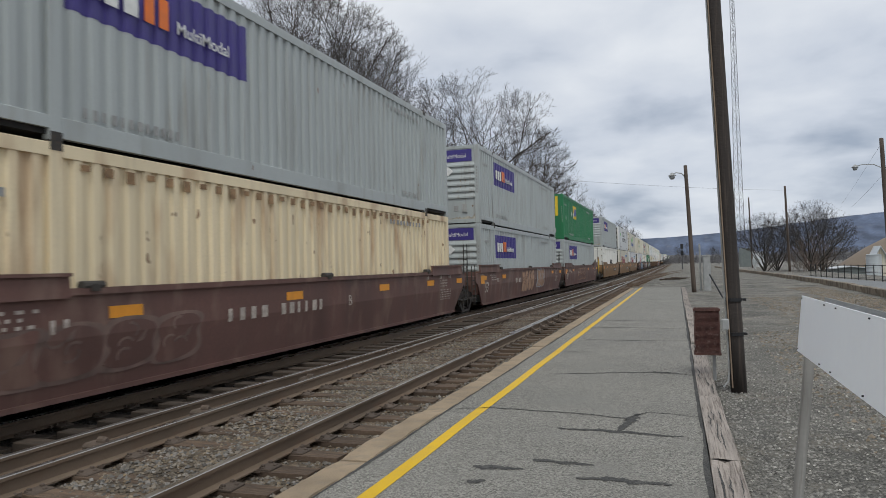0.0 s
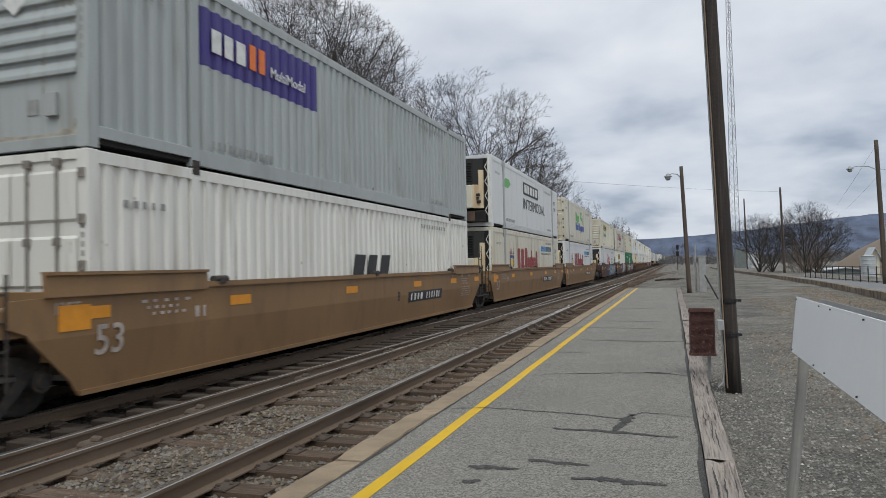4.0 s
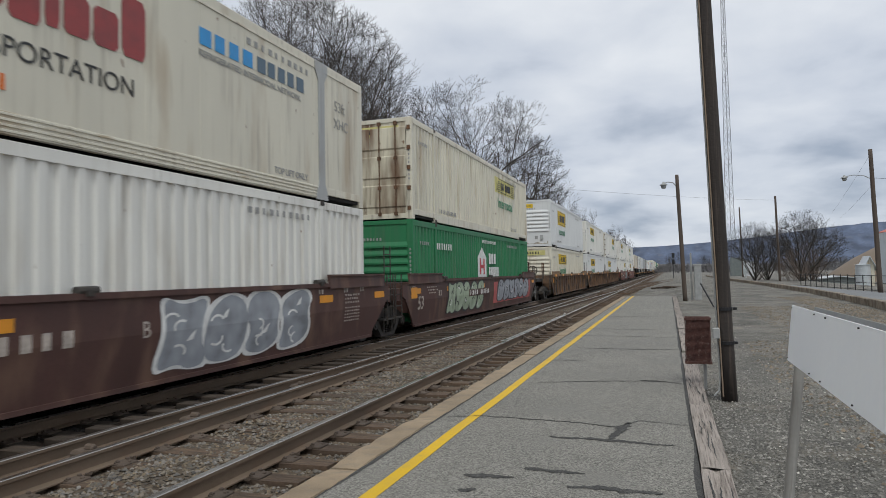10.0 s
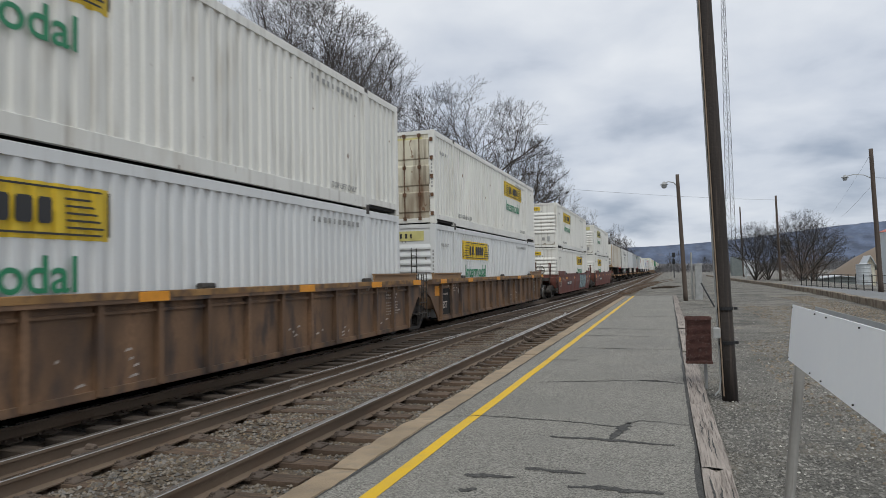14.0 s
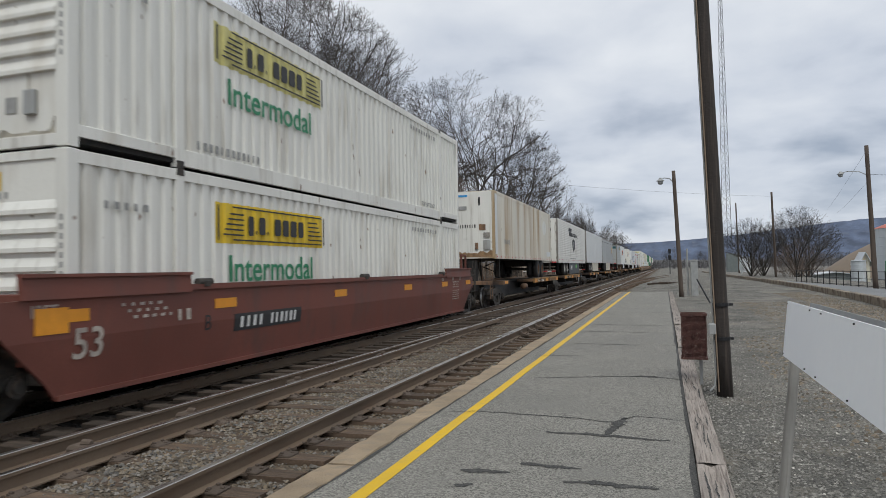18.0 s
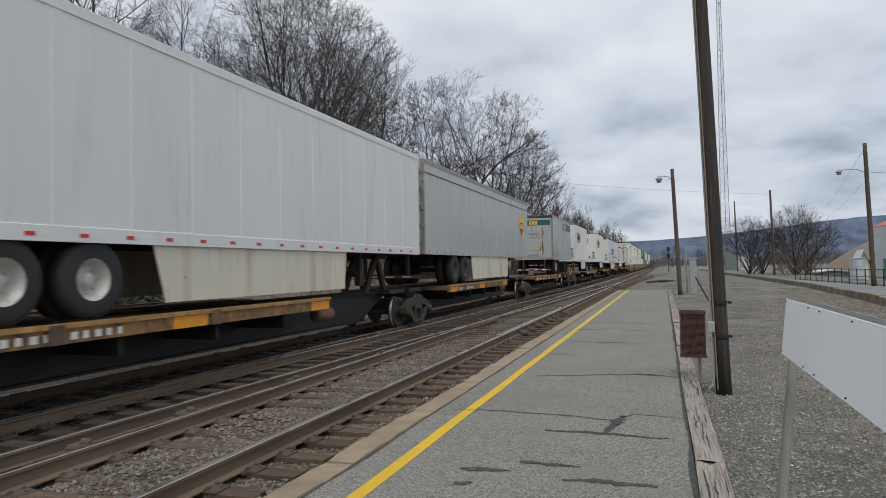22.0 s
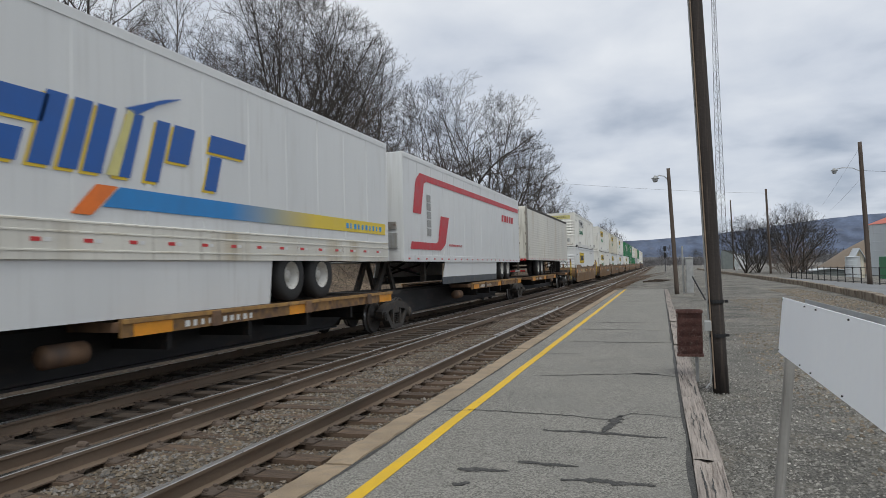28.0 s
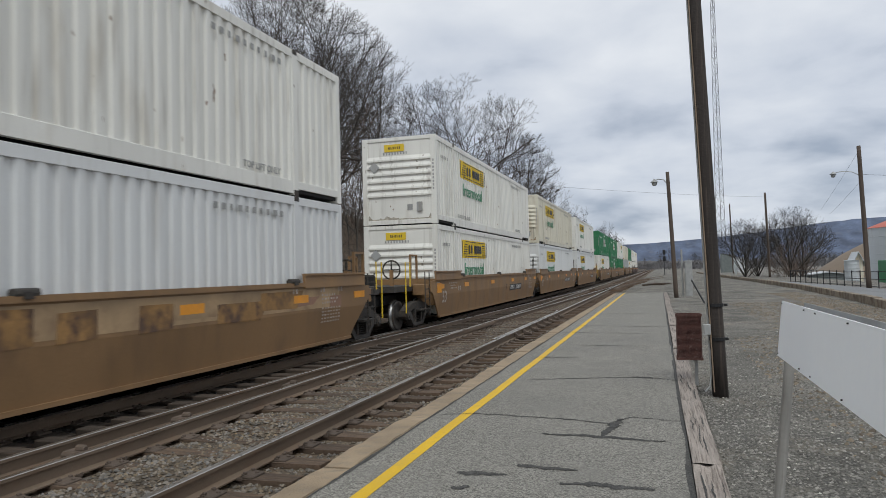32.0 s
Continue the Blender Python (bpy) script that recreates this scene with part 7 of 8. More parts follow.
            mb.path([(.25, yb + sg * 2.9, .75), (.3, yb + sg * 3.1, .45), (.2, yb + sg * 3.3, .38), (.1, yb + sg * 3.45, .6)], [.022] * 4, 6)
            part("air_hose", mb, M["tyre"], t, "black rubber air hose")
            mb = MB()
            mb.path([(1.15, yb + sg * 2.55, .5), (1.15, yb + sg * 2.55, 1.95), (1.15, yb + sg * 2.2, 1.95), (1.15, yb + sg * 2.2, 1.25)], [.018] * 4, 6)
            part("grab_iron", mb, M["yellow"] if color == "ochre" else M["truckm"], t, "upright grab iron")
            part("brake_cylinder", box_mesh("brake_cylinder", (-.75, -.35, *sorted((yb + sg * 1.2, yb + sg * 1.9)), 1.28, 1.62), "under", .06), None, t, "black brake gear box")
            part("brake_stand", box_mesh("brake_stand", (.4, .5, *((-1.95, -1.85) if end == 0 else (L + 1.85, L + 1.95)), 1.2, 1.75), color), None, t)
            for x in (1.0, -1.0):
                ob = part("handrail", shared(("handrail", color), lambda: fix((lambda m: (m.box(-.03, .03, -.03, .03, 0, .95), m.box(-.03, .03, .5, .56, 0, .95), m.box(-.03, .03, -.03, .56, .9, .95), m)[-1])(MB()).mesh("handrail", M[color]))), None, t)
                ob.location = (x, -1.75 if end == 0 else L + 1.2, 1.25)
        for sx in (1, -1):
            ob = part("ladder", ladder_mesh(1.25, "truckm"), None, t)
            ob.location = (sx * 1.38, (-1.35 if end == 0 else L + 1.35), .42)
            if end == 0 and not near_end:
                ob = part("ladder", ladder_mesh(1.85, "truckm"), None, t)
                ob.location = (sx * 1.2, -1.65, .55)
    truck(t, -1.42)
    if far_end:
        truck(t, L + 1.42)
    # reflectors and stencils
    for y in (-.35, 2.6, 6.6, 10.6, 13.8, L + .3):
        decal(t, y, y + .55, 1.12 if style != "ribbed" else 1.37, 1.27 if style != "ribbed" else 1.5, "orange", "flat", "reflector", WX - CW + (.0 if style != "ribbed" else .108) - (.025 if style != "ribbed" else 0))
    decal(t, -.55, -.1, 1.0, 1.3, "orange", "flat", "reflector", WX - CW - .022)
    xs = WX - .022
    marks = MB()
    for k in range(3):
        bars(t, .7 + .1 * k, 1.5 + .12 * ((k + seed) % 3), 1.26 - k * .085, 1.3 - k * .085, "fadeink", 5, seed + k, "stencil", xs, into=marks)
        bars(t, L - 1.25, L - .6 + .1 * ((k + seed) % 2), 1.22 - k * .08, 1.26 - k * .08, "fadeink", 6, seed + 5 + k, "stencil", xs, into=marks)
    for k in range(5):
        bars(t, L - 1.25, L - .5 + .12 * ((k * 3 + seed) % 3), .95 - k * .07, .98 - k * .07, "fadeink", 7, seed + 9 + k, "stencil", xs, into=marks)
    for y in (L - 2.4, L - 1.3, L - .5):
        bars(t, y, y + .22, 1.30, 1.39, "fadeink", 2, seed + 3, "stencil", xs, into=marks)
    bars(t, 1.75, 2.1, 1.0, 1.16, "fadeink", 2, seed + 4, "stencil", xs, into=marks)
    part("stencil", marks, M["fadeink"], t, "faded white stencilled marks")["kind"] = "stuff"
    if style == "plain":
        words("size_number", "53", .52, M["fadeink"], t, (WX + .016 - .03, -.05, .68), "side", .95, .006)
        if numbered and color in ("ochre", "red"):
            y0 = 10.2 if color == "ochre" else 3.1
            w = 2.7 if color == "ochre" else 2.1
            decal(t, y0, y0 + w, .72, 1.0, "black", "flat", "number_panel", WX - CW - .0255)
            bars(t, y0 + .15, y0 + w * .42, .77, .95, "whiteink", 4, seed + 4, "number_print", xs)
            bars(t, y0 + w * .5, y0 + w - .12, .77, .95, "whiteink", 6, seed + 4, "number_print", xs)
            words("lettering", "B", .34, M["black"], t, (WX - .026, y0 - .75, .80), "side", .9)
        elif numbered:
            bars(t, 4.9, 6.1, .88, 1.08, "fadeink", 4, seed + 4, "number_print", xs)
            bars(t, 6.4, 8.0, .88, 1.08, "fadeink", 6, seed + 4, "number_print", xs)
            words("lettering", "B", .32, M["fadeink"], t, (WX - .026, 9.0, .88), "side", .9)
        words("lettering", "125T", .2, M["fadeink"], t, (WX - .026, -.62, 1.2), "side", .9, .002)
    if style == "ribbed":
        decal(t, .0, .88, .40, 1.2, "under", "flat", "data_panel", WX - CW - .029)
        mb = MB()
        r = random.Random(seed)
        for i in range(2, 16):
            # rubbed pale scrapes low on some bays
            y = -.1 + i * (L + .2) / 16 + r.uniform(.2, .5)
            for k in range(r.choice((0, 0, 2, 4))):
                q, z, l = y + r.uniform(-.12, .3), r.uniform(.36, .75), r.uniform(.05, .2)
                mb.prism([(q, z), (q + l, z + .02), (q + l * .8, z + .05), (q + l * .2, z + .035)], WX - .031, WX - .028, "x")
        part("scrape", mb, M["fadeink"], t, "pale rubbed scrapes")["kind"] = "stuff"
        words("lettering", "125T", .3, M["fadeink"], t, (WX - .024, .05, .6), "side", .85, .004)
        bars(t, .1, .7, 1.0, 1.06, "fadeink", 6, seed, "stencil", WX - .024)
    if deco:
        deco(t)
    if style == "plain":
        for ob in t.children:
            if ob.name.split(".")[0] in ("graffiti_shape", "graffiti_stroke", "graffiti_ground", "paint_patch", "size_number", "stencil", "number_print", "number_panel", "lettering"):
                if ob.location.length > 0:
                    ob.data.transform(Matrix.Translation(ob.location))
                    ob.location = (0, 0, 0)
                bend(ob.data)
    moving.append((t, s, 0.0))
    return t


GLYPHS = ([(0, 0), (.42, .1), (.6, 0), (1, .06), (.78, .5), (1, 1), (.5, .84), (.1, 1), (.2, .5)],
          [(0, .06), (.5, 0), (.92, .15), (1, .8), (.62, 1), (.3, .9), (.06, .62)],
          [(.02, .1), (.5, 0), (.96, .2), (.86, .5), (.98, .8), (.7, 1), (.2, .95), (.05, .6), (.22, .4)],
          [(.05, 0), (.7, .05), (1, .3), (.85, .6), (1, .8), (.8, 1), (.35, .95), (.05, .75), (.2, .4)],
          [(0, .15), (.4, 0), (.8, .1), (1, .5), (.8, .95), (.4, 1), (.08, .8)])


def spray(t, y0, y1, z0, z1, fill, edge, n, seed):
    """Sprayed shapes, each a filled form with a drawn outline."""
    r = random.Random(seed)
    w = (y1 - y0) / n
    for i in range(n):
        g = GLYPHS[(seed + i * 2) % 5 if n != 4 else (0, 1, 2, 3)[i]]
        a, b = y0 + i * w - w * .06, y0 + (i + 1) * w + w * .08
        lean = r.uniform(-.06, .1)
        o = [(a + (b - a) * (p + lean * q), z0 + (z1 - z0) * q + r.uniform(-.02, .02)) for p, q in g]
        cy, cz = sum(p for p, q in o) / len(o), sum(q for p, q in o) / len(o)
        big = [(p + math.copysign(.085, p - cy), min(z1 + .03, max(z0 - .03, q + math.copysign(.06, q - cz)))) for p, q in o]
        for m, out, x in ((edge, big, WX - .021), (fill, o, WX - .0165)):
            mb = MB()
            mb.prism(rounded(out), x - .002, x + .002, "x")
            part("graffiti_shape", mb, M[m], t)
        for k in range(3):
            # inner curls and a pale shine
            py, pz, a0 = cy + r.uniform(-.3, .1) * w, z0 + (z1 - z0) * r.uniform(.15, .8), r.uniform(0, 6.283)
            arc = [(py + w * .17 * math.cos(a0 + q * .45), pz + .11 * math.sin(a0 + q * .45)) for q in range(7)]
            back = [(py + w * .13 * math.cos(a0 + q * .45), pz + .075 * math.sin(a0 + q * .45)) for q in range(6, -1, -1)]
            mb = MB()
            mb.prism(arc + back, WX - .0145, WX - .0105, "x")
            part("graffiti_stroke", mb, M[edge if k or fill in ("fadebrown", "spray4") else "whiteink"], t)
        for k in range(1):
            py, pz = cy + r.uniform(-.2, .15) * w, cz + r.uniform(-.2, .2) * (z1 - z0)
            mb = MB()
            mb.prism([(py, pz), (py + w * .14, pz + .02), (py + w * .2, pz + .16), (py + w * .1, pz + .1)], WX - .0145, WX - .0115, "x")
            part("graffiti_stroke", mb, M[edge], t)


def wheel_meshes():
    def tyre():
        mb = MB()
        mb.lathe([(-.13, .27), (-.14, .42), (-.11, .495), (.11, .495), (.14, .42), (.13, .27)], (0, 0, 0), "x", 28)
        return fix(mb.mesh("tyre", M["tyre"]), True)

    def rim(m):
        mb = MB()
        mb.lathe([(.125, .285), (.11, .25), (-.02, .22), (-.03, .12), (.04, .10), (.06, .06), (.06, 0)], (0, 0, 0), "x", 24)
        for k in range(8):
            a = k * math.pi / 4
            mb.lathe([(-.03, .02), (.0, .02), (.0, 0)], (0, .165 * math.cos(a), .165 * math.sin(a)), "x", 6)
        return fix(mb.mesh("rim", M[m]), True)
    return shared("tyre", tyre), rim


def road_wheels(parent, y, z=1.60, rim_mat="rim"):
    ty, rim = wheel_meshes()
    for sx in (1, -1):
        for k, x in enumerate((1.12, .78)):
            ob = part("tyre", ty, None, parent)
            ob.matrix_basis = pose(sx * x, y, z, 0, 0, 0 if sx > 0 else 180)
            if k == 0:
                part("rim", shared(("rim", rim_mat), lambda: rim(rim_mat)), None, ob)
    ob = part("axle", box_mesh("road_axle", (-.75, .75, -.07, .07, -.07, .07), "under"), None, parent)
    ob.location = (0, y, z)


def trailer(s, L, color, label, wheels, rear_near, skin="panel", skirt=None, deco=None, axles=2, trim=None, rim_mat="rim", top=4.98, bottom=2.13, leg=None, rail=.19, rail_mat=None, roof_edge=None, rib=1.0, group="road trailers on the train"):
    """Road trailer; wheels: place of its first axle; rear_near: its doors look down the track to the camera."""
    t = thing("road_trailer", label, "trailer", group=group)
    trim = trim or color
    zb, zt = bottom, top
    for sx in (1, -1):
        mb = MB()
        if skin == "ribs":
            za, dz = zb + rail, (zt - zb - rail - .31) / 18
            line = [(za - .01, 0)] + [v for k in range(18) for v in ((za + .11 + k * dz, 0), (za + .13 + k * dz, .008), (za + .16 + k * dz, .008), (za + .18 + k * dz, 0))] + [(zt - .12, 0)]
            for k, (z, d) in enumerate(line):
                mb.v += [(sx * (CW - .006 + d * rib), .08, z), (sx * (CW - .006 + d * rib), L - .08, z)]
                if k:
                    mb.f.append((2 * k - 2, 2 * k - 1, 2 * k + 1, 2 * k))
                    mb.m.append(0)
        else:
            n, hw, dd = (max(4, int(L / 1.22)), .045, .009) if skin == "panel" else (int(L / .28), .035, .012)
            line = [(.08, 0)] + [v for k in range(1, n) for v in ((k * L / n - hw - .006, 0), (k * L / n - hw, dd), (k * L / n + hw, dd), (k * L / n + hw + .006, 0))] + [(L - .08, 0)]
            for k, (y, d) in enumerate(line):
                mb.v += [(sx * (CW - .008 + d), y, zb + rail - .01), (sx * (CW - .008 + d), y, zt - .12)]
                if k:
                    mb.f.append((2 * k - 2, 2 * k, 2 * k + 1, 2 * k - 1))
                    mb.m.append(0)
        part("side_wall", fix(mb.mesh("side_wall", M[color])), None, t)
        part("top_rail", box_mesh("trailer_top_rail", (*sorted((sx * (CW - .07), sx * (CW + .004))), .03, L - .03, zt - .14, zt), roof_edge or ("steelrod" if color == "silver" else trim)), None, t)
        part("bottom_rail", box_mesh("trailer_bottom_rail", (*sorted((sx * (CW - .07), sx * (CW + .008))), .03, L - .03, zb, zb + rail), rail_mat or trim), None, t)
        if rail > .3:
            for z in (zb + .10, zb + rail * .68, zb + rail - .03):
                part("rail_lip", box_mesh("trailer_rail_lip", (*sorted((sx * CW, sx * (CW + .017))), .035, L - .035, z, z + .022), rail_mat or trim, .003), None, t)
    for i in range(int(L / .75)):
        for nm, m, y in (("red_tape", "reflect", .3), ("white_tape", "whiteink", .48)):
            ob = part(nm, box_mesh(nm, (0, .004, 0, .14 if m == "reflect" else .1, 0, .05), m, .001), None, t)
            ob.location = (CW + .008, y + i * .75, zb + rail * (.46 if rail > .3 else .36) - .01)
    part("roof", box_mesh("trailer_roof", (-CW + .05, CW - .05, .03, L - .03, zt - .05, zt - .01), trim), None, t)
    part("floor", box_mesh("trailer_floor", (-CW + .06, CW - .06, .05, L - .05, zb + .02, zb + .16), "under"), None, t)
    for y0, y1 in ((0, .06), (L - .06, L)):
        part("end_wall", box_mesh("trailer_end", (-CW + .02, CW - .02, y0, y1, zb + .02, zt - .01), color, .02), None, t)
        for sx in (1, -1):
            part("corner_post", box_mesh("trailer_corner", (*sorted((sx * (CW - .12), sx * (CW + .003))), y0 - (.012 if y0 == 0 else 0), y1 + (.012 if y0 else 0), zb + .01, zt), trim if not rear_near or y0 else "steelrod", .015), None, t)
    # running gear
    for k in range(axles):
        road_wheels(t, wheels + k * 1.22, 1.60, rim_mat)
    part("slider", box_mesh("slider", (-.55, .55, wheels - .7, wheels + 1.22 * (axles - 1) + .7, 1.75, zb + .02), "under"), None, t)
    lg = leg or (L - 2.9 if rear_near else 2.9)
    for sx in (1, -1):
        part("landing_leg", box_mesh("landing_leg", (*sorted((sx * .62, sx * .78)), lg - .08, lg + .08, 1.25, zb), "truckm"), None, t)
        mb = MB()
        mb.tube((sx * .7, lg, 1.5), (sx * .45, lg + (1.3 if not rear_near else -1.3), zb), .035, .035, 6)
        part("leg_brace", mb, M["under"], t)
    mb = MB()
    mb.tube((-.7, lg, 1.45), (.7, lg, zb - .05), .03, .03, 6)
    mb.tube((.7, lg, 1.45), (-.7, lg, zb - .05), .03, .03, 6)
    part("cross_brace", mb, M["under"], t)
    if skirt:
        y0, y1, zl, m, flap = skirt
        for sx in (1, -1):
            mb = MB()
            mb.prism([(y0 + (.55 if flap else 0), zb), (y1, zb), (y1 - .1, zl), (y0 + .25, zl)], sx * (CW - .06), sx * (CW - .035), "x")
            part("side_skirt", mb, M[m], t, "smooth side skirt below the trailer")
            if flap:
                mb = MB()
                mb.prism([(y0 + .2, zl + .2), (y1 - .075, zl + .2), (y1 - .1, zl - .04), (y0 + .27, zl - .04)], sx * (CW - .062), sx * (CW - .031), "x")
                part("skirt_flap", mb, M["skirtgrey"], t, "dark rubber flap along the skirt")
    if rear_near:
        if axles == 1:
            part("roll_door", box_mesh("roll_door", (-1.08, 1.08, -.03, .0, zb + .16, zt - .2), color), None, t, "roll-up rear door")
            for k in range(5):
                part("door_seam", box_mesh("door_seam", (-1.06, 1.06, -.034, -.03, zb + .62 + k * .42, zb + .628 + k * .42), "truckm", .001), None, t)
            part("pull_handle", box_mesh("pull_handle", (-.35, .35, -.07, -.03, zb + .32, zb + .36), "steelrod"), None, t)
        else:
            for x0, x1 in ((-1.15, -.01), (.01, 1.15)):
                part("door", box_mesh("trailer_door", (x0, x1, -.03, .0, zb + .12, zt - .14), color), None, t)
            door_gear(t, False, -.05, zb + .12, zt - .16)
        part("bumper", box_mesh("bumper", (-1.1, 1.1, .0, .1, 1.35, 1.48), "truckm"), None, t)
        for x in (-.7, .7):
            ob = part("bumper_leg", box_mesh("bumper_leg", (-.05, .05, .0, .1, 1.48, zb), "truckm"), None, t)
            ob.location = (x, 0, 0)
        for x in (-1.1, -.92, .92, 1.1):
            ob = part("tail_light", box_mesh("tail_light", (-.06, .06, -.04, -.015, zb - .02, zb + .08), "reflect"), None, t)
            ob.location = (x, 0, 0)
        for k in range(8):
            ob = part("bumper_tape", box_mesh("bumper_tape_red" if k % 2 else "bumper_tape_white", (0, .275, -.008, -.001, 1.39, 1.44), "reflect" if k % 2 else "whiteink", .001), None, t)
            ob.location = (-1.1 + .275 * k, 0, 0)
    else:
        for dx, dz, w, h, m in ((.95, .5, .3, .42, "steelgrey"), (.95, .92, .26, .2, "steelrod"), (.5, .45, .12, .28, "rustwell")):
            mb = MB()
            mb.bbox(dx - w / 2, dx + w / 2, -.06, 0, zb + dz - h / 2 + .1, zb + dz + h / 2 + .1, .01)
            part("nose_box", mb, M[m], t, "small box on the trailer nose")
    if deco:
        deco(t)
    moving.append((t, s, 0.0))
    return t


def spine_car(s0, s1, near_end, far_end, deck, hitch, label, empty=False):
    """One platform of a spine car between the truck centres s0 and s1; deck: stretch with wheel decks; hitch: its kingpin stand."""
    L = s1 - s0
    t = thing("spine_car", label, "railway car", group="spine cars of the train")
    mb = MB()
    mb.prism([(.9, .85), (2.3, .31), (L - 2.3, .31), (L - .9, .85), (L - .3, 1.0), (.3, 1.0)], -.30, .30, "x")
    mb.box(-.42, .42, 2.3, L - 2.3, .275, .31)
    part("spine_beam", mb, M["spine"], t)
    mb = MB()
    mb.box(-.42, .42, .2, L - .2, .98, 1.04)
    part("top_plate", mb, M["under"], t)
    d0, d1 = deck
    for sx in (1, -1):
        def mk(sx=sx):
            mb = MB()
            mb.box(*sorted((sx * .48, sx * 1.36)), d0, d1, .93, 1.06)
            return fix(mb.mesh("wheel_deck", M["rustwell"]))
        part("wheel_deck", mk(), None, t)
        part("deck_flange", box_mesh("deck_flange", (*sorted((sx * 1.34, sx * 1.40)), d0, d1, .86, 1.10), "deckmix"), None, t, "patchy ochre and brown deck flange")
        mb = MB()
        mb.lathe([(-.36, 0), (-.36, .08), (-.30, .15), (.30, .15), (.36, .08), (.36, 0)], (sx * .95, (d1 + .5) if d1 + .9 < L - 1.2 else (d0 - .5), .70), "y", 16)
        part("air_reservoir", mb, M["rustwell"], t, "rusty air reservoir", True, True)
        for k in range(int((d1 - d0) / 2)):
            ob = part("deck_bracket", box_mesh("deck_bracket", (*sorted((sx * .28, sx * 1.3)), -.05, .05, .6, .93), "under"), None, t)
            ob.location = (0, d0 + 1 + k * 2, 0)
        mb = MB()
        mb.box(*sorted((sx * 1.40, sx * 1.43)), d0, d1, 1.04, 1.10)
        part("deck_edge", mb, M["deckedge"], t, "worn ochre deck edge")
        for k in range(int((d1 - d0) / 2.9)):
            ob = part("stake_pocket", box_mesh("stake_pocket", (*sorted((sx * 1.36, sx * 1.46)), -.1, .1, .86, 1.09), "rustwell"), None, t)
            ob.location = (0, d0 + 1.9 + k * 2.9, 0)
        for y in (d0 + .2, d0 + (d1 - d0) * .45, d1 - .8):
            mb = MB()
            mb.box(*sorted((sx * 1.40, sx * 1.408)), y, y + .75, .86, 1.03)
            part("reflector", mb, M["orange"], t, "yellow reflector patch")
    bars(t, d0 + 1.2, d0 + 3.0, .90, .99, "whiteink", 10, int(s0), "number_print", 1.405)
    if not empty:
        mb = MB()
        for sx in (-1, 1):
            mb.prism([(hitch - .8, 1.04), (hitch - .55, 1.04), (hitch + .1, 2.0), (hitch - .12, 2.0)], sx * .32 - .05, sx * .32 + .05, "x")
            mb.prism([(hitch + .7, 1.04), (hitch + .5, 1.04), (hitch + .0, 1.9), (hitch + .15, 1.95)], sx * .32 - .05, sx * .32 + .05, "x")
        mb.box(-.5, .5, hitch - .35, hitch + .35, 1.95, 2.13)
        part("hitch_stand", mb, M["truckm"], t, "steel kingpin stand")
    for end, y in ((0, 0.0), (1, L)):
        cpl = near_end if end == 0 else far_end
        if end == 0 or cpl:
            truck(t, y)
        sgn = -1 if end == 0 else 1
        wide = 1.36 if cpl else .72
        part("end_deck", box_mesh("end_deck", (-wide, wide, *sorted((y - sgn * .2, y - sgn * 1.3)), .95, 1.12 if cpl else 1.07), "rustwell" if cpl else "truckm"), None, t)
        for sx in (1, -1) if cpl else ():
            ob = part("reflector", box_mesh("end_reflector", (*sorted((sx * 1.36, sx * 1.366)), -.3, .3, .98, 1.1), "orange"), None, t)
            ob.location = (0, y - sgn * .75, 0)
        if cpl:
            part("end_sill", box_mesh("end_sill", (-.3, .3, *sorted((y, y + sgn * 1.9)), .7, 1.05), "under"), None, t)
            part("end_step", box_mesh("end_step", (-1.2, 1.2, *sorted((y + sgn * 1.1, y + sgn * 1.75)), 1.0, 1.14), "rustwell"), None, t)
            part("coupler", box_mesh("spine_coupler", (-.14, .14, *sorted((y + sgn * 1.9, y + sgn * 2.6)), .66, .95), "truckm"), None, t)
            ob = part("brake_wheel", shared("red_brake_wheel", lambda: fix((lambda m: (m.lathe([(-.025, .26), (0, .29), (.025, .26), (0, .235), (-.025, .26)], (0, 0, 0), "y", 18), m.box(-.02, .02, -.012, .012, -.25, .25), m.box(-.25, .25, -.012, .012, -.02, .02), m)[-1])(MB()).mesh("brake_wheel", M["rustrod"]))), None, t, "rusty brake wheel")
            ob.location = (-.35, y + sgn * 1.42, 1.78)
            for x in (-.9, .9):
                mb = MB()
                mb.path([(x, y + sgn * 1.2, 1.1), (x, y + sgn * 1.2, 1.75), (x, y + sgn * 1.6, 1.75), (x, y + sgn * 1.6, 1.1)], [.018] * 4, 6)
                part("grab_iron", mb, M["rustwell"], t)
            mb = MB()
            mb.path([(.25, y + sgn * 1.9, .75), (.3, y + sgn * 2.2, .45), (.2, y + sgn * 2.45, .38), (.1, y + sgn * 2.65, .6)], [.022] * 4, 6)
            part("air_hose", mb, M["tyre"], t, "black rubber air hose")
            part("brake_stand", box_mesh("spine_stand", (.25, .6, *sorted((y + sgn * 1.3, y + sgn * 1.6)), 1.14, 2.0), "under"), None, t)
            for sx in (1, -1):
                ob = part("ladder", ladder_mesh(1.5, "rustwell"), None, t)
                ob.location = (sx * 1.22, y + sgn * 1.45, .4)
    moving.append((t, s0, 0.0))
    return t


# ---- make-up of the train, from its leading end ----
BR, TN, RB, RD, FB = "brown", "ochre", "rustwell", "red", "fadebrown"
LB = {"fadebrown": "faded pinkish-brown steel well car with worn graffiti", "brown": "brown steel well car with white stencils and faded graffiti", "ochre": "ochre steel well car with yellow reflectors", "rustwell": "rusty ribbed ochre well car", "red": "oxide-red steel well car"}


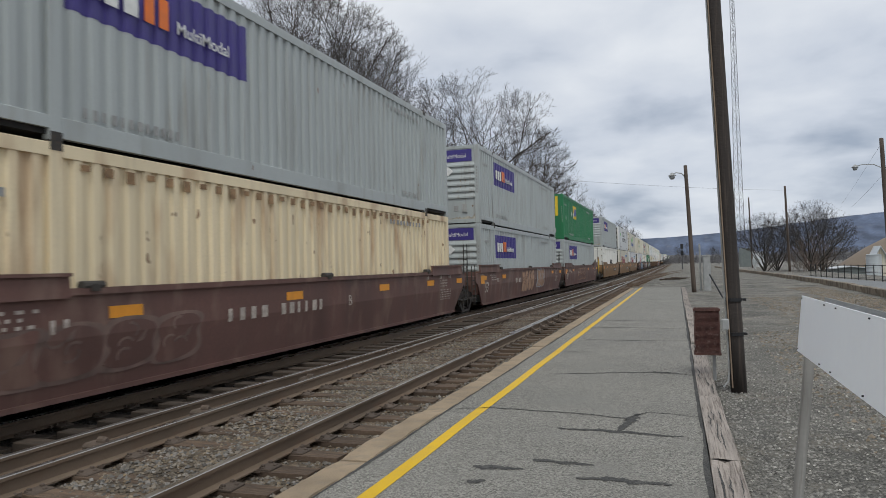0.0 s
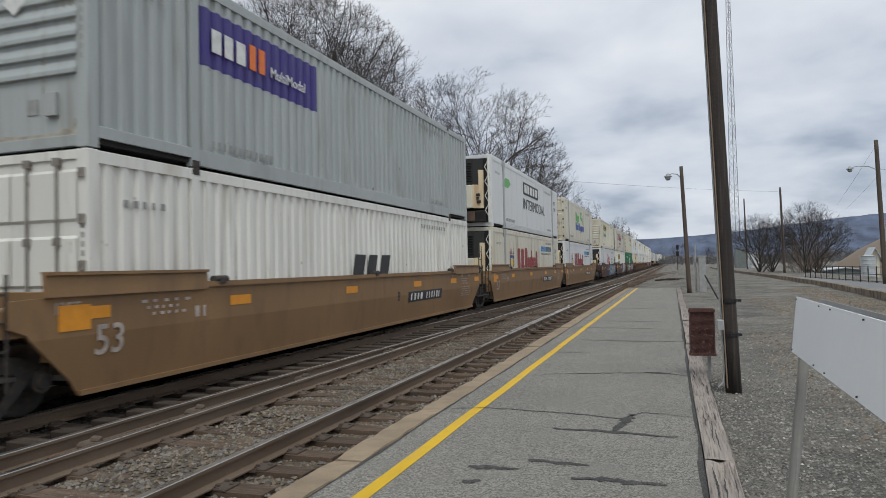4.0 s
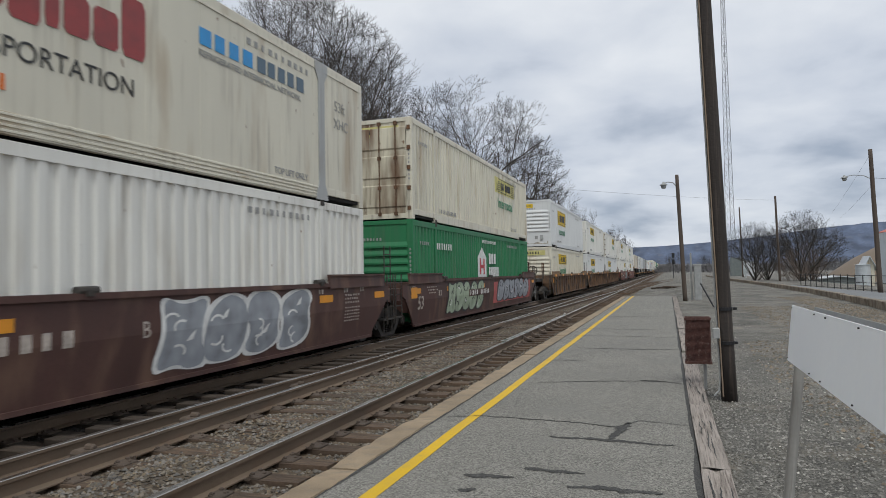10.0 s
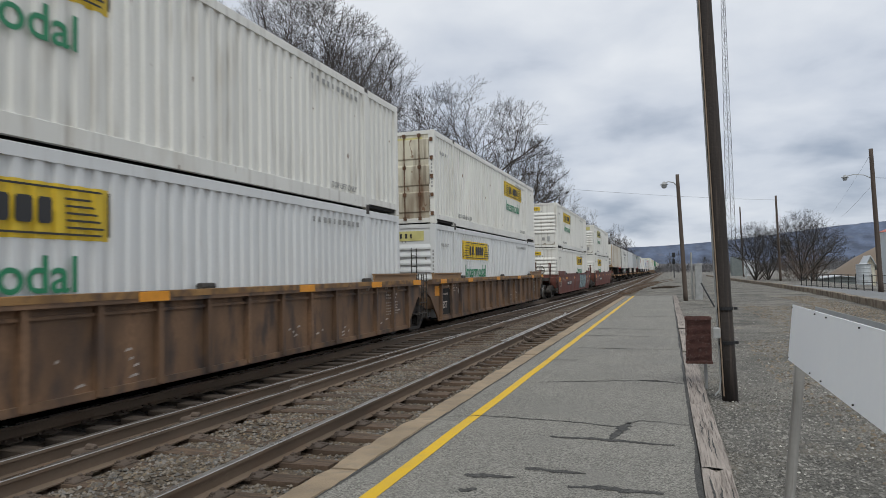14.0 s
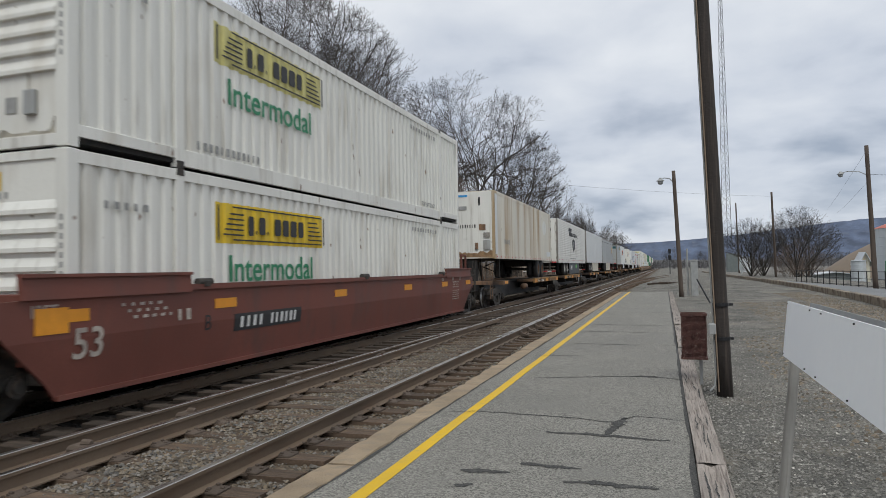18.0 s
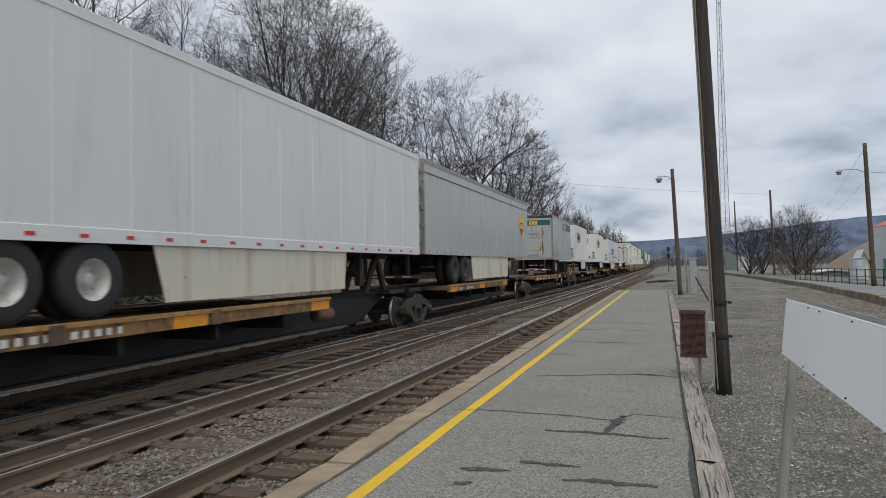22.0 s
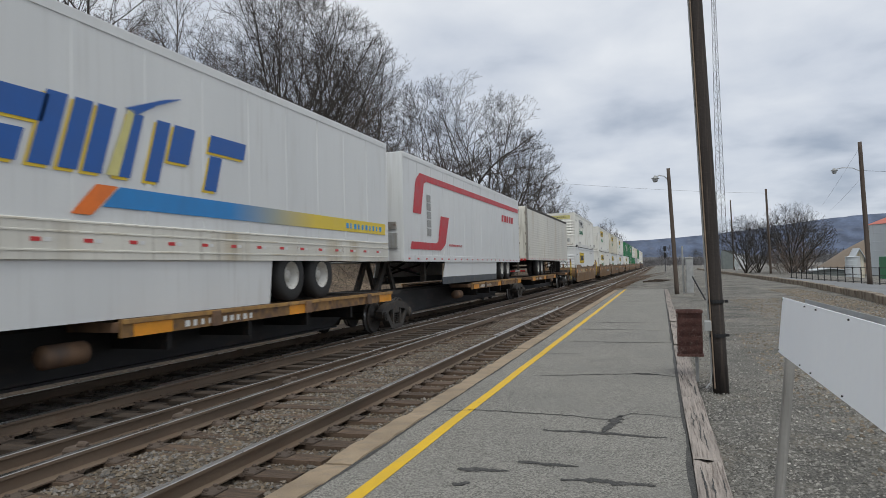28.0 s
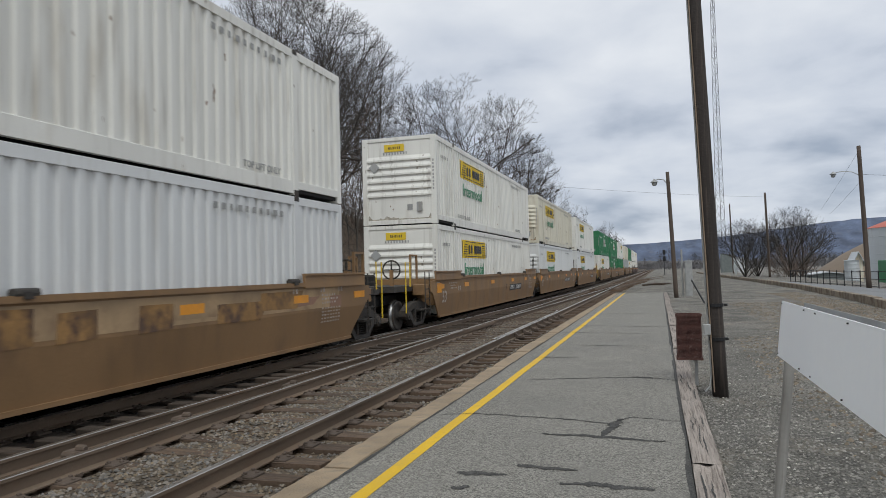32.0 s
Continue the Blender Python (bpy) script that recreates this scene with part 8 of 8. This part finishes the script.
def g_u1(t):
    spray(t, 6.2, 8.9, .4, 1.4, "spray4", "fadebrown", 4, 3)
    spray(t, 9.6, 11.6, .5, 1.45, "spray4", "spray1", 2, 5)


def g_u2(t):
    spray(t, 5.2, 9.5, .5, 1.3, "fadebrown", "spray4", 4, 6)


def g_u0(t):
    spray(t, .8, 4.2, .45, 1.1, "fadebrown", "sprayfaint", 4, 8)


def g_c(t):
    decal(t, 8.0, 14.75, .31, 1.44, "sky", "flat", "graffiti_ground", WX - CW - .0245)
    spray(t, 8.7, 14.2, .36, 1.42, "spray1", "black", 4, 9)
    o = [(13.3, 1.0), (13.35, 1.2), (13.65, 1.34), (14.0, 1.28), (14.15, 1.05)]
    for k, d in enumerate((.85, .5, .8, .4, .72, .9)):
        y = 14.1 - k * .14
        o += [(y, d), (y - .06, d), (y - .07, 1.0)]
    blob(t, o, "yellow", WX - .0125, "graffiti_shape")


def g_patched(t):
    """Overpainted patches in several shades along the upper half of the sill."""
    blob(t, [(.4, .97), (6.0, .99), (15.7, .98), (15.7, 1.4), (.4, 1.4)], "patchtan", WX - .0290, "paint_patch")
    r = random.Random(9)
    y = .3
    while y < 15.6:
        w = r.uniform(.45, 1.5)
        z0, z1 = r.choice((.92, .98, 1.05)), r.choice((1.22, 1.30, 1.36))
        m = r.choice(("deckmix", "patchtan", "patchpink", "patchcream"))
        blob(t, [(y, z0), (y + w, z0 + r.uniform(-.03, .03)), (y + w + r.choice((0, 0, .25)), z1), (y + .02, z1 + r.uniform(-.02, .02))], m, WX - .0250, "paint_patch")
        y += w + r.choice((.02, .3, .7))


def g_d(t):
    spray(t, 9.3, 13.3, .35, 1.42, "spray1", "whiteink", 4, 12)


def g_e(t):
    spray(t, 2.6, 6.9, .38, 1.4, "spray2", "black", 5, 15)
    decal(t, 5.0, 7.9, .86, 1.1, "brown", "flat", "number_panel", WX - CW - .006)
    bars(t, 5.1, 6.2, .9, 1.07, "whiteink", 4, 3, "number_print", WX - .001)
    bars(t, 6.5, 7.8, .9, 1.07, "whiteink", 6, 3, "number_print", WX - .001)
    decal(t, 8.6, 16.0, .45, 1.3, "spray3", "flat", "graffiti_ground", WX - CW - .0245)
    spray(t, 9.2, 15.4, .5, 1.4, "spray1", "black", 6, 16)


def g_i(t):
    spray(t, 9.9, 13.8, .33, 1.42, "sprayteal", "black", 5, 18)


def stack(s, car, near, far, up, low, style="plain", deco=None, seed=1, numbered=True):
    well_car(s, car, near, far, LB[car], style, deco, seed, numbered)
    for lev, sp in ((0, low), (1, up)):
        if sp:
            container(s, lev, *sp[:1], **sp[1])


W53 = "white corrugated container with a yellow panel and green lettering"


def hunt(color="white", **k):
    near = k.pop("near", "ribs")
    label = k.pop("label", W53)
    return color, dict(near=near, label=label, door="rustdoor" if near == "doors" else None, deco=d_hunt(**k))


def violet(color="grey"):
    return color, dict(label="pale grey corrugated container with a violet panel", deco=d_violet())


REEF = dict(wall="flat", near="reefer")
stack(3.9, FB, False, False, violet(), ("tan", dict(label="tan corrugated container with rust specks", deco=d_plain)), deco=g_u0, seed=2)
stack(23.72, FB, False, False, violet(), violet(), deco=g_u1, seed=3)
stack(43.1, FB, False, True, ("green", dict(near="plain", label="green corrugated container with yellow panels", deco=d_emp)), violet(), deco=g_u2, seed=4)
stack(66.55, TN, True, False, violet(), ("white", dict(near="doors", wall="corr", label="white container with black slanted lettering", deco=d_abf)), seed=5)
stack(86.25, TN, False, False, ("clean", dict(label="white insulated container with dark lettering", deco=d_prime, **REEF)), ("cream", dict(label="cream insulated container with maroon lettering", deco=d_england(), **REEF)), seed=6)
stack(105.4, TN, False, True, ("cream", dict(wall="flat", near="doors", door="rustdoor", label="dirty white insulated container with rusty doors and green and blue lettering", deco=d_tiger)), ("clean", dict(label="white insulated container with maroon lettering", deco=d_england(), **REEF)), seed=7)
stack(129.25, BR, True, False, hunt("cream", m="paleyel", end=None), ("clean", dict(label="white insulated container with a red outlined house emblem", deco=d_hub, **REEF)), deco=g_c, seed=8)
stack(148.6, BR, False, False, ("cream", dict(label="cream refrigerated container with maroon lettering", deco=d_england2, **REEF)), hunt("white", m="yellow", end="wide"), deco=g_d, seed=9)
stack(168.0, BR, False, True, hunt("cream", near="doors", y=9.75, m="paleyel", end="wide", label="cream container with rusty doors and a faded yellow panel"), ("green", dict(label="green corrugated container with a white house emblem", deco=d_hubgreen)), deco=g_e, seed=10)
stack(191.65, RB, True, False, hunt("clean", h=.95, z=1.5), hunt("cream", m="yellow", end="wide"), "ribbed", seed=11)
stack(210.95, RB, False, False, hunt("white", end="wide"), hunt("clean", end="wide"), "ribbed", seed=12)
stack(230.05, RB, False, True, hunt("white", near="doors", y=9.3, end="wide", label="white container with rusty doors and a yellow panel"), hunt("clean", end="wide"), "ribbed", seed=13)
stack(254.1, RD, True, True, hunt("white"), hunt("white", y=9.25), deco=g_i, seed=14)
stack(276.9, RD, True, True, hunt("white", m="paleyel", end="wide"), hunt("white"), seed=15)

ST = [299.25, 316.05, 332.9, 349.7, 366.45, 383.1]
SL = "grimy articulated spine car with rusty ochre wheel decks"
spine_car(ST[0], ST[1], True, False, (7.2, 15.6), .0, SL)
spine_car(ST[1], ST[2], False, False, (2.0, 10.6), 14.9, SL)
spine_car(ST[2], ST[3], False, False, (2.0, 10.6), 15.4, SL)
spine_car(ST[3], ST[4], False, False, (2.0, 10.6), 15.2, SL)
spine_car(ST[4], ST[5], False, True, (1.0, 10.4), 15.6, SL)
SU = [387.1, 404.2, 421.3, 438.4, 455.5, 472.4]
spine_car(SU[0], SU[1], True, False, (6.5, 15.8), .3, SL)
spine_car(SU[1], SU[2], False, False, (6.5, 15.8), 1.8, SL)
spine_car(SU[2], SU[3], False, False, (6.8, 16.0), .9, SL)
spine_car(SU[3], SU[4], False, False, (6.8, 16.0), 1.1, SL)
spine_car(SU[4], SU[5], False, True, (2.0, 10.6), 16.0, SL)


def side_words(t, text, size, m, y, z, squeeze=1.0, bold=.0, skew=0.0):
    words("lettering", text, size, M[m], t, (CW + .012, y, z), "side", squeeze, bold, skew)


def e_t1(t):
    r = random.Random(5)
    part("nose_sheet", box_mesh("nose_sheet", (-1.2, 1.2, -.0015, .03, 2.16, 4.94), "white", .002), None, t, "white sheet-metal nose")
    top = [(-1.2 + .06 * k, 2.3 + .16 * abs(noise.noise((k * .35, 1.7, 0))) + r.uniform(0, .03)) for k in range(41)]
    mb = MB()
    mb.prism([(1.2, 2.16), (-1.2, 2.16)] + top, -.006, -.002, "y")
    part("rust_stain", mb, M["ruststain"], t, "orange-brown rust along the bottom edge")
    decal(t, .1, .5, 2.2, 4.85, "clean", "flat", "corner_panel", .003)
    for x0, x1, z0, z1, m in ((-.28, .12, 4.74, 4.82, "sky"), (.6, .68, 4.35, 4.7, "dark"), (-.3, .08, 4.18, 4.34, "greyink"), (.62, .9, 3.3, 3.55, "rustwell"), (-.1, .1, 2.95, 3.1, "white")):
        mb = MB()
        mb.box(x0, x1, -.02, -.003, z0, z1)
        part("fitting", mb, M[m], t)
    bars(t, 1.8, 2.9, 2.75, 2.95, "greyink", 8, 4, "number_print", CW + .002)
    bars(t, -.55, .5, 3.4, 3.55, "black", 10, 4, "number_print", face="end", yend=-.004)
    blob(t, [(12.3 + .62 * math.cos(k * .314), 4.0 + .42 * math.sin(k * .314)) for k in range(20)], "white", CW + .001, "worn_patch")
    decal(t, 13.0, 14.4, 2.32, 2.6, "clean", "flat", "patch", .004)


def e_prime(t):
    bars(t, 5.5, 7.3, 4.0, 4.32, "black", 5, 4, "logo_mark", CW + .012)
    blob(t, [(5.3, 4.35), (6.9, 4.35), (7.1, 4.6), (5.5, 4.6)], "black", CW + .012)
    side_words(t, "INTERMODAL", .40, "black", 7.5, 4.0, 1.25, .004)
    blob(t, [(7.3, 3.72), (8.1, 3.85), (8.95, 3.72), (8.8, 3.1), (8.1, 2.8), (7.5, 3.1)], "black", CW + .012)
    blob(t, [(7.75, 3.6), (7.95, 3.6), (7.8, 3.1), (7.6, 3.1)], "whiteink", CW + .017)
    blob(t, [(8.2, 3.6), (8.4, 3.6), (8.4, 3.0), (8.2, 3.0)], "greyink", CW + .017)
    decal(t, 5.6, 11.4, 1.15, 1.98, "skirtgrey", "flat", "skirt_sheet", -.03)
    for y in (6.3, 6.8):
        blob(t, [(y, 1.65), (y + .25, 1.9), (y + .5, 1.65), (y + .25, 1.4)], "whiteink", CW - .02)
    blob(t, [(9.2, 1.75), (9.5, 1.9), (10.0, 1.85), (10.1, 1.65), (9.7, 1.55), (9.3, 1.6)], "lime", CW - .02)
    bars(t, 5.9, 9.4, 2.29, 2.36, "greyink", 22, 4, "small_print", CW + .01)
    bars(t, -1.05, .95, 4.1, 4.3, "black", 8, 4, "logo_mark", face="end", yend=-.07)


def e_ups(t):
    blob(t, [(13.95, 4.05), (14.5, 4.22), (15.05, 4.05), (15.05, 3.5), (14.5, 3.1), (13.95, 3.5)], "yellow", CW + .004)
    blob(t, [(14.05, 3.85), (14.95, 3.85), (14.95, 3.55), (14.5, 3.2), (14.05, 3.55)], "maroon", CW + .008)
    bars(t, 14.15, 14.85, 3.55, 3.78, "yellow", 3, 4, "logo_mark", CW + .013)
    mb = MB()
    mb.box(CW - .004, CW + .004, .1, 15.9, 4.55, 4.58)
    part("seam", mb, M["dark"], t)


def e_abf(t):
    mb = MB()
    mb.box(-1.15, 1.15, -.036, -.03, 4.32, 4.66)
    part("logo_band", mb, M["teal"], t)
    bars(t, -.3, .3, 4.36, 4.62, "yellow", 3, 4, "logo_mark", .0, 0, .06, "end", -.04)
    blob(t, [(4.6, 4.68), (8.35, 4.68), (8.35, 4.18), (4.4, 4.18)], "teal", CW + .004, "logo_band")
    bars(t, 4.85, 6.0, 4.26, 4.6, "yellow", 3, 4, "logo_mark", CW + .01, 0, .1)
    words("lettering", "Moving?", .26, M["black"], t, (-.45, -.036, 3.68), "end")
    bars(t, -.5, .45, 3.45, 3.6, "greyink", 9, 4, "logo_mark", 0, 0, 0, "end", -.036)
    bars(t, -.25, .25, 2.75, 2.92, "yellow", 5, 4, "number_print", 0, 0, 0, "end", -.036)
    part("rear_header", box_mesh("rear_header", (-1.26, 1.26, -.05, .0, 4.80, 4.96), "truckm", .008), None, t, "dark rear header")
    for x in (-.22, 0, .22):
        ob = part("marker_light", box_mesh("marker_light", (-.05, .05, -.062, -.05, 4.86, 4.91), "reflect", .003), None, t)
        ob.location = (x, 0, 0)
    r = random.Random(8)
    left = [(.56 + r.uniform(-.03, .03), 2.35 + .18 * k) for k in range(11)]
    right = [(.64 + .05 * math.sin(k) + r.uniform(-.02, .03), 4.15 - .18 * k) for k in range(11)]
    mb = MB()
    mb.prism(left + right, -.0345, -.0315, "y")
    part("rust_stain", mb, M["ruststain"], t, "long orange rust streak down the door")
    for x, z0, z1 in ((.55, 2.7, 3.4), (.42, 2.6, 2.95)):
        mb = MB()
        mb.prism([(x, z0), (x + .07, z0 + .1), (x + .06, z1), (x + .01, z1 - .05)], -.037, -.033, "y")
        part("rust_stain", mb, M["rustwell"], t)
    for y in (2.2, 2.8):
        blob(t, [(y, 2.85), (y + .16, 2.6), (y + .32, 2.85), (y + .16, 3.12)], "whiteink", CW + .002, "placard")


def e_yellow(t):
    o = [(.9, 4.36), (2.1, 4.42), (3.4, 4.3), (3.2, 3.62), (2.1, 3.52), (1.05, 3.62)]
    blob(t, o, "black", CW + .004, "logo_border")
    blob(t, [(2.15 + (y - 2.15) * .94, 3.97 + (z - 3.97) * .9) for y, z in o], "orangeink", CW + .010)
    bars(t, 1.2, 3.1, 3.8, 4.15, "black", 6, 4, "logo_mark", CW + .016)
    mb = MB()
    mb.prism([(-.76, 4.47), (.38, 4.47), (.33, 4.0), (-.71, 4.0)], -.005, .0, "y")
    e = part("end_logo", mb, M["black"], t)
    mb = MB()
    mb.prism([(-.71, 4.43), (.33, 4.43), (.285, 4.04), (-.665, 4.04)], -.009, -.004, "y")
    part("logo_field", mb, M["orangeink"], e)
    bars(e, -.58, .2, 4.12, 4.35, "black", 6, 4, "logo_mark", 0, 0, 0, "end", -.013)
    for k in range(7):
        bars(t, .12, .24, 3.35 + k * .15, 3.46 + k * .15, "black", 1, 4, "number_print", CW + .004)
    decal(t, .02, .5, 3.05, 3.13, "redink", "flat", "tape", .004)


def e_swift(t):
    for m, x, d in (("yellow", CW + .003, .055), ("royal", CW + .009, 0)):
        for y, w, lo, hi in ((4.62, .95, .50, .84), (4.42, .95, 0, .38), (5.52, .30, 0, .9), (5.92, .28, 0, .9), (6.28, .30, 0, .9), (6.80, .27, 0, .9), (7.34, .27, 0, .9), (7.70, .46, .34, .9), (8.55, .95, .62, .9), (8.62, .30, 0, .56)):
            q = [(y - d + .30 * v + u, 2.98 - d * .7 + v) for u, v in ((0, lo), (w, lo), (w, hi), (0, hi))]
            blob(t, q, m, x)
    blob(t, [(7.0, 3.92), (7.75, 4.2), (8.15, 4.3), (7.6, 4.08), (7.2, 3.86)], "royal", CW + .013)
    blob(t, [(6.66, 2.98), (6.86, 2.98), (7.18, 3.92), (7.06, 3.92)], "paleyel", CW + .013)
    blob(t, [(6.1, 2.44), (6.42, 2.44), (6.86, 2.84), (6.5, 2.84)], "orangeink", CW + .013)
    blob(t, [(6.6, 2.56), (15.9, 2.56), (15.9, 2.84), (6.9, 2.84)], "bluetoyellow", CW + .004, "stripe")
    bars(t, 13.6, 15.7, 2.63, 2.75, "sky", 10, 4, "small_print", CW + .009)
    bars(t, .2, 2.2, 3.02, 3.14, "blueink", 14, 4, "small_print", CW + .006)
    blob(t, [(3.45, 2.78), (3.65, 2.52), (3.85, 2.78), (3.65, 3.04)], "greyink", CW + .002, "placard")
    blob(t, [(3.48, 2.78), (3.65, 2.56), (3.82, 2.78), (3.65, 3.0)], "clean", CW + .004, "placard")
    decal(t, .95, 1.3, 2.62, 2.74, "redink", "flat", "tape", .004)
    bars(t, -.75, .1, 3.75, 3.95, "blueink", 5, 4, "logo_mark", 0, 0, .1, "end", -.004)


def e_crete(t):
    decal(t, 3.0, 15.95, 4.33, 4.53, "redink", "flat", "stripe", .004)
    blob(t, [(.75, 3.3), (1.45, 3.3), (1.75, 4.25), (2.0, 4.33), (3.1, 4.33), (3.1, 4.53), (1.4, 4.53), (1.05, 4.3)], "redink", CW + .004)
    blob(t, [(.5, 2.24), (3.3, 2.24), (3.8, 2.46), (4.25, 3.36), (3.35, 3.36), (3.05, 2.54), (2.85, 2.46), (.6, 2.46)], "redink", CW + .004)
    for k in range(5):
        decal(t, 2.0, 2.35, 2.68 + k * .26, 2.9 + k * .26, "greyink", "flat", "logo_mark", .006)
    bars(t, 12.2, 14.7, 3.72, 4.02, "redink", 5, 4, "logo_mark", CW + .008, 0, .08)
    bars(t, 4.2, 5.8, 2.4, 2.47, "redink", 14, 4, "small_print", CW + .006)


trailer(298.25, 14.6, "streaked", "dirty white road trailer with brown streaks", 10.4, False, "panel", None, e_t1, rim_mat="rustrod", bottom=2.08)
trailer(315.95, 16.1, "white", "white ribbed road trailer with a black shield emblem", 3.3, True, "ribs", None, e_prime, bottom=1.98, rail=.42)
trailer(333.2, 16.1, "clean", "plain white road trailer with cream side skirts", 3.1, True, "panel", (5.35, 11.4, 1.24, "cream", False), bottom=2.06)
trailer(349.8, 16.1, "silver", "plain silver-grey road trailer with a small shield emblem", 3.2, True, "panel", (5.2, 11.4, 1.22, "cream", False), e_ups, rim_mat="darkrim", bottom=2.08)
trailer(374.55, 8.6, "silver", "short grey road trailer with a teal band on rusty doors", 1.25, True, "panel", None, e_abf, 1, bottom=2.06)
trailer(386.4, 8.6, "clean", "short white road trailer with orange panels", 7.6, False, "upright", (3.6, 6.9, 1.35, "clean", False), e_yellow, 1, bottom=1.97, leg=2.7)
trailer(404.6, 8.6, "white", "short white road trailer with orange panels", 7.6, False, "upright", (3.6, 6.9, 1.35, "clean", False), e_yellow, 1, bottom=1.97, leg=2.7)
trailer(421.3, 16.1, "clean", "white road trailer with large blue lettering and yellow stripe", 11.3, False, "panel", (2.95, 10.6, 1.10, "clean", False), e_swift, bottom=1.88, rail=.48, rail_mat="dirty")
trailer(438.55, 16.1, "clean", "white road trailer with a red stripe and red emblem", 12.3, False, "panel", (3.3, 11.2, 1.18, "clean", True), e_crete, bottom=1.88, leg=3.2)
trailer(457.1, 16.0, "dirty", "grimy white ribbed road trailer with rusty doors", 3.3, True, "ribs", bottom=2.0, top=4.94, roof_edge="truckm", rib=.5)

stack(478.75, TN, True, True, hunt("white", m="whiteink", end="wide"), hunt("clean", h=.95, z=1.5), deco=g_patched, seed=16, numbered=False)
stack(501.75, TN, True, False, hunt("white"), hunt("white"), seed=17)
stack(521.0, TN, False, False, hunt("cream"), hunt("clean"), seed=18)
stack(540.2, TN, False, True, hunt("white"), hunt("clean"), seed=19)
stack(563.6, TN, True, False, ("green", dict(label="green corrugated steel freight container", deco=d_hubgreen)), hunt("white"), seed=20)
stack(582.8, TN, False, False, ("green", dict(label="green corrugated steel freight container", deco=d_hubgreen)), ("green", dict(label="green corrugated steel freight container", deco=d_hubgreen)), seed=21)
stack(602.0, TN, False, True, hunt("white", y=9.3), ("green", dict(label="green corrugated steel freight container", deco=d_plain)), seed=22)
stack(625.4, TN, True, False, ("cream", dict(label="cream corrugated steel freight container", deco=d_plain)), ("grey", dict(label="pale grey corrugated freight container", deco=d_plain)), seed=23)
stack(644.6, TN, False, True, ("green", dict(label="green corrugated steel freight container", deco=d_plain)), hunt("white"), seed=24)
stack(668, BR, True, True, hunt("white"), None, seed=25)
stack(691, BR, True, True, hunt("white"), hunt("white"), seed=26)


def motions():
    """The whole train rolls towards the camera at an even speed."""
    for ob, s, z in moving:
        walk(ob, [(t, pose(XC, s - SPEED * t, RZ + z)) for t in (0, 8, 16, 24, 32)])


motions()
